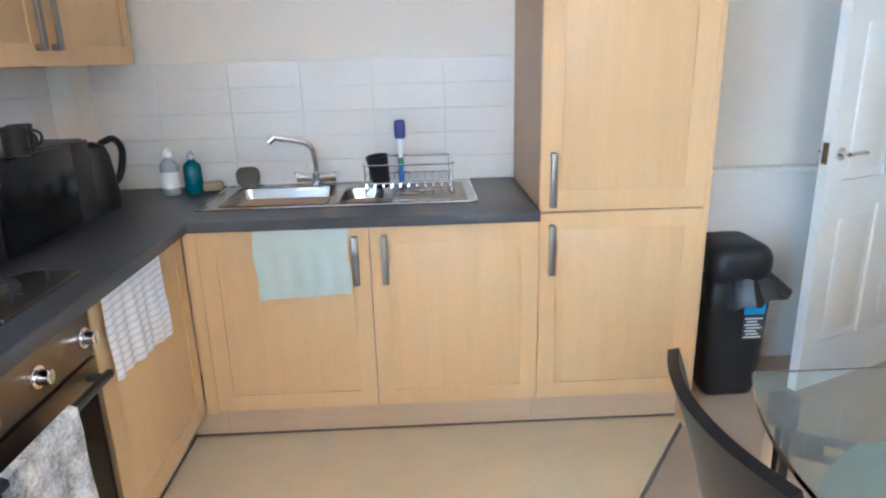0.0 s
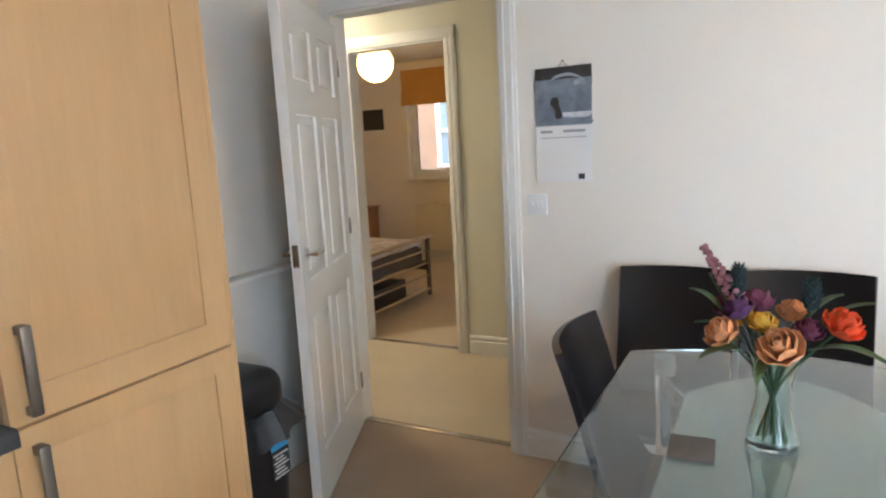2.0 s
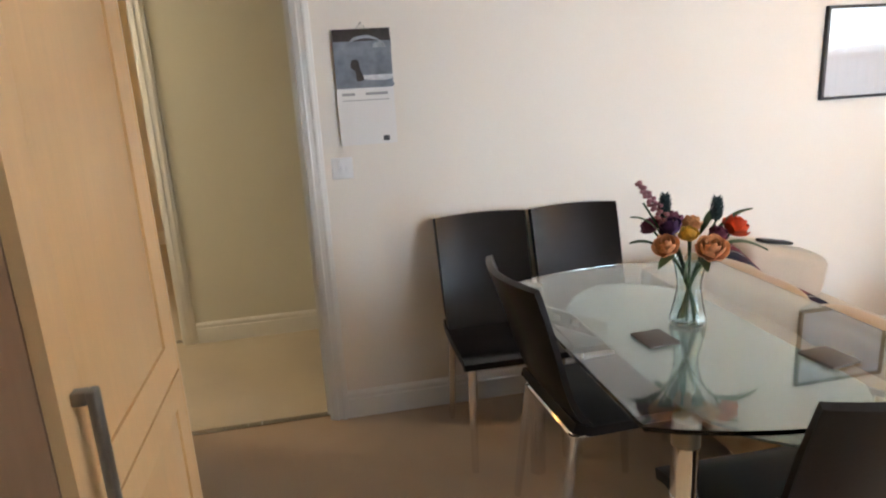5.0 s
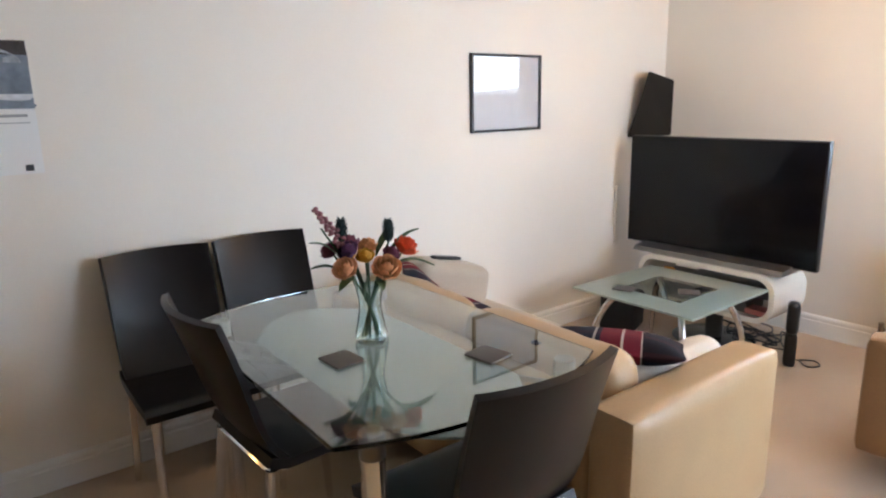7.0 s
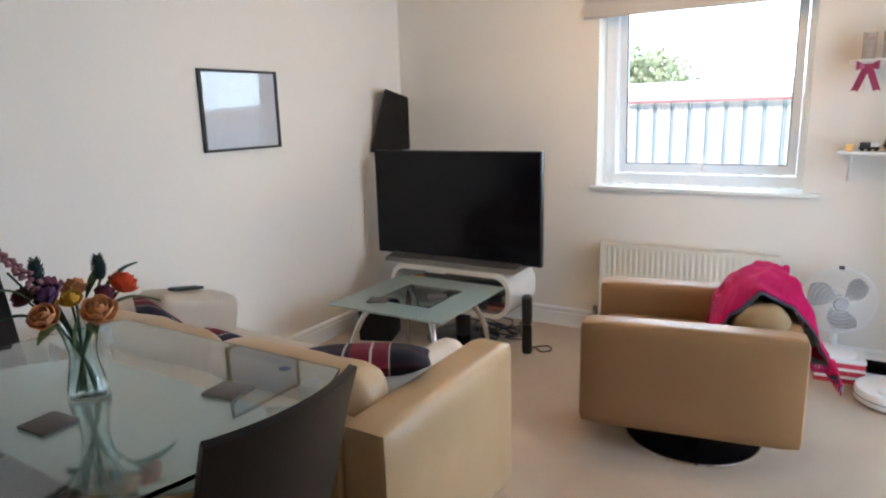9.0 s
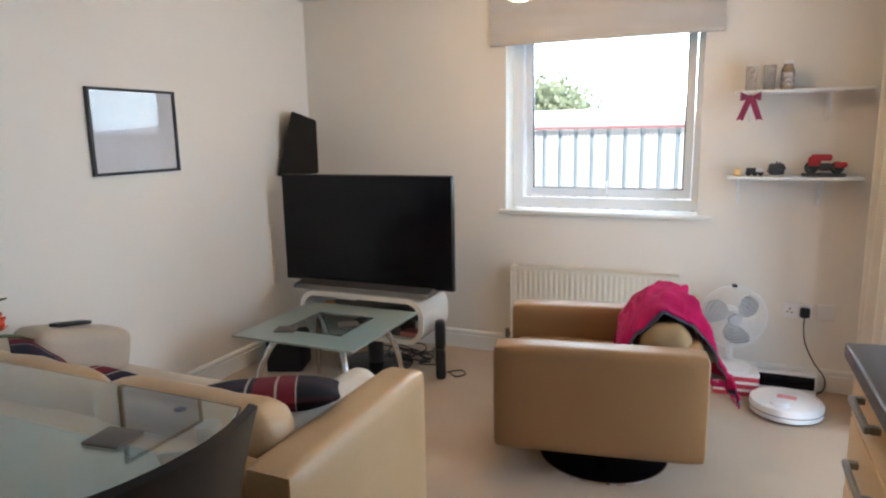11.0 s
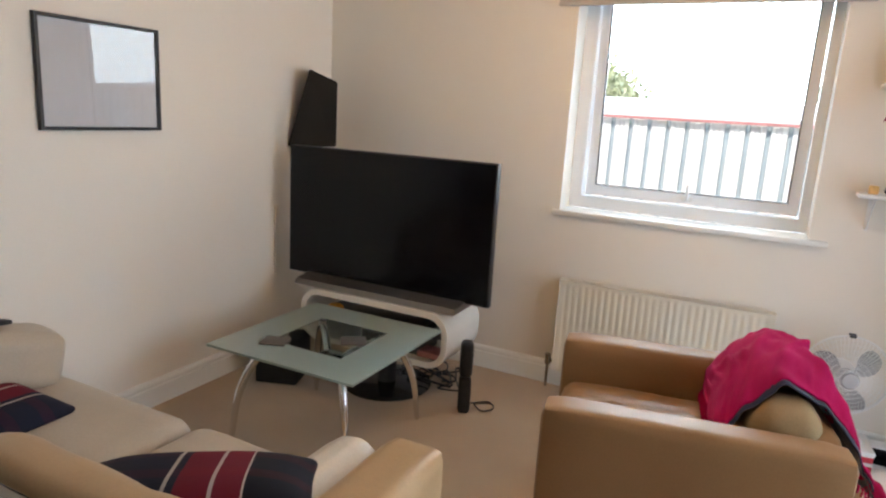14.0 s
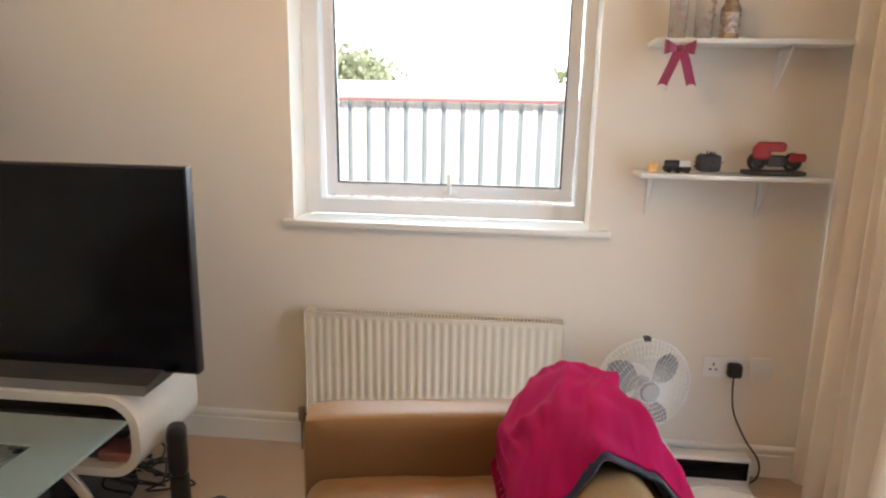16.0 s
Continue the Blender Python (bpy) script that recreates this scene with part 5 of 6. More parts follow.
part("seat_cushion", bm, tan_leather, armchair, "creased leather seat cushion")
part("back", soft(bm_new(), -0.365, 0.0, 0.37, 0.13, 0.48, 0.42, 0.03, 7), tan_leather, armchair)
part("back_cushion", soft(bm_new(), -0.275, 0.01, 0.515, 0.20, 0.47, 0.25, 0.07, 11, (0.012, 0, 0.008), 0.012, 4), brown_cushion, armchair, "brown cloth back cushion")
part("swivel_post", cyl(bm_new(), (-0.03, 0.07, 0.02), (-0.03, 0.07, 0.165), 0.035), chrome, armchair)
bm = lathe(bm_new(), [(0.0, 0.0), (0.285, 0.0), (0.285, 0.007), (0.26, 0.012), (0.05, 0.024), (0.0, 0.025)], 48, (-0.03, 0.07, 0.0), False)
part("base_plate", bm, screen_mat, armchair, "dark polished round base plate")
bm = bm_new()
tube(bm, [(-0.03 + 0.285 * math.cos(k * math.pi / 32), 0.07 + 0.285 * math.sin(k * math.pi / 32), 0.006) for k in range(64)], 0.006, 6, True)
part("base_rim", bm, chrome, armchair)

throw = thing("throw_blanket", pose(-0.017, -0.60, 0, 0, 0, 9.7), "pink woollen throw with navy lining over the armchair back", "blanket")
prof = [(-0.09, 0.48), (-0.11, 0.57), (-0.17, 0.655), (-0.255, 0.712), (-0.35, 0.706), (-0.43, 0.64), (-0.475, 0.53), (-0.50, 0.46), (-0.515, 0.395)]
prof_c = curve_pts([(a, 0, b) for a, b in prof], 64)


def drape(off, grow):
    def f(u, v):
        k = u * (len(prof_c) - 1)
        i = min(len(prof_c) - 2, int(k))
        p = prof_c[i].lerp(prof_c[i + 1], k - i)
        y = -0.38 - grow / 2 + v * (0.38 + grow + min(0.35, 0.125 + 0.80 * (u - 0.42) ** 2))
        side = abs(2 * v - 1)
        sag = 0.05 * side ** 3
        n1 = noise.noise(Vector((u * 3, v * 3, 4)))
        def ridge(q):
            return (0.5 + 0.5 * math.sin(q)) ** 3
        wr = 0.030 * ridge(u * 46 + v * 9 + 5 * n1) * max(0.0, noise.noise(Vector((u * 4, v * 3, 8))) + 0.4) + 0.014 * ridge(u * 21 - v * 7 + 3 * n1) + 0.009 * ridge(u * 88 + v * 16 + 7 * n1) * max(0.0, noise.noise(Vector((u * 6, v * 5, 3))) + 0.35) + 0.010 * noise.noise(Vector((u * 7, v * 6, 1)))
        x = p.x - 0.03 * (v - 0.5) + 0.05 * (1 - u) * (v - 0.5) - (0.5 if p.x < -0.35 else -0.3) * wr
        z = p.z - sag + wr + 0.03 * math.sin(v * 3.0) * (1 - u) - off
        if u > 0.8:
            z -= 0.06 * (u - 0.8) / 0.2 * math.sin(v * 4 + 0.6)
        return (x, y + 0.02 * math.sin(u * 9), z)
    return f


part("wool", sheet(bm_new(), 150, 90, drape(0.0, 0.0), 0.006), pink_wool, throw, "", 180)
part("lining", sheet(bm_new(), 60, 44, drape(0.011, 0.03), 0.005), navy_wool, throw, "navy underside showing at the edge", 60)
fd = drape(0.0, 0.0)
for side, un in ((0, 34), (1, 26)):
    bm = bm_new()
    for k in range(un):
        v = (k + 0.5) / un
        p = Vector(fd(0.0, v)) if side == 0 else Vector(fd(1.0, v))
        tube(bm, [p, p + Vector((0.012 if side == 0 else -0.004, 0.003 * math.sin(k * 3), -0.022)), p + Vector((0.014 if side == 0 else -0.004, 0.006 * math.sin(k * 5), -0.045))], 0.0035, 5)
    part("fringe", bm, pink_wool, throw)

ct = thing("coffee_table", pose(1.447, -0.615, 0), "frosted glass coffee table on curved chrome legs", "table")
H = 0.365
bm = slab(bm_new(), -H, H, -H, H, 0.430, 0.440, [(-0.185, 0.185, -0.185, 0.185)], (0, 1, 2))
part("frosted_border", bm, frost_glass, ct, "frosted glass border")
g = part("clear_centre", slab(bm_new(), -0.1848, 0.1848, -0.1848, 0.1848, 0.4305, 0.4395, [], (0, 1, 2)), table_glass, ct, "clear glass centre")
g.visible_shadow = False
for a in range(4):
    t = math.pi / 4 + a * math.pi / 2
    c, s = math.cos(t), math.sin(t)
    pts = curve_pts([(c * 0.05, s * 0.05, 0.33), (c * 0.20, s * 0.20, 0.40), (c * 0.30, s * 0.30, 0.375), (c * 0.385, s * 0.385, 0.22), (c * 0.42, s * 0.42, 0.0)], 28)
    leg = part("leg", tube(bm_new(), pts, [0.017] * (len(pts) - 8) + [0.017 - 0.0009 * k for k in range(8)], 12), chrome, ct, "curved chrome leg")
    part("pad", cyl(bm_new(), (c * 0.235, s * 0.235, 0.405), (c * 0.235, s * 0.235, 0.4295), 0.020), chrome, leg)
part("hub", cyl(bm_new(), (0, 0, 0.31), (0, 0, 0.35), 0.06), chrome, ct)
for x, y, a in ((1.60, -0.43, 20), (1.33, -0.62, 35)):
    single("coaster", prism(bm_new(), rounded(-0.055, 0.055, -0.050, 0.050, 0.004, 2), 0, 0.006, 0.001), tan_card, pose(x, y, 0.4405, 0, 0, a), "square dark slate coaster on the coffee table", "coaster", "slate coasters")

tv_stand = thing("tv_stand", pose(1.49, -1.19, 0), "white lacquered loop television stand on a dark round base", "tv stand")
outer, inner = rounded(-0.43, 0.43, 0.225, 0.505, 0.11, 8), rounded(-0.40, 0.40, 0.255, 0.475, 0.082, 8)
bm = bm_new()
loops = [[bm.verts.new((x, y, z)) for x, z in pl] for pl in (outer, inner) for y in (-0.19, 0.19)]
n = len(outer)
for A, B in ((0, 1), (1, 3), (3, 2), (2, 0)):
    for k in range(n):
        bm.faces.new((loops[A][k], loops[A][(k + 1) % n], loops[B][(k + 1) % n], loops[B][k]))
part("loop", bm, white_lacquer, tv_stand, "", 40)
part("shelf", box(bm_new(), -0.395, 0.395, -0.18, 0.10, 0.345, 0.355), dark_grey, tv_stand)
part("column", cyl(bm_new(), (0, 0.0, 0.02), (0, 0.0, 0.225), 0.05), dark_grey, tv_stand)
part("base", lathe(bm_new(), [(0.0, 0.0), (0.235, 0.0), (0.24, 0.008), (0.225, 0.014), (0.0, 0.022)], 40, closed=False), mat("dark_chrome", (0.10, 0.10, 0.105), 0.16, 0.85, var=0.1, bump=0.0), tv_stand, "glossy black round base")
single("media_player", box(bm_new(), -0.21, 0.21, -0.12, 0.10, 0, 0.05, 0.004), black_plastic, pose(1.43, -1.165, 0.3555), "flat black media player on the stand shelf", "player")
single("toy_ball", soft(bm_new(), 0, 0, 0.035, 0.09, 0.08, 0.07, 0.034, 7), mat("orange_toy", (0.75, 0.33, 0.03), 0.5, var=0.35, scale=22), pose(1.75, -1.07, 0.3555), "small orange and yellow soft toy on the stand", "toy")
single("games_console", box(bm_new(), -0.17, 0.17, -0.10, 0.10, 0, 0.06, 0.006), dark_grey, pose(1.40, -1.15, 0.2555), "black box inside the television stand", "console")
single("red_case", box(bm_new(), -0.06, 0.06, -0.05, 0.05, 0, 0.03, 0.003), red_trim, pose(1.17, -1.08, 0.2620), "small red case inside the television stand", "case")

tv = thing("television", pose(1.514, -1.14, 0.5055), "large black flat-screen television, switched off", "television")
part("panel", box(bm_new(), -0.590, 0.605, -0.045, -0.004, 0.028, 0.715, 0.004), black_plastic, tv)
part("screen", box(bm_new(), -0.582, 0.597, -0.004, 0.0005, 0.037, 0.707), screen_mat, tv, "glossy black screen")
bm = prism(bm_new(), [(-0.11, 0), (0.12, 0), (0.10, 0.026), (-0.06, 0.05)], -0.47, 0.47, 0.003, pose(0, 0, 0, 90, 0, 90))
part("stand_bar", bm, mat("tv_bar", (0.20, 0.19, 0.18), 0.35, 0.8, var=0.08), tv, "wide grey metal foot")
part("back_box", box(bm_new(), -0.38, 0.38, -0.085, -0.045, 0.05, 0.40, 0.01), black_plastic, tv)


def desk_speaker(m, h):
    s = thing("small_speaker", m, "slim black two-part loudspeaker standing on the floor", "loudspeaker", "small speakers")
    part("lower", soft(bm_new(), 0, 0, h * 0.25, 0.060, 0.085, h * 0.5, 0.018, 6), speaker_cloth, s)
    part("upper", soft(bm_new(), 0, 0, h * 0.75, 0.064, 0.09, h * 0.49, 0.026, 6), black_plastic, s)
    return s


desk_speaker(pose(1.002, -1.115, 0, 0, 0, 25), 0.365)
desk_speaker(pose(2.13, -1.10, 0, 0, 0, -10), 0.27)
single("subwoofer", box(bm_new(), -0.11, 0.11, -0.12, 0.12, 0, 0.22, 0.008), speaker_cloth, pose(2.0, -0.96, 0, 0, 0, 20), "black bass box on the floor by the stand", "loudspeaker")

wsp = thing("wall_speaker", pose(2.10, -1.38, 1.385), "black wall loudspeaker tilted down into the corner", "loudspeaker")
bm = box(bm_new(), -0.5, 0.5, -0.5, 0.5, -0.5, 0.5)
for v in bm.verts:
    k, e, back = v.co.z + 0.5, v.co.x + 0.5, v.co.y < 0
    inner = 0.165 + (0.045 - 0.165) * k
    v.co.x = -0.145 + (inner + 0.145) * e
    v.co.z = -0.17 + 0.345 * k + (0.064 * k - 0.02 * (1 - k)) * e
    v.co.y = (-0.12 if back else 0.05 + 0.04 * e * (1 - k))
    if back:
        v.co.x = min(v.co.x + 0.15, 0.160)
bmesh.ops.bevel(bm, geom=bm.edges[:], offset=0.006, segments=2, affect="EDGES")
cab = part("cabinet", bm, speaker_cloth, wsp)
part("bracket", cyl(bm_new(), (0.1685, -0.03, 0.02), (0.10, -0.03, 0.02), 0.014), black_plastic, wsp)
# thin raised strip, added to give the wall a short strip of shading
single("wall_shading_strip", box(bm_new(), -0.012, 0, -0.016, 0.016, 0, 0.40, 0.002), wall_paint, pose(XE, -1.21, 0.47), "raised wall-coloured strip standing in for a short strip of shading", "trunking")

tangle = thing("cable_tangle", AT, "tangle of black cables on the carpet behind the stand", "cable")
RC = random.Random(3)
for k in range(7):
    c0 = Vector((RC.uniform(1.08, 1.5), RC.uniform(-1.45, -1.30), 0.0055))
    bm = tube(bm_new(), curve_pts([c0 + Vector((RC.uniform(-0.16, 0.16), RC.uniform(-0.10, 0.10), 0.0 + (0.05 * RC.random() if 0 < j < 5 else 0))) for j in range(6)], 30), 0.0045, 5)
    part("cable", bm, black_plastic, tangle)
single("floor_cable", tube(bm_new(), curve_pts([(1.00, -1.20, 0.006), (0.93, -1.26, 0.006), (0.88, -1.21, 0.006), (0.92, -1.15, 0.006), (0.99, -1.21, 0.006)], 30), 0.004, 6), black_plastic, AT, "loop of thin black cable on the carpet", "cable")

rad = thing("radiator", pose(0.206, YS, 0.112), "white fluted panel radiator under the window", "radiator")
RW, RH = 1.012, 0.50


def flute(u, v):
    x = (u - 0.5) * RW
    k = (x / 0.0335) % 1.0
    d = 0.0028 * max(0.0, min(1.0, 3.2 * (abs(k - 0.5) * 2 - 0.35))) if 0.03 < v < 0.97 and abs(x) < RW / 2 - 0.02 else 0.0
    return (x, 0.090 - d, v * RH)


us_n = 31 * 8
bm = sheet(bm_new(), us_n, 6, lambda u, v: flute(u, (0, 0.03, 0.05, 0.5, 0.95, 0.97, 1)[round(v * 6)]), -0.002)
part("panel", bm, radiator_white, rad, "", 25)
part("rear_panel", box(bm_new(), -RW / 2, RW / 2, 0.028, 0.034, 0, RH, 0.002), radiator_white, rad)
for x in (-RW / 2 - 0.003, RW / 2):
    part("side_cover", box(bm_new(), x, x + 0.003, 0.026, 0.094, 0.0, RH + 0.004, 0.001), radiator_white, rad)
bm = slab(bm_new(), -RW / 2, RW / 2, 0.026, 0.094, RH + 0.001, RH + 0.005, [(-RW / 2 + 0.03, RW / 2 - 0.03, 0.040, 0.080)], (0, 1, 2))
for k in range(70):
    x = -RW / 2 + 0.036 + k * 0.0140
    box(bm, x, x + 0.005, 0.040, 0.080, RH, RH + 0.004)
part("top_grille", bm, radiator_white, rad, "slotted top grille")
for x in (-0.4, 0.4):
    part("bracket", box(bm_new(), x, x + 0.03, 0.001, 0.028, 0.08, 0.42), radiator_white, rad)
bm = cyl(bm_new(), (RW / 2 + 0.035, 0.06, -0.115), (RW / 2 + 0.035, 0.06, 0.03), 0.0075)
cyl(bm, (RW / 2 + 0.035, 0.06, 0.02), (RW / 2 + 0.035, 0.06, 0.075), 0.016)
cyl(bm, (RW / 2, 0.06, 0.04), (RW / 2 + 0.035, 0.06, 0.04), 0.010)
part("valve", bm, steel, rad, "metal radiator valve")

blind = thing("roman_blind", pose(0.20, YS, 2.0), "grey fabric blind drawn up above the window", "blind")
part("fabric", sheet(bm_new(), 24, 30, lambda u, v: ((v - 0.5) * 1.345, 0.012 + 0.014 * (0.5 + 0.5 * math.cos(u * math.pi * 5)) + 0.003 * math.sin(v * 17 + u * 5), 0.0 + u * 0.33), 0.003), blind_cloth, blind)
part("bottom_bar", box(bm_new(), -0.673, 0.673, 0.010, 0.032, -0.014, 0.006, 0.004), blind_cloth, blind)
part("head_rail", box(bm_new(), -0.675, 0.675, 0.001, 0.04, 0.325, 0.36, 0.003), white_plastic, blind)

curtain = thing("curtain", pose(0, 0, 0), "cream floor-length curtain gathered beside the garden door", "curtain")


def pleats(u, v):
    y = -1.685 + u * 0.56
    x = -1.275 + 0.045 * math.sin(u * 2 * math.pi * 5.5) * (0.75 + 0.25 * v) + 0.02 * math.sin(u * 9 + v * 2) + 0.015 * (1 - v)
    return (x, y + 0.02 * math.sin(v * 3 + u * 6), 0.012 + v * 2.20)


part("cloth", sheet(bm_new(), 90, 14, pleats, 0.003), curtain_cloth, curtain, "", 60)
part("pole", tube(bm_new(), [(-1.285, -1.69, 2.235), (-1.285, 0.33, 2.235)], 0.014, 12), steel, curtain)
for y in (-1.60, 0.25):
    part("bracket", box(bm_new(), XW + 0.0005, -1.28, y - 0.012, y + 0.012, 2.225, 2.245), steel, curtain)


def shelf(x0, x1, z, brackets):
    s = thing("wall_shelf", pose(x0, YS, z), "narrow white wall shelf on slim brackets", "shelf", "wall shelves")
    part("board", box(bm_new(), 0, x1 - x0, 0.001, 0.155, -0.016, 0.0, 0.003), white_plastic, s)
    for bx in brackets:
        bm = box(bm_new(), bx - x0 - 0.008, bx - x0 + 0.008, 0.001, 0.006, -0.165, -0.0165, 0.001)
        box(bm, bx - x0 - 0.008, bx - x0 + 0.008, 0.006, 0.13, -0.022, -0.0165, 0.001)
        tube(bm, [(bx - x0, 0.006, -0.155), (bx - x0, 0.115, -0.022)], 0.004, 6)
        part("bracket", bm, white_plastic, s)
    return s


shelf(-1.168, -0.540, 1.655, (-0.99, -0.62))
shelf(-1.160, -0.525, 1.205, (-0.98, -0.585))

pink_print = mat("pink_print", (0.36, 0.24, 0.22), 0.5, var=0.3)


def drink_glass(x, y, seed):
    g = thing("decorated_glass", pose(x, y, 1.6555), "tall clear glass with pink printed marks on a shelf", "glass", "decorated glasses")
    part("glass", lathe(bm_new(), [(0.026, 0), (0.029, 0.006), (0.031, 0.13), (0.0285, 0.13), (0.026, 0.012)], 20), mat("tumbler", (0.86, 0.87, 0.86), 0.06, var=0.04, bump=0, trans=0.92), g)
    rr = random.Random(seed)
    for k in range(9):
        a, z = rr.uniform(0.6, 2.6), rr.uniform(0.025, 0.12)
        part("print_mark", soft(bm_new(), 0.0315 * math.cos(a), 0.0315 * math.sin(a), z, 0.012, 0.003, 0.012, 0.0012, 2), pink_print, g, "pink printed mark")


drink_glass(-0.615, YS + 0.10, 1)
drink_glass(-0.70, YS + 0.10, 2)
bt = thing("bottle", pose(-0.785, YS + 0.095, 1.6555), "bottle with a red, white and brown label on a shelf", "bottle")
part("body", lathe(bm_new(), [(0.029, 0), (0.032, 0.004), (0.032, 0.10), (0.024, 0.115), (0.020, 0.125), (0.020, 0.13)], 20), mat("bottle_body", (0.30, 0.22, 0.15), 0.25, var=0.5, scale=30, bump=0), bt)
part("label", lathe(bm_new(), [(0.0325, 0.02), (0.0332, 0.021), (0.0332, 0.085), (0.0325, 0.086)], 20, closed=False), mat("bottle_label", (0.42, 0.36, 0.33), 0.6, var=0.95, scale=55, fine=140), bt)
part("cap", cyl(bm_new(), (0, 0, 0.1305), (0, 0, 0.145), 0.022), white_plastic, bt)

bow = thing("ribbon_bow", pose(-0.615, YS + 0.158, 1.640), "dark pink ribbon bow hanging from the shelf edge", "bow")
ribbon = mat("ribbon", (0.27, 0.022, 0.075), 0.4, var=0.2, scale=20, fine=150, sheen=0.4)
for sgn in (-1, 1):
    part("loop", sheet(bm_new(), 18, 3, lambda u, v: (sgn * 0.05 * math.sin(math.pi * u) ** 0.8, 0.008 + 0.018 * math.sin(2 * math.pi * u), -0.02 + (v - 0.5) * 0.035 * (0.35 + math.sin(math.pi * u)) + 0.006 * math.sin(math.pi * u)), 0.0012), ribbon, bow)
    part("tail", sheet(bm_new(), 10, 3, lambda u, v: (sgn * (0.006 + 0.042 * u) + (v - 0.5) * 0.032, 0.012 + 0.006 * math.sin(u * 5), -0.025 - 0.105 * u + (0.010 * abs(2 * v - 1) * -u)), 0.0012), ribbon, bow)
part("knot", soft(bm_new(), 0, 0.012, -0.02, 0.022, 0.018, 0.026, 0.008, 4), ribbon, bow)

yb = single("toy_block", soft(bm_new(), 0, 0, 0.018, 0.036, 0.034, 0.036, 0.006, 4), mat("yellow_toy", (0.78, 0.50, 0.20), 0.5, var=0.25, scale=40), pose(-0.575, YS + 0.10, 1.2055), "small yellow block toy with a red mark on a shelf", "toy")
ml = thing("model_locomotive", pose(-0.66, YS + 0.09, 1.2055), "small black and white model vehicle on a shelf", "model")
part("chassis", box(bm_new(), -0.045, 0.045, -0.018, 0.018, 0.010, 0.022, 0.002), dark_grey, ml)
part("cab", box(bm_new(), -0.04, -0.005, -0.016, 0.016, 0.0215, 0.045, 0.003), white_plastic, ml)
part("boiler", cyl(bm_new(), (-0.005, 0, 0.032), (0.042, 0, 0.032), 0.012), dark_grey, ml)
for x in (-0.03, 0.0, 0.03):
    for y in (-0.018, 0.018):
        part("wheel", cyl(bm_new(), (x, y - 0.003, 0.011), (x, y + 0.003, 0.011), 0.011), black_plastic, ml)
bm = soft(bm_new(), 0, 0, 0.036, 0.075, 0.06, 0.060, 0.012, 4)
RS = random.Random(8)
for k in range(40):
    d = Vector((RS.uniform(-1, 1), RS.uniform(-1, 1), RS.uniform(-0.5, 1))).normalized()
    p = Vector((0, 0, 0.036)) + Vector((d.x * 0.034, d.y * 0.028, d.z * 0.028))
    cyl(bm, p, p + d * 0.016, 0.006, 0.001, 5)
single("spiky_ornament", bm, dark_grey, pose(-0.765, YS + 0.09, 1.2065), "dark spiky ornament on a shelf", "ornament")

mc = thing("model_motorcycle", pose(-0.985, YS + 0.09, 1.2055), "red and black model motorbike on a dark plinth", "model")
red_paint = mat("model_red", (0.42, 0.02, 0.03), 0.3, var=0.15)
part("plinth", soft(bm_new(), 0, 0, 0.009, 0.20, 0.07, 0.018, 0.006, 5), dark_grey, mc)
for x in (-0.06, 0.058):
    bm = bm_new()
    tube(bm, [(x + 0.026 * math.cos(a * math.pi / 9), 0, 0.047 + 0.026 * math.sin(a * math.pi / 9)) for a in range(18)], 0.007, 6, True)
    cyl(bm, (x, -0.004, 0.047), (x, 0.004, 0.047), 0.018)
    part("wheel", bm, black_plastic, mc)
part("tank", soft(bm_new(), 0.015, 0, 0.098, 0.10, 0.035, 0.035, 0.014, 5, m=pose(0, 0, 0, 0, 0, 0)), red_paint, mc)
part("fairing", soft(bm_new(), 0.045, 0, 0.078, 0.06, 0.03, 0.05, 0.012, 5), red_paint, mc)
part("tail", soft(bm_new(), -0.075, 0, 0.062, 0.06, 0.022, 0.03, 0.010, 5, m=None), red_paint, mc)
part("engine", soft(bm_new(), -0.005, 0, 0.05, 0.06, 0.03, 0.04, 0.008, 4), dark_grey, mc)
part("fork", tube(bm_new(), [(0.058, 0, 0.047), (0.038, 0, 0.118)], 0.004, 6), chrome, mc)

box_ = thing("cardboard_box", pose(-0.625, -1.555, 0, 0, 0, 4), "red and white striped box under the fan", "box")
part("carton", box(bm_new(), -0.115, 0.115, -0.10, 0.10, 0, 0.115, 0.003), stripes("red_white_print", 2, 0.042, [(0, (0.50, 0.05, 0.07)), (0.62, (0.74, 0.68, 0.64))]), box_)
part("lid", box(bm_new(), -0.118, 0.118, -0.103, 0.103, 0.1155, 0.132, 0.003), paper, box_)

fan_badge = mat("fan_badge", (0.40, 0.40, 0.41), 0.5, var=0.05)
fan = thing("desk_fan", pose(-0.597, -1.545, 0.1325, 0, 0, 190) @ Matrix.Scale(1.06, 4), "white desk fan with a wire guard standing on a box", "fan")
part("base", lathe(bm_new(), [(0.0, 0), (0.10, 0.0), (0.105, 0.008), (0.09, 0.022), (0.03, 0.035), (0.0, 0.036)], 32, closed=False), white_plastic, fan)
part("stem", cyl(bm_new(), (0, 0.03, 0.03), (0, 0.035, 0.16), 0.018, 0.015), white_plastic, fan)
FZ = 0.275
part("motor", soft(bm_new(), 0, 0.06, FZ, 0.09, 0.11, 0.09, 0.04, 6), white_plastic, fan)
bm = bm_new()
for r in (0.04, 0.06, 0.08, 0.10, 0.12, 0.14, 0.158):
    yy = -0.062 * math.sqrt(max(0, 1 - (r / 0.165) ** 2)) - 0.005
    tube(bm, [(r * math.cos(a * math.pi / 18), yy, FZ + r * math.sin(a * math.pi / 18)) for a in range(36)], 0.0011, 4, True)
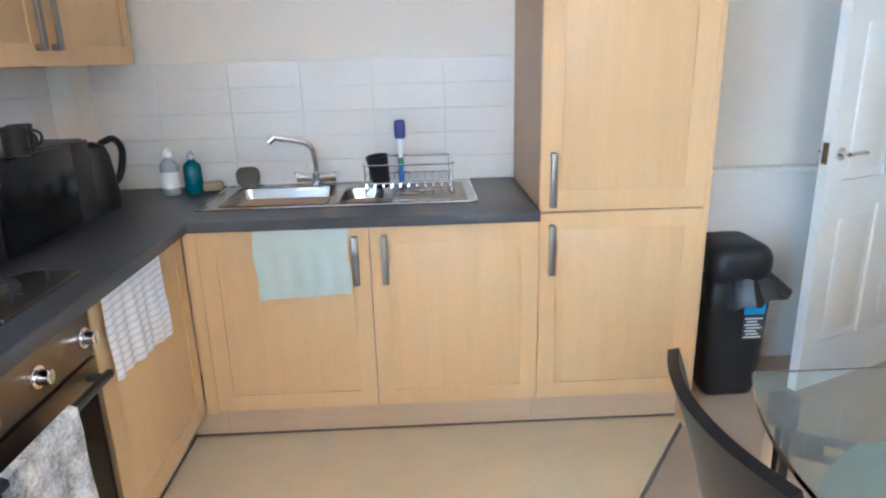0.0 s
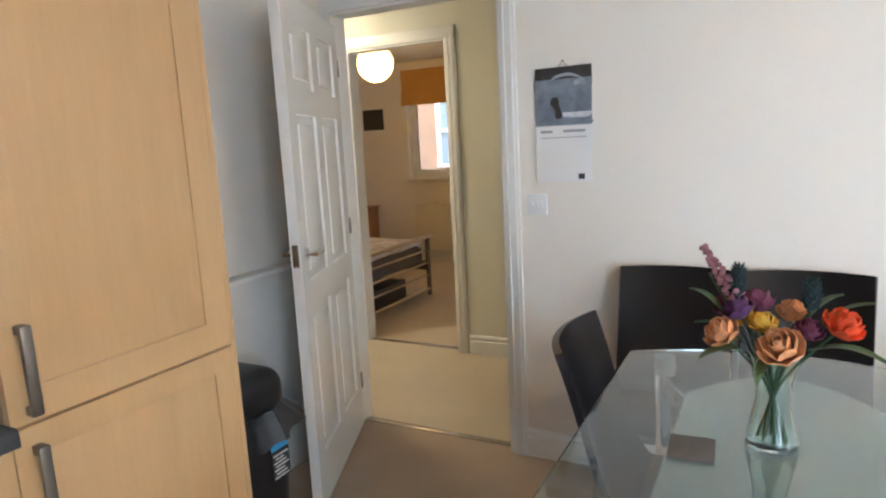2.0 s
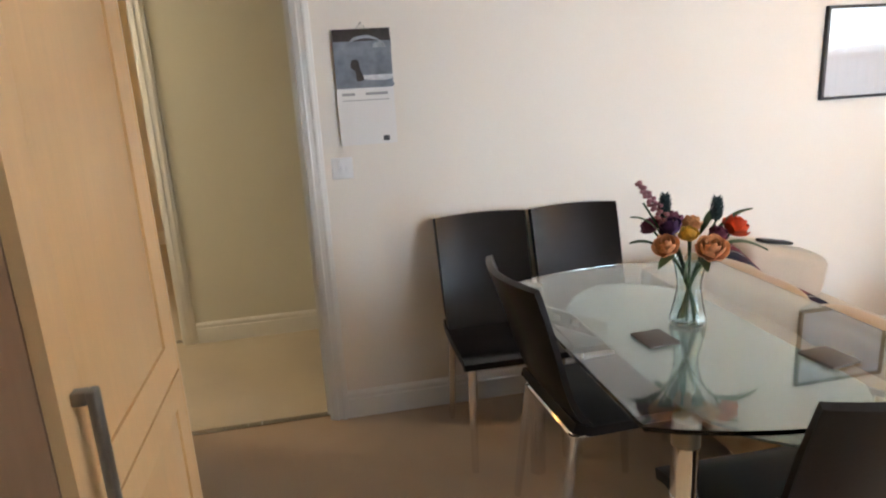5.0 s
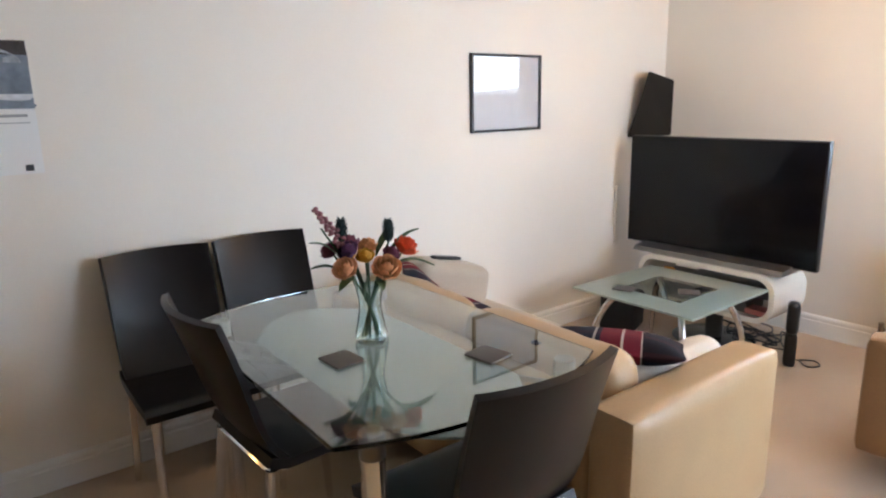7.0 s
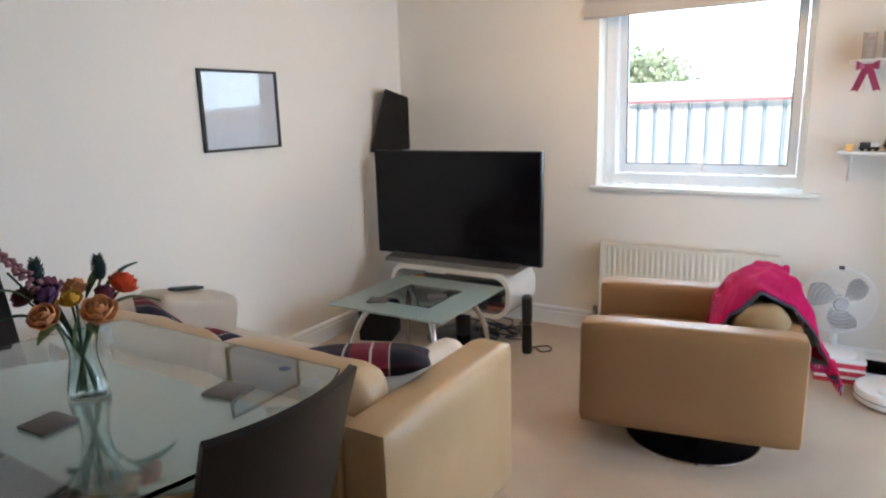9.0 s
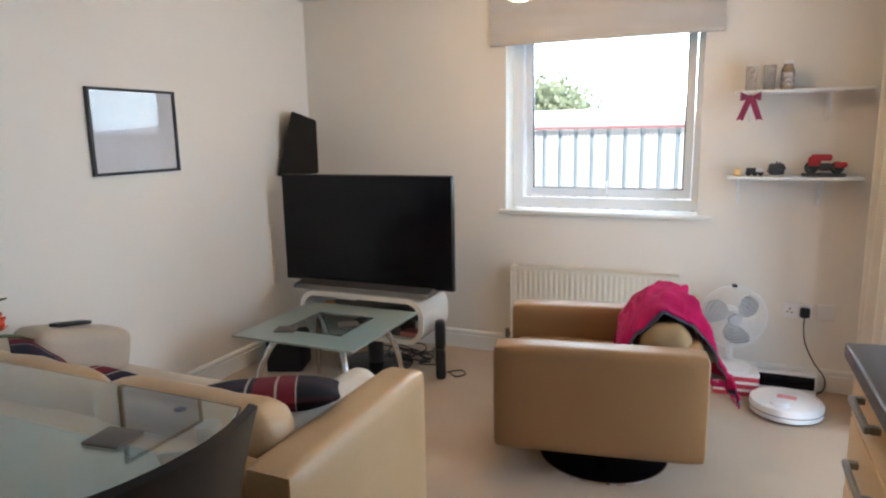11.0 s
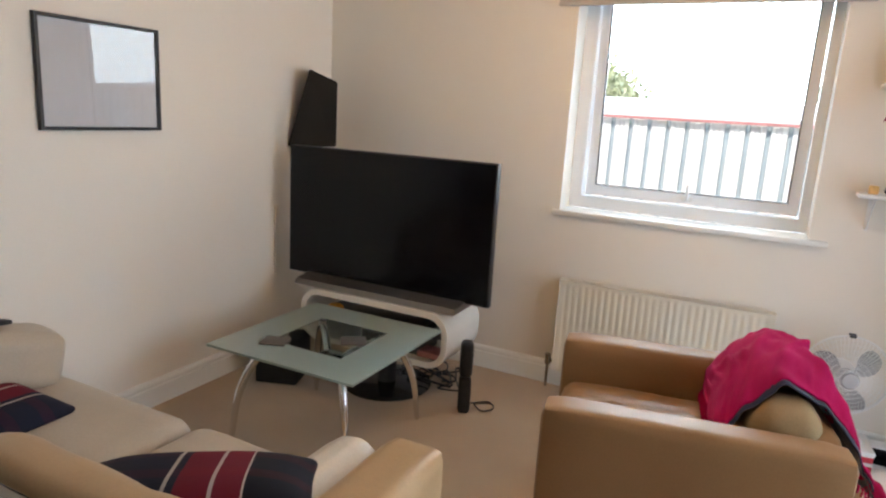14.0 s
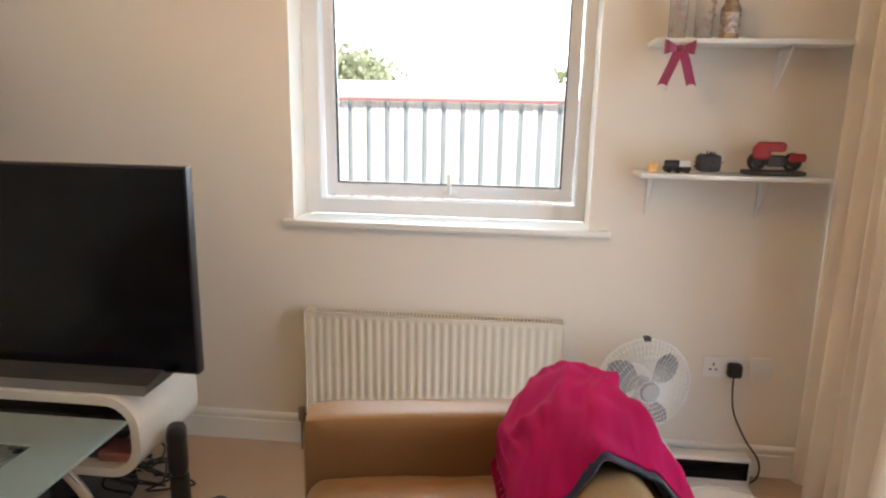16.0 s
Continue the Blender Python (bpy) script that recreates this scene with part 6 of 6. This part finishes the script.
for k in range(64):
    a = k * math.pi / 32
    pts = [(r * math.cos(a + (0.16 - r) * 2.0), -0.062 * math.sqrt(max(0, 1 - (r / 0.165) ** 2)) - 0.005, FZ + r * math.sin(a + (0.16 - r) * 2.0)) for r in (0.035, 0.07, 0.105, 0.135, 0.155, 0.165)]
    tube(bm, pts, 0.0011, 4)
    tube(bm, [(r * math.cos(a), 0.045 * math.sqrt(max(0, 1 - (r / 0.165) ** 2)) + 0.004, FZ + r * math.sin(a)) for r in (0.06, 0.11, 0.145, 0.165)], 0.0011, 4)
part("guard", bm, white_plastic, fan, "white wire guard")
bm = bm_new()
tube(bm, [(0.166 * math.cos(a * math.pi / 24), 0, FZ + 0.166 * math.sin(a * math.pi / 24)) for a in range(48)], 0.005, 6, True)
part("rim", bm, white_plastic, fan)
part("badge", cyl(bm_new(), (0, -0.066, FZ), (0, -0.072, FZ), 0.034, 0.030), fan_badge, fan)
part("clip", box(bm_new(), -0.012, 0.012, -0.012, 0.012, FZ + 0.162, FZ + 0.178, 0.003), dark_grey, fan)
fan_grey = mat("fan_blade", (0.25, 0.255, 0.26), 0.35, var=0.08, trans=0.2)
for k in range(3):
    a0 = k * 2 * math.pi / 3 + 0.5

    def blade(u, v):
        r = 0.03 + 0.115 * u
        a = a0 + (v - 0.5) * (1.3 - 0.1 * u) * math.sin(math.pi * (0.18 + 0.75 * u)) ** 0.5 + 0.3 * u
        return (r * math.cos(a), -0.012 + (v - 0.5) * 0.05 * -1, FZ + r * math.sin(a))
    part("blade", sheet(bm_new(), 10, 10, blade, 0.002), fan_grey, fan, "translucent grey blade", 60)
part("hub", cyl(bm_new(), (0, -0.035, FZ), (0, 0.01, FZ), 0.03), fan_grey, fan)

rob = thing("robot_vacuum", pose(-0.868, -1.30, 0, 0, 0, 170), "round white robot vacuum cleaner parked at its dock", "robot vacuum")
part("body", lathe(bm_new(), [(0.0, 0.012), (0.165, 0.012), (0.172, 0.018), (0.174, 0.065), (0.168, 0.078), (0.160, 0.080), (0.158, 0.077), (0.15, 0.080), (0.0, 0.082)], 56, closed=False), white_plastic, rob)
part("sensor_turret", lathe(bm_new(), [(0.046, 0.080), (0.046, 0.094), (0.042, 0.098), (0.0, 0.098)], 28, (-0.02, -0.095, 0), False), white_plastic, rob)
part("bumper_line", lathe(bm_new(), [(0.1735, 0.040), (0.1755, 0.041), (0.1755, 0.043), (0.1735, 0.044)], 56, closed=False), dark_grey, rob)
part("pink_sticker", box(bm_new(), -0.045, 0.045, -0.005, 0.045, 0.0815, 0.083, 0.0005), mat("pink_sticker", (0.75, 0.30, 0.32), 0.5, var=0.1), rob, "faded pink sticker")
part("front_window", box(bm_new(), -0.025, 0.025, 0.170, 0.1755, 0.032, 0.05, 0.001), fan_grey, rob)
part("side_light", box(bm_new(), 0.148, 0.156, 0.083, 0.093, 0.03, 0.055, 0.001), dark_grey, rob)
for x in (-0.11, 0.11):
    part("wheel", cyl(bm_new(), (x - 0.012, 0, 0.014), (x + 0.012, 0, 0.014), 0.014), black_plastic, rob)
part("side_brush", tube(bm_new(), [(-0.10, 0.10, 0.008), (-0.165, 0.135, 0.006)], 0.008, 5), dark_grey, rob)
dock = thing("charging_dock", pose(-0.885, -1.615, 0), "white charging dock with a glossy black front", "dock")
part("foot", box(bm_new(), -0.15, 0.15, 0.02, 0.115, 0, 0.012, 0.004), white_plastic, dock)
part("tower", box(bm_new(), -0.155, 0.155, -0.05, 0.02, 0, 0.115, 0.006), white_plastic, dock)
part("window", box(bm_new(), -0.145, 0.145, 0.020, 0.024, 0.030, 0.105, 0.002), screen_mat, dock, "glossy black front")

def wall_socket(m, w, pins, label):
    s = thing("wall_socket", m, label, "socket")
    part("plate", box(bm_new(), -w / 2, w / 2, 0.0005, 0.010, 0, 0.086, 0.003), white_plastic, s)
    for x in pins:
        bm = bm_new()
        for dx, dz, a, b in ((0, 0.052, 0.003, 0.006), (-0.011, 0.032, 0.005, 0.003), (0.011, 0.032, 0.005, 0.003)):
            box(bm, x + dx - a, x + dx + a, 0.0095, 0.0106, dz - b, dz + b)
        part("pin_hole", bm, dark_grey, s)
        part("rocker", box(bm_new(), x - 0.006, x + 0.006, 0.0098, 0.0125, 0.066, 0.080, 0.001), white_plastic, s)
    return s


wall_socket(pose(-0.925, YS, 0.410), 0.146, (-0.036, 0.036), "white double wall socket above the skirting")
wall_socket(pose(-1.065, YS, 0.410), 0.086, (), "white blank wall plate above the skirting")
plug = thing("power_plug", pose(-0.962, YS + 0.0112, 0.428), "black plug in the socket with its lead hanging down", "plug")
part("body", soft(bm_new(), 0, 0.020, 0.022, 0.050, 0.040, 0.055, 0.010, 5), black_plastic, plug)
part("lead", tube(bm_new(), curve_pts([(0, 0.02, -0.004), (0.0, 0.022, -0.06), (-0.012, 0.03, -0.15), (-0.06, 0.05, -0.25), (-0.115, 0.06, -0.33), (-0.11, 0.07, -0.40), (-0.05, 0.07, -0.432), (0.0, 0.06, -0.433)], 48), 0.0036, 6), black_plastic, plug)


def globe_lamp(m, r, drop, shade_mat, label):
    g = thing("pendant_lamp", m, label, "lamp", "paper globe lamps")
    prof = [(max(0.028, r * math.sin(math.pi * k / 24)), -drop - r - r * math.cos(math.pi * k / 24)) for k in range(1, 24)]
    bm = lathe(bm_new(), [(a + 0.0012 * (k % 2), z) for k, (a, z) in enumerate(prof)], 36, closed=False)
    part("shade", bm, shade_mat, g, "glowing cream paper shade", 60)
    part("cord", cyl(bm_new(), (0, 0, -drop - 0.02), (0, 0, -0.03), 0.003), white_plastic, g)
    part("ceiling_rose", lathe(bm_new(), [(0.0, -0.035), (0.02, -0.033), (0.045, -0.012), (0.045, -0.001), (0.0, -0.0005)], 24, closed=False), white_plastic, g)
    return g


globe_lamp(pose(0.33, -0.50, ZC), 0.135, 0.10, lamp_paper, "lit cream paper globe lamp on the ceiling")
globe_lamp(pose(4.95, 4.86, ZC), 0.17, 0.03, bed_lamp_paper, "lit cream paper globe lamp on the bedroom ceiling")
thermo = thing("thermostat", pose(3.47, 4.33, 1.50, 0, 0, 90), "small white thermostat on the hall wall", "thermostat")
part("case", box(bm_new(), -0.045, 0.045, 0.0005, 0.028, -0.04, 0.04, 0.005), white_plastic, thermo)
part("dial", cyl(bm_new(), (0, 0.028, 0), (0, 0.036, 0), 0.026), white_plastic, thermo)

# ---- bedroom ----
bed = thing("bed", pose(4.30, 5.36, 0), "metal-framed bed with striped rails and pale bedding", "bed")
rail = mat("bed_metal", (0.16, 0.15, 0.15), 0.3, 0.9, var=0.1)
for x in (-0.60, 0.60):
    part("post", cyl(bm_new(), (x, -0.98, 0), (x, -0.98, 0.54), 0.022), rail, bed)
    part("post", cyl(bm_new(), (x, 1.0, 0), (x, 1.0, 0.95), 0.022), rail, bed)
    part("side_rail", box(bm_new(), x - 0.015, x + 0.015, -0.98, 1.0, 0.24, 0.32), rail, bed)
for k, z in enumerate((0.55, 0.43, 0.31, 0.19, 0.06)):
    part("foot_rail", tube(bm_new(), [(-0.62, -0.98, z), (0.68 if k == 0 else 0.62, -0.98, z)], 0.018 if k in (0, 4) else 0.012, 10), chrome, bed, "polished foot rail")
part("mattress", soft(bm_new(), 0, 0.0, 0.40, 1.16, 1.90, 0.20, 0.05, 7), mat("mattress_cloth", (0.16, 0.145, 0.15), 0.9, var=0.2, fine=120, bump=0.3), bed)
bedding = mat("bedding", (0.66, 0.65, 0.70), 0.9, var=0.45, scale=9, fine=60, bump=0.4)
part("duvet", soft(bm_new(), 0, -0.12, 0.47, 1.24, 1.64, 0.14, 0.06, 9, (0, 0, 0.02), 0.02), bedding, bed, "rumpled patterned duvet")
part("pillow", soft(bm_new(), 0, 0.78, 0.55, 0.8, 0.36, 0.14, 0.06, 7, (0, 0, 0.03)), paper, bed)
part("headboard", box(bm_new(), -0.6, 0.6, 1.0, 1.03, 0.3, 0.92, 0.01), rail, bed)
single("underbed_box", box(bm_new(), -0.45, 0.45, -0.5, 0.5, 0, 0.17, 0.01), dark_grey, pose(4.30, 5.05, 0), "dark storage box under the bed", "box")
ns = thing("bedside_cabinet", pose(6.18, 6.10, 0), "reddish wooden bedside cabinet", "cabinet")
red_wood = mat("red_wood", (0.36, 0.17, 0.09), 0.45, var=0.2, scale=3, fine=20, stretch=(6, 6, 0.8))
part("body", box(bm_new(), -0.22, 0.22, -0.2, 0.2, 0.0, 0.66, 0.004), red_wood, ns)
part("top", box(bm_new(), -0.24, 0.24, -0.22, 0.22, 0.6605, 0.685, 0.004), red_wood, ns)
for z in (0.12, 0.38):
    d = part("drawer_front", box(bm_new(), -0.235, -0.2205, -0.18, 0.18, z, z + 0.24, 0.003), red_wood, ns)
    part("knob", cyl(bm_new(), (-0.235, 0, z + 0.12), (-0.26, 0, z + 0.12), 0.012), steel, d)
pf = thing("picture_frame", pose(6.5, 5.94, 1.56), "small dark picture with a white border", "picture")
part("mount", box(bm_new(), -0.012, -0.001, -0.17, 0.17, 0, 0.32, 0.002), paper, pf)
part("print", box(bm_new(), -0.016, -0.0125, -0.15, 0.15, 0.05, 0.30), dark_grey, pf, "dark print")
br = thing("radiator", pose(6.5, 4.92, 0.14, 0, 0, 90), "white panel radiator under the bedroom window", "radiator")
part("panel", box(bm_new(), -0.45, 0.45, 0.03, 0.09, 0, 0.55, 0.006), radiator_white, br)
part("bracket", box(bm_new(), -0.3, -0.27, 0.001, 0.03, 0.1, 0.45), radiator_white, br)
bb = thing("roman_blind", pose(6.5, 4.90, 1.885, 0, 0, 90), "orange fabric roman blind half drawn up", "blind")
part("fabric", sheet(bm_new(), 24, 20, lambda u, v: ((v - 0.5) * 1.22, 0.015 + 0.012 * max(0, 1 - u * 3) + 0.006 * math.sin(u * 9), u * 0.40), 0.003), orange_blind, bb)
part("fold", sheet(bm_new(), 10, 20, lambda u, v: ((v - 0.5) * 1.22, 0.040 - 0.01 * u, 0.012 + 0.10 * u - 0.02 * math.sin(v * 5)), 0.003), orange_blind, bb)
part("bottom_bar", box(bm_new(), -0.61, 0.61, 0.012, 0.045, -0.012, 0.008, 0.003), orange_blind, bb)

# ---- outside ----
shed = thing("metal_shed", pose(0, -7.16, -2.8), "white corrugated metal shed with red eaves trim", "building")
P = 0.232
bm = bm_new()
cols_ = []
for i in range(70):
    for dx, d in ((0, 0), (0.052, 0), (0.057, -0.010), (0.066, -0.010), (0.071, 0), (0.108, 0), (0.113, -0.010), (0.122, -0.010), (0.127, 0), (0.176, 0), (0.186, -0.035), (0.222, -0.035)):
        cols_.append((i * P - 8.02 + dx, d))
lo = [bm.verts.new((x, d, 0)) for x, d in cols_]
hi = [bm.verts.new((x, d, 4.30)) for x, d in cols_]
for k in range(len(cols_) - 1):
    f = bm.faces.new((lo[k], lo[k + 1], hi[k + 1], hi[k]))
    # the deep grooves get their recess shade as a darker colour
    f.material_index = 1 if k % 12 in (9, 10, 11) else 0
part("cladding", bm, [shed_white, shed_groove_shade], shed, "white ribbed cladding", 0)
part("eaves_trim", box(bm_new(), -8, 8, 0.035, 0.075, 4.29, 4.325, 0.006), red_trim, shed, "thin red eaves trim")
bm = bm_new()
sheet(bm, 2, 2, lambda u, v: (-8 + 16 * u, -0.02 - 5.2 * v, 4.325 + 0.36 * v), 0.05)
part("roof", bm, shed_white, shed, "shallow white metal roof")
part("side_wall", box(bm_new(), -8, -7.95, -5.0, -0.04, 0, 4.3), shed_white, shed)
part("side_wall", box(bm_new(), 7.70, 7.75, -5.0, -0.04, 0, 4.3), shed_white, shed)


def tree(m, h, r, seed, n, label):
    t = thing("tree", m, label, "tree", "trees beyond the shed")
    rr = random.Random(seed)
    bm = tube(bm_new(), curve_pts([(0, 0, 0), (0.1, 0.05, h * 0.3), (-0.05, 0, h * 0.6), (0, 0, h * 0.85)], 16), [0.28 - 0.0135 * k for k in range(16)] + [0.06], 9)
    limbs = []
    for k in range(9):
        a = k * 2.4
        z0 = h * (0.35 + 0.05 * k)
        e = Vector((math.cos(a) * r * 0.7, math.sin(a) * r * 0.7, z0 + r * 0.5))
        tube(bm, curve_pts([(0, 0, z0), e * 0.5 + Vector((0, 0, z0 * 0.5)), e], 8), 0.06, 6)
        limbs.append(e)
    part("trunk", bm, bark, t)
    bm = bm_new()
    clumps = [Vector((0, 0, h * 0.8))] + limbs + [Vector((rr.uniform(-r, r) * 0.7, rr.uniform(-r, r) * 0.7, h * rr.uniform(0.55, 0.95))) for _ in range(14)]
    for _ in range(n):
        c = clumps[rr.randrange(len(clumps))]
        d = Vector((rr.gauss(0, 1), rr.gauss(0, 1), rr.gauss(0, 0.8))).normalized() * (r * 0.40 * rr.random() ** 0.6)
        p = c + d
        s = rr.uniform(0.08, 0.18)
        q = Euler((rr.uniform(0, 6), rr.uniform(0, 6), rr.uniform(0, 6))).to_matrix()
        vs_ = [bm.verts.new(p + q @ Vector(w)) for w in ((-s, 0, 0), (0, -s * 0.6, 0.02), (s, 0, 0), (0, s * 0.6, 0.02))]
        bm.faces.new(vs_)
    me = bpy.data.meshes.new("crown")
    bm.to_mesh(me)
    bm.free()
    me.materials.append(leaf_mat)
    ob = new("crown", me)
    ob.parent = t


tree(pose(7.3, -25, -2.8), 5.85, 3.2, 1, 16000, "leafy green tree rising behind the shed roof")
tree(pose(-4.0, -28, -2.8), 5.95, 2.4, 2, 6000, "leafy green tree low behind the shed roof")

house = thing("brick_house", pose(13.0, 7.95, -2.8), "pinkish brick house with white windows opposite the bedroom", "building")
part("wall", slab(bm_new(), -8, 8, 0, 7, 0, 0.3, [(-0.6, 0.6, 3.66, 5.32), (-3.6, -2.4, 3.66, 5.32), (2.4, 3.6, 3.66, 5.32)], (1, 2, 0)), brick_mat, house)
part("roof", sheet(bm_new(), 2, 2, lambda u, v: (-0.4 + 4 * v, -8 + 16 * u, 7 + 2.4 * v), 0.1), dark_grey, house)
for y in (-3.0, 0.0, 3.0):
    bm = slab(bm_new(), y - 0.6, y + 0.6, 3.66, 5.32, 0.06, 0.13, [(y - 0.53, y - 0.035, 3.73, 4.45), (y + 0.035, y + 0.53, 3.73, 4.45), (y - 0.53, y - 0.035, 4.53, 5.25), (y + 0.035, y + 0.53, 4.53, 5.25)], (1, 2, 0))
    w = part("window", bm, upvc, house, "white window frame")
    part("pane", box(bm_new(), 0.14, 0.15, y - 0.6, y + 0.6, 3.66, 5.32), mat("far_pane", (0.30, 0.33, 0.36), 0.15, bump=0), w)
hl = thing("ceiling_light", pose(2.92, 4.5, ZC), "lit round white ceiling light in the hall", "lamp")
part("plate", cyl(bm_new(), (0, 0, -0.02), (0, 0, -0.001), 0.15), white_plastic, hl)
part("dome", lathe(bm_new(), [(0.14, -0.021), (0.135, -0.05), (0.09, -0.08), (0.0, -0.09)], 28, closed=False), glow("hall_lamp", (1.0, 0.86, 0.60), 24.0), hl, "glowing glass dome")
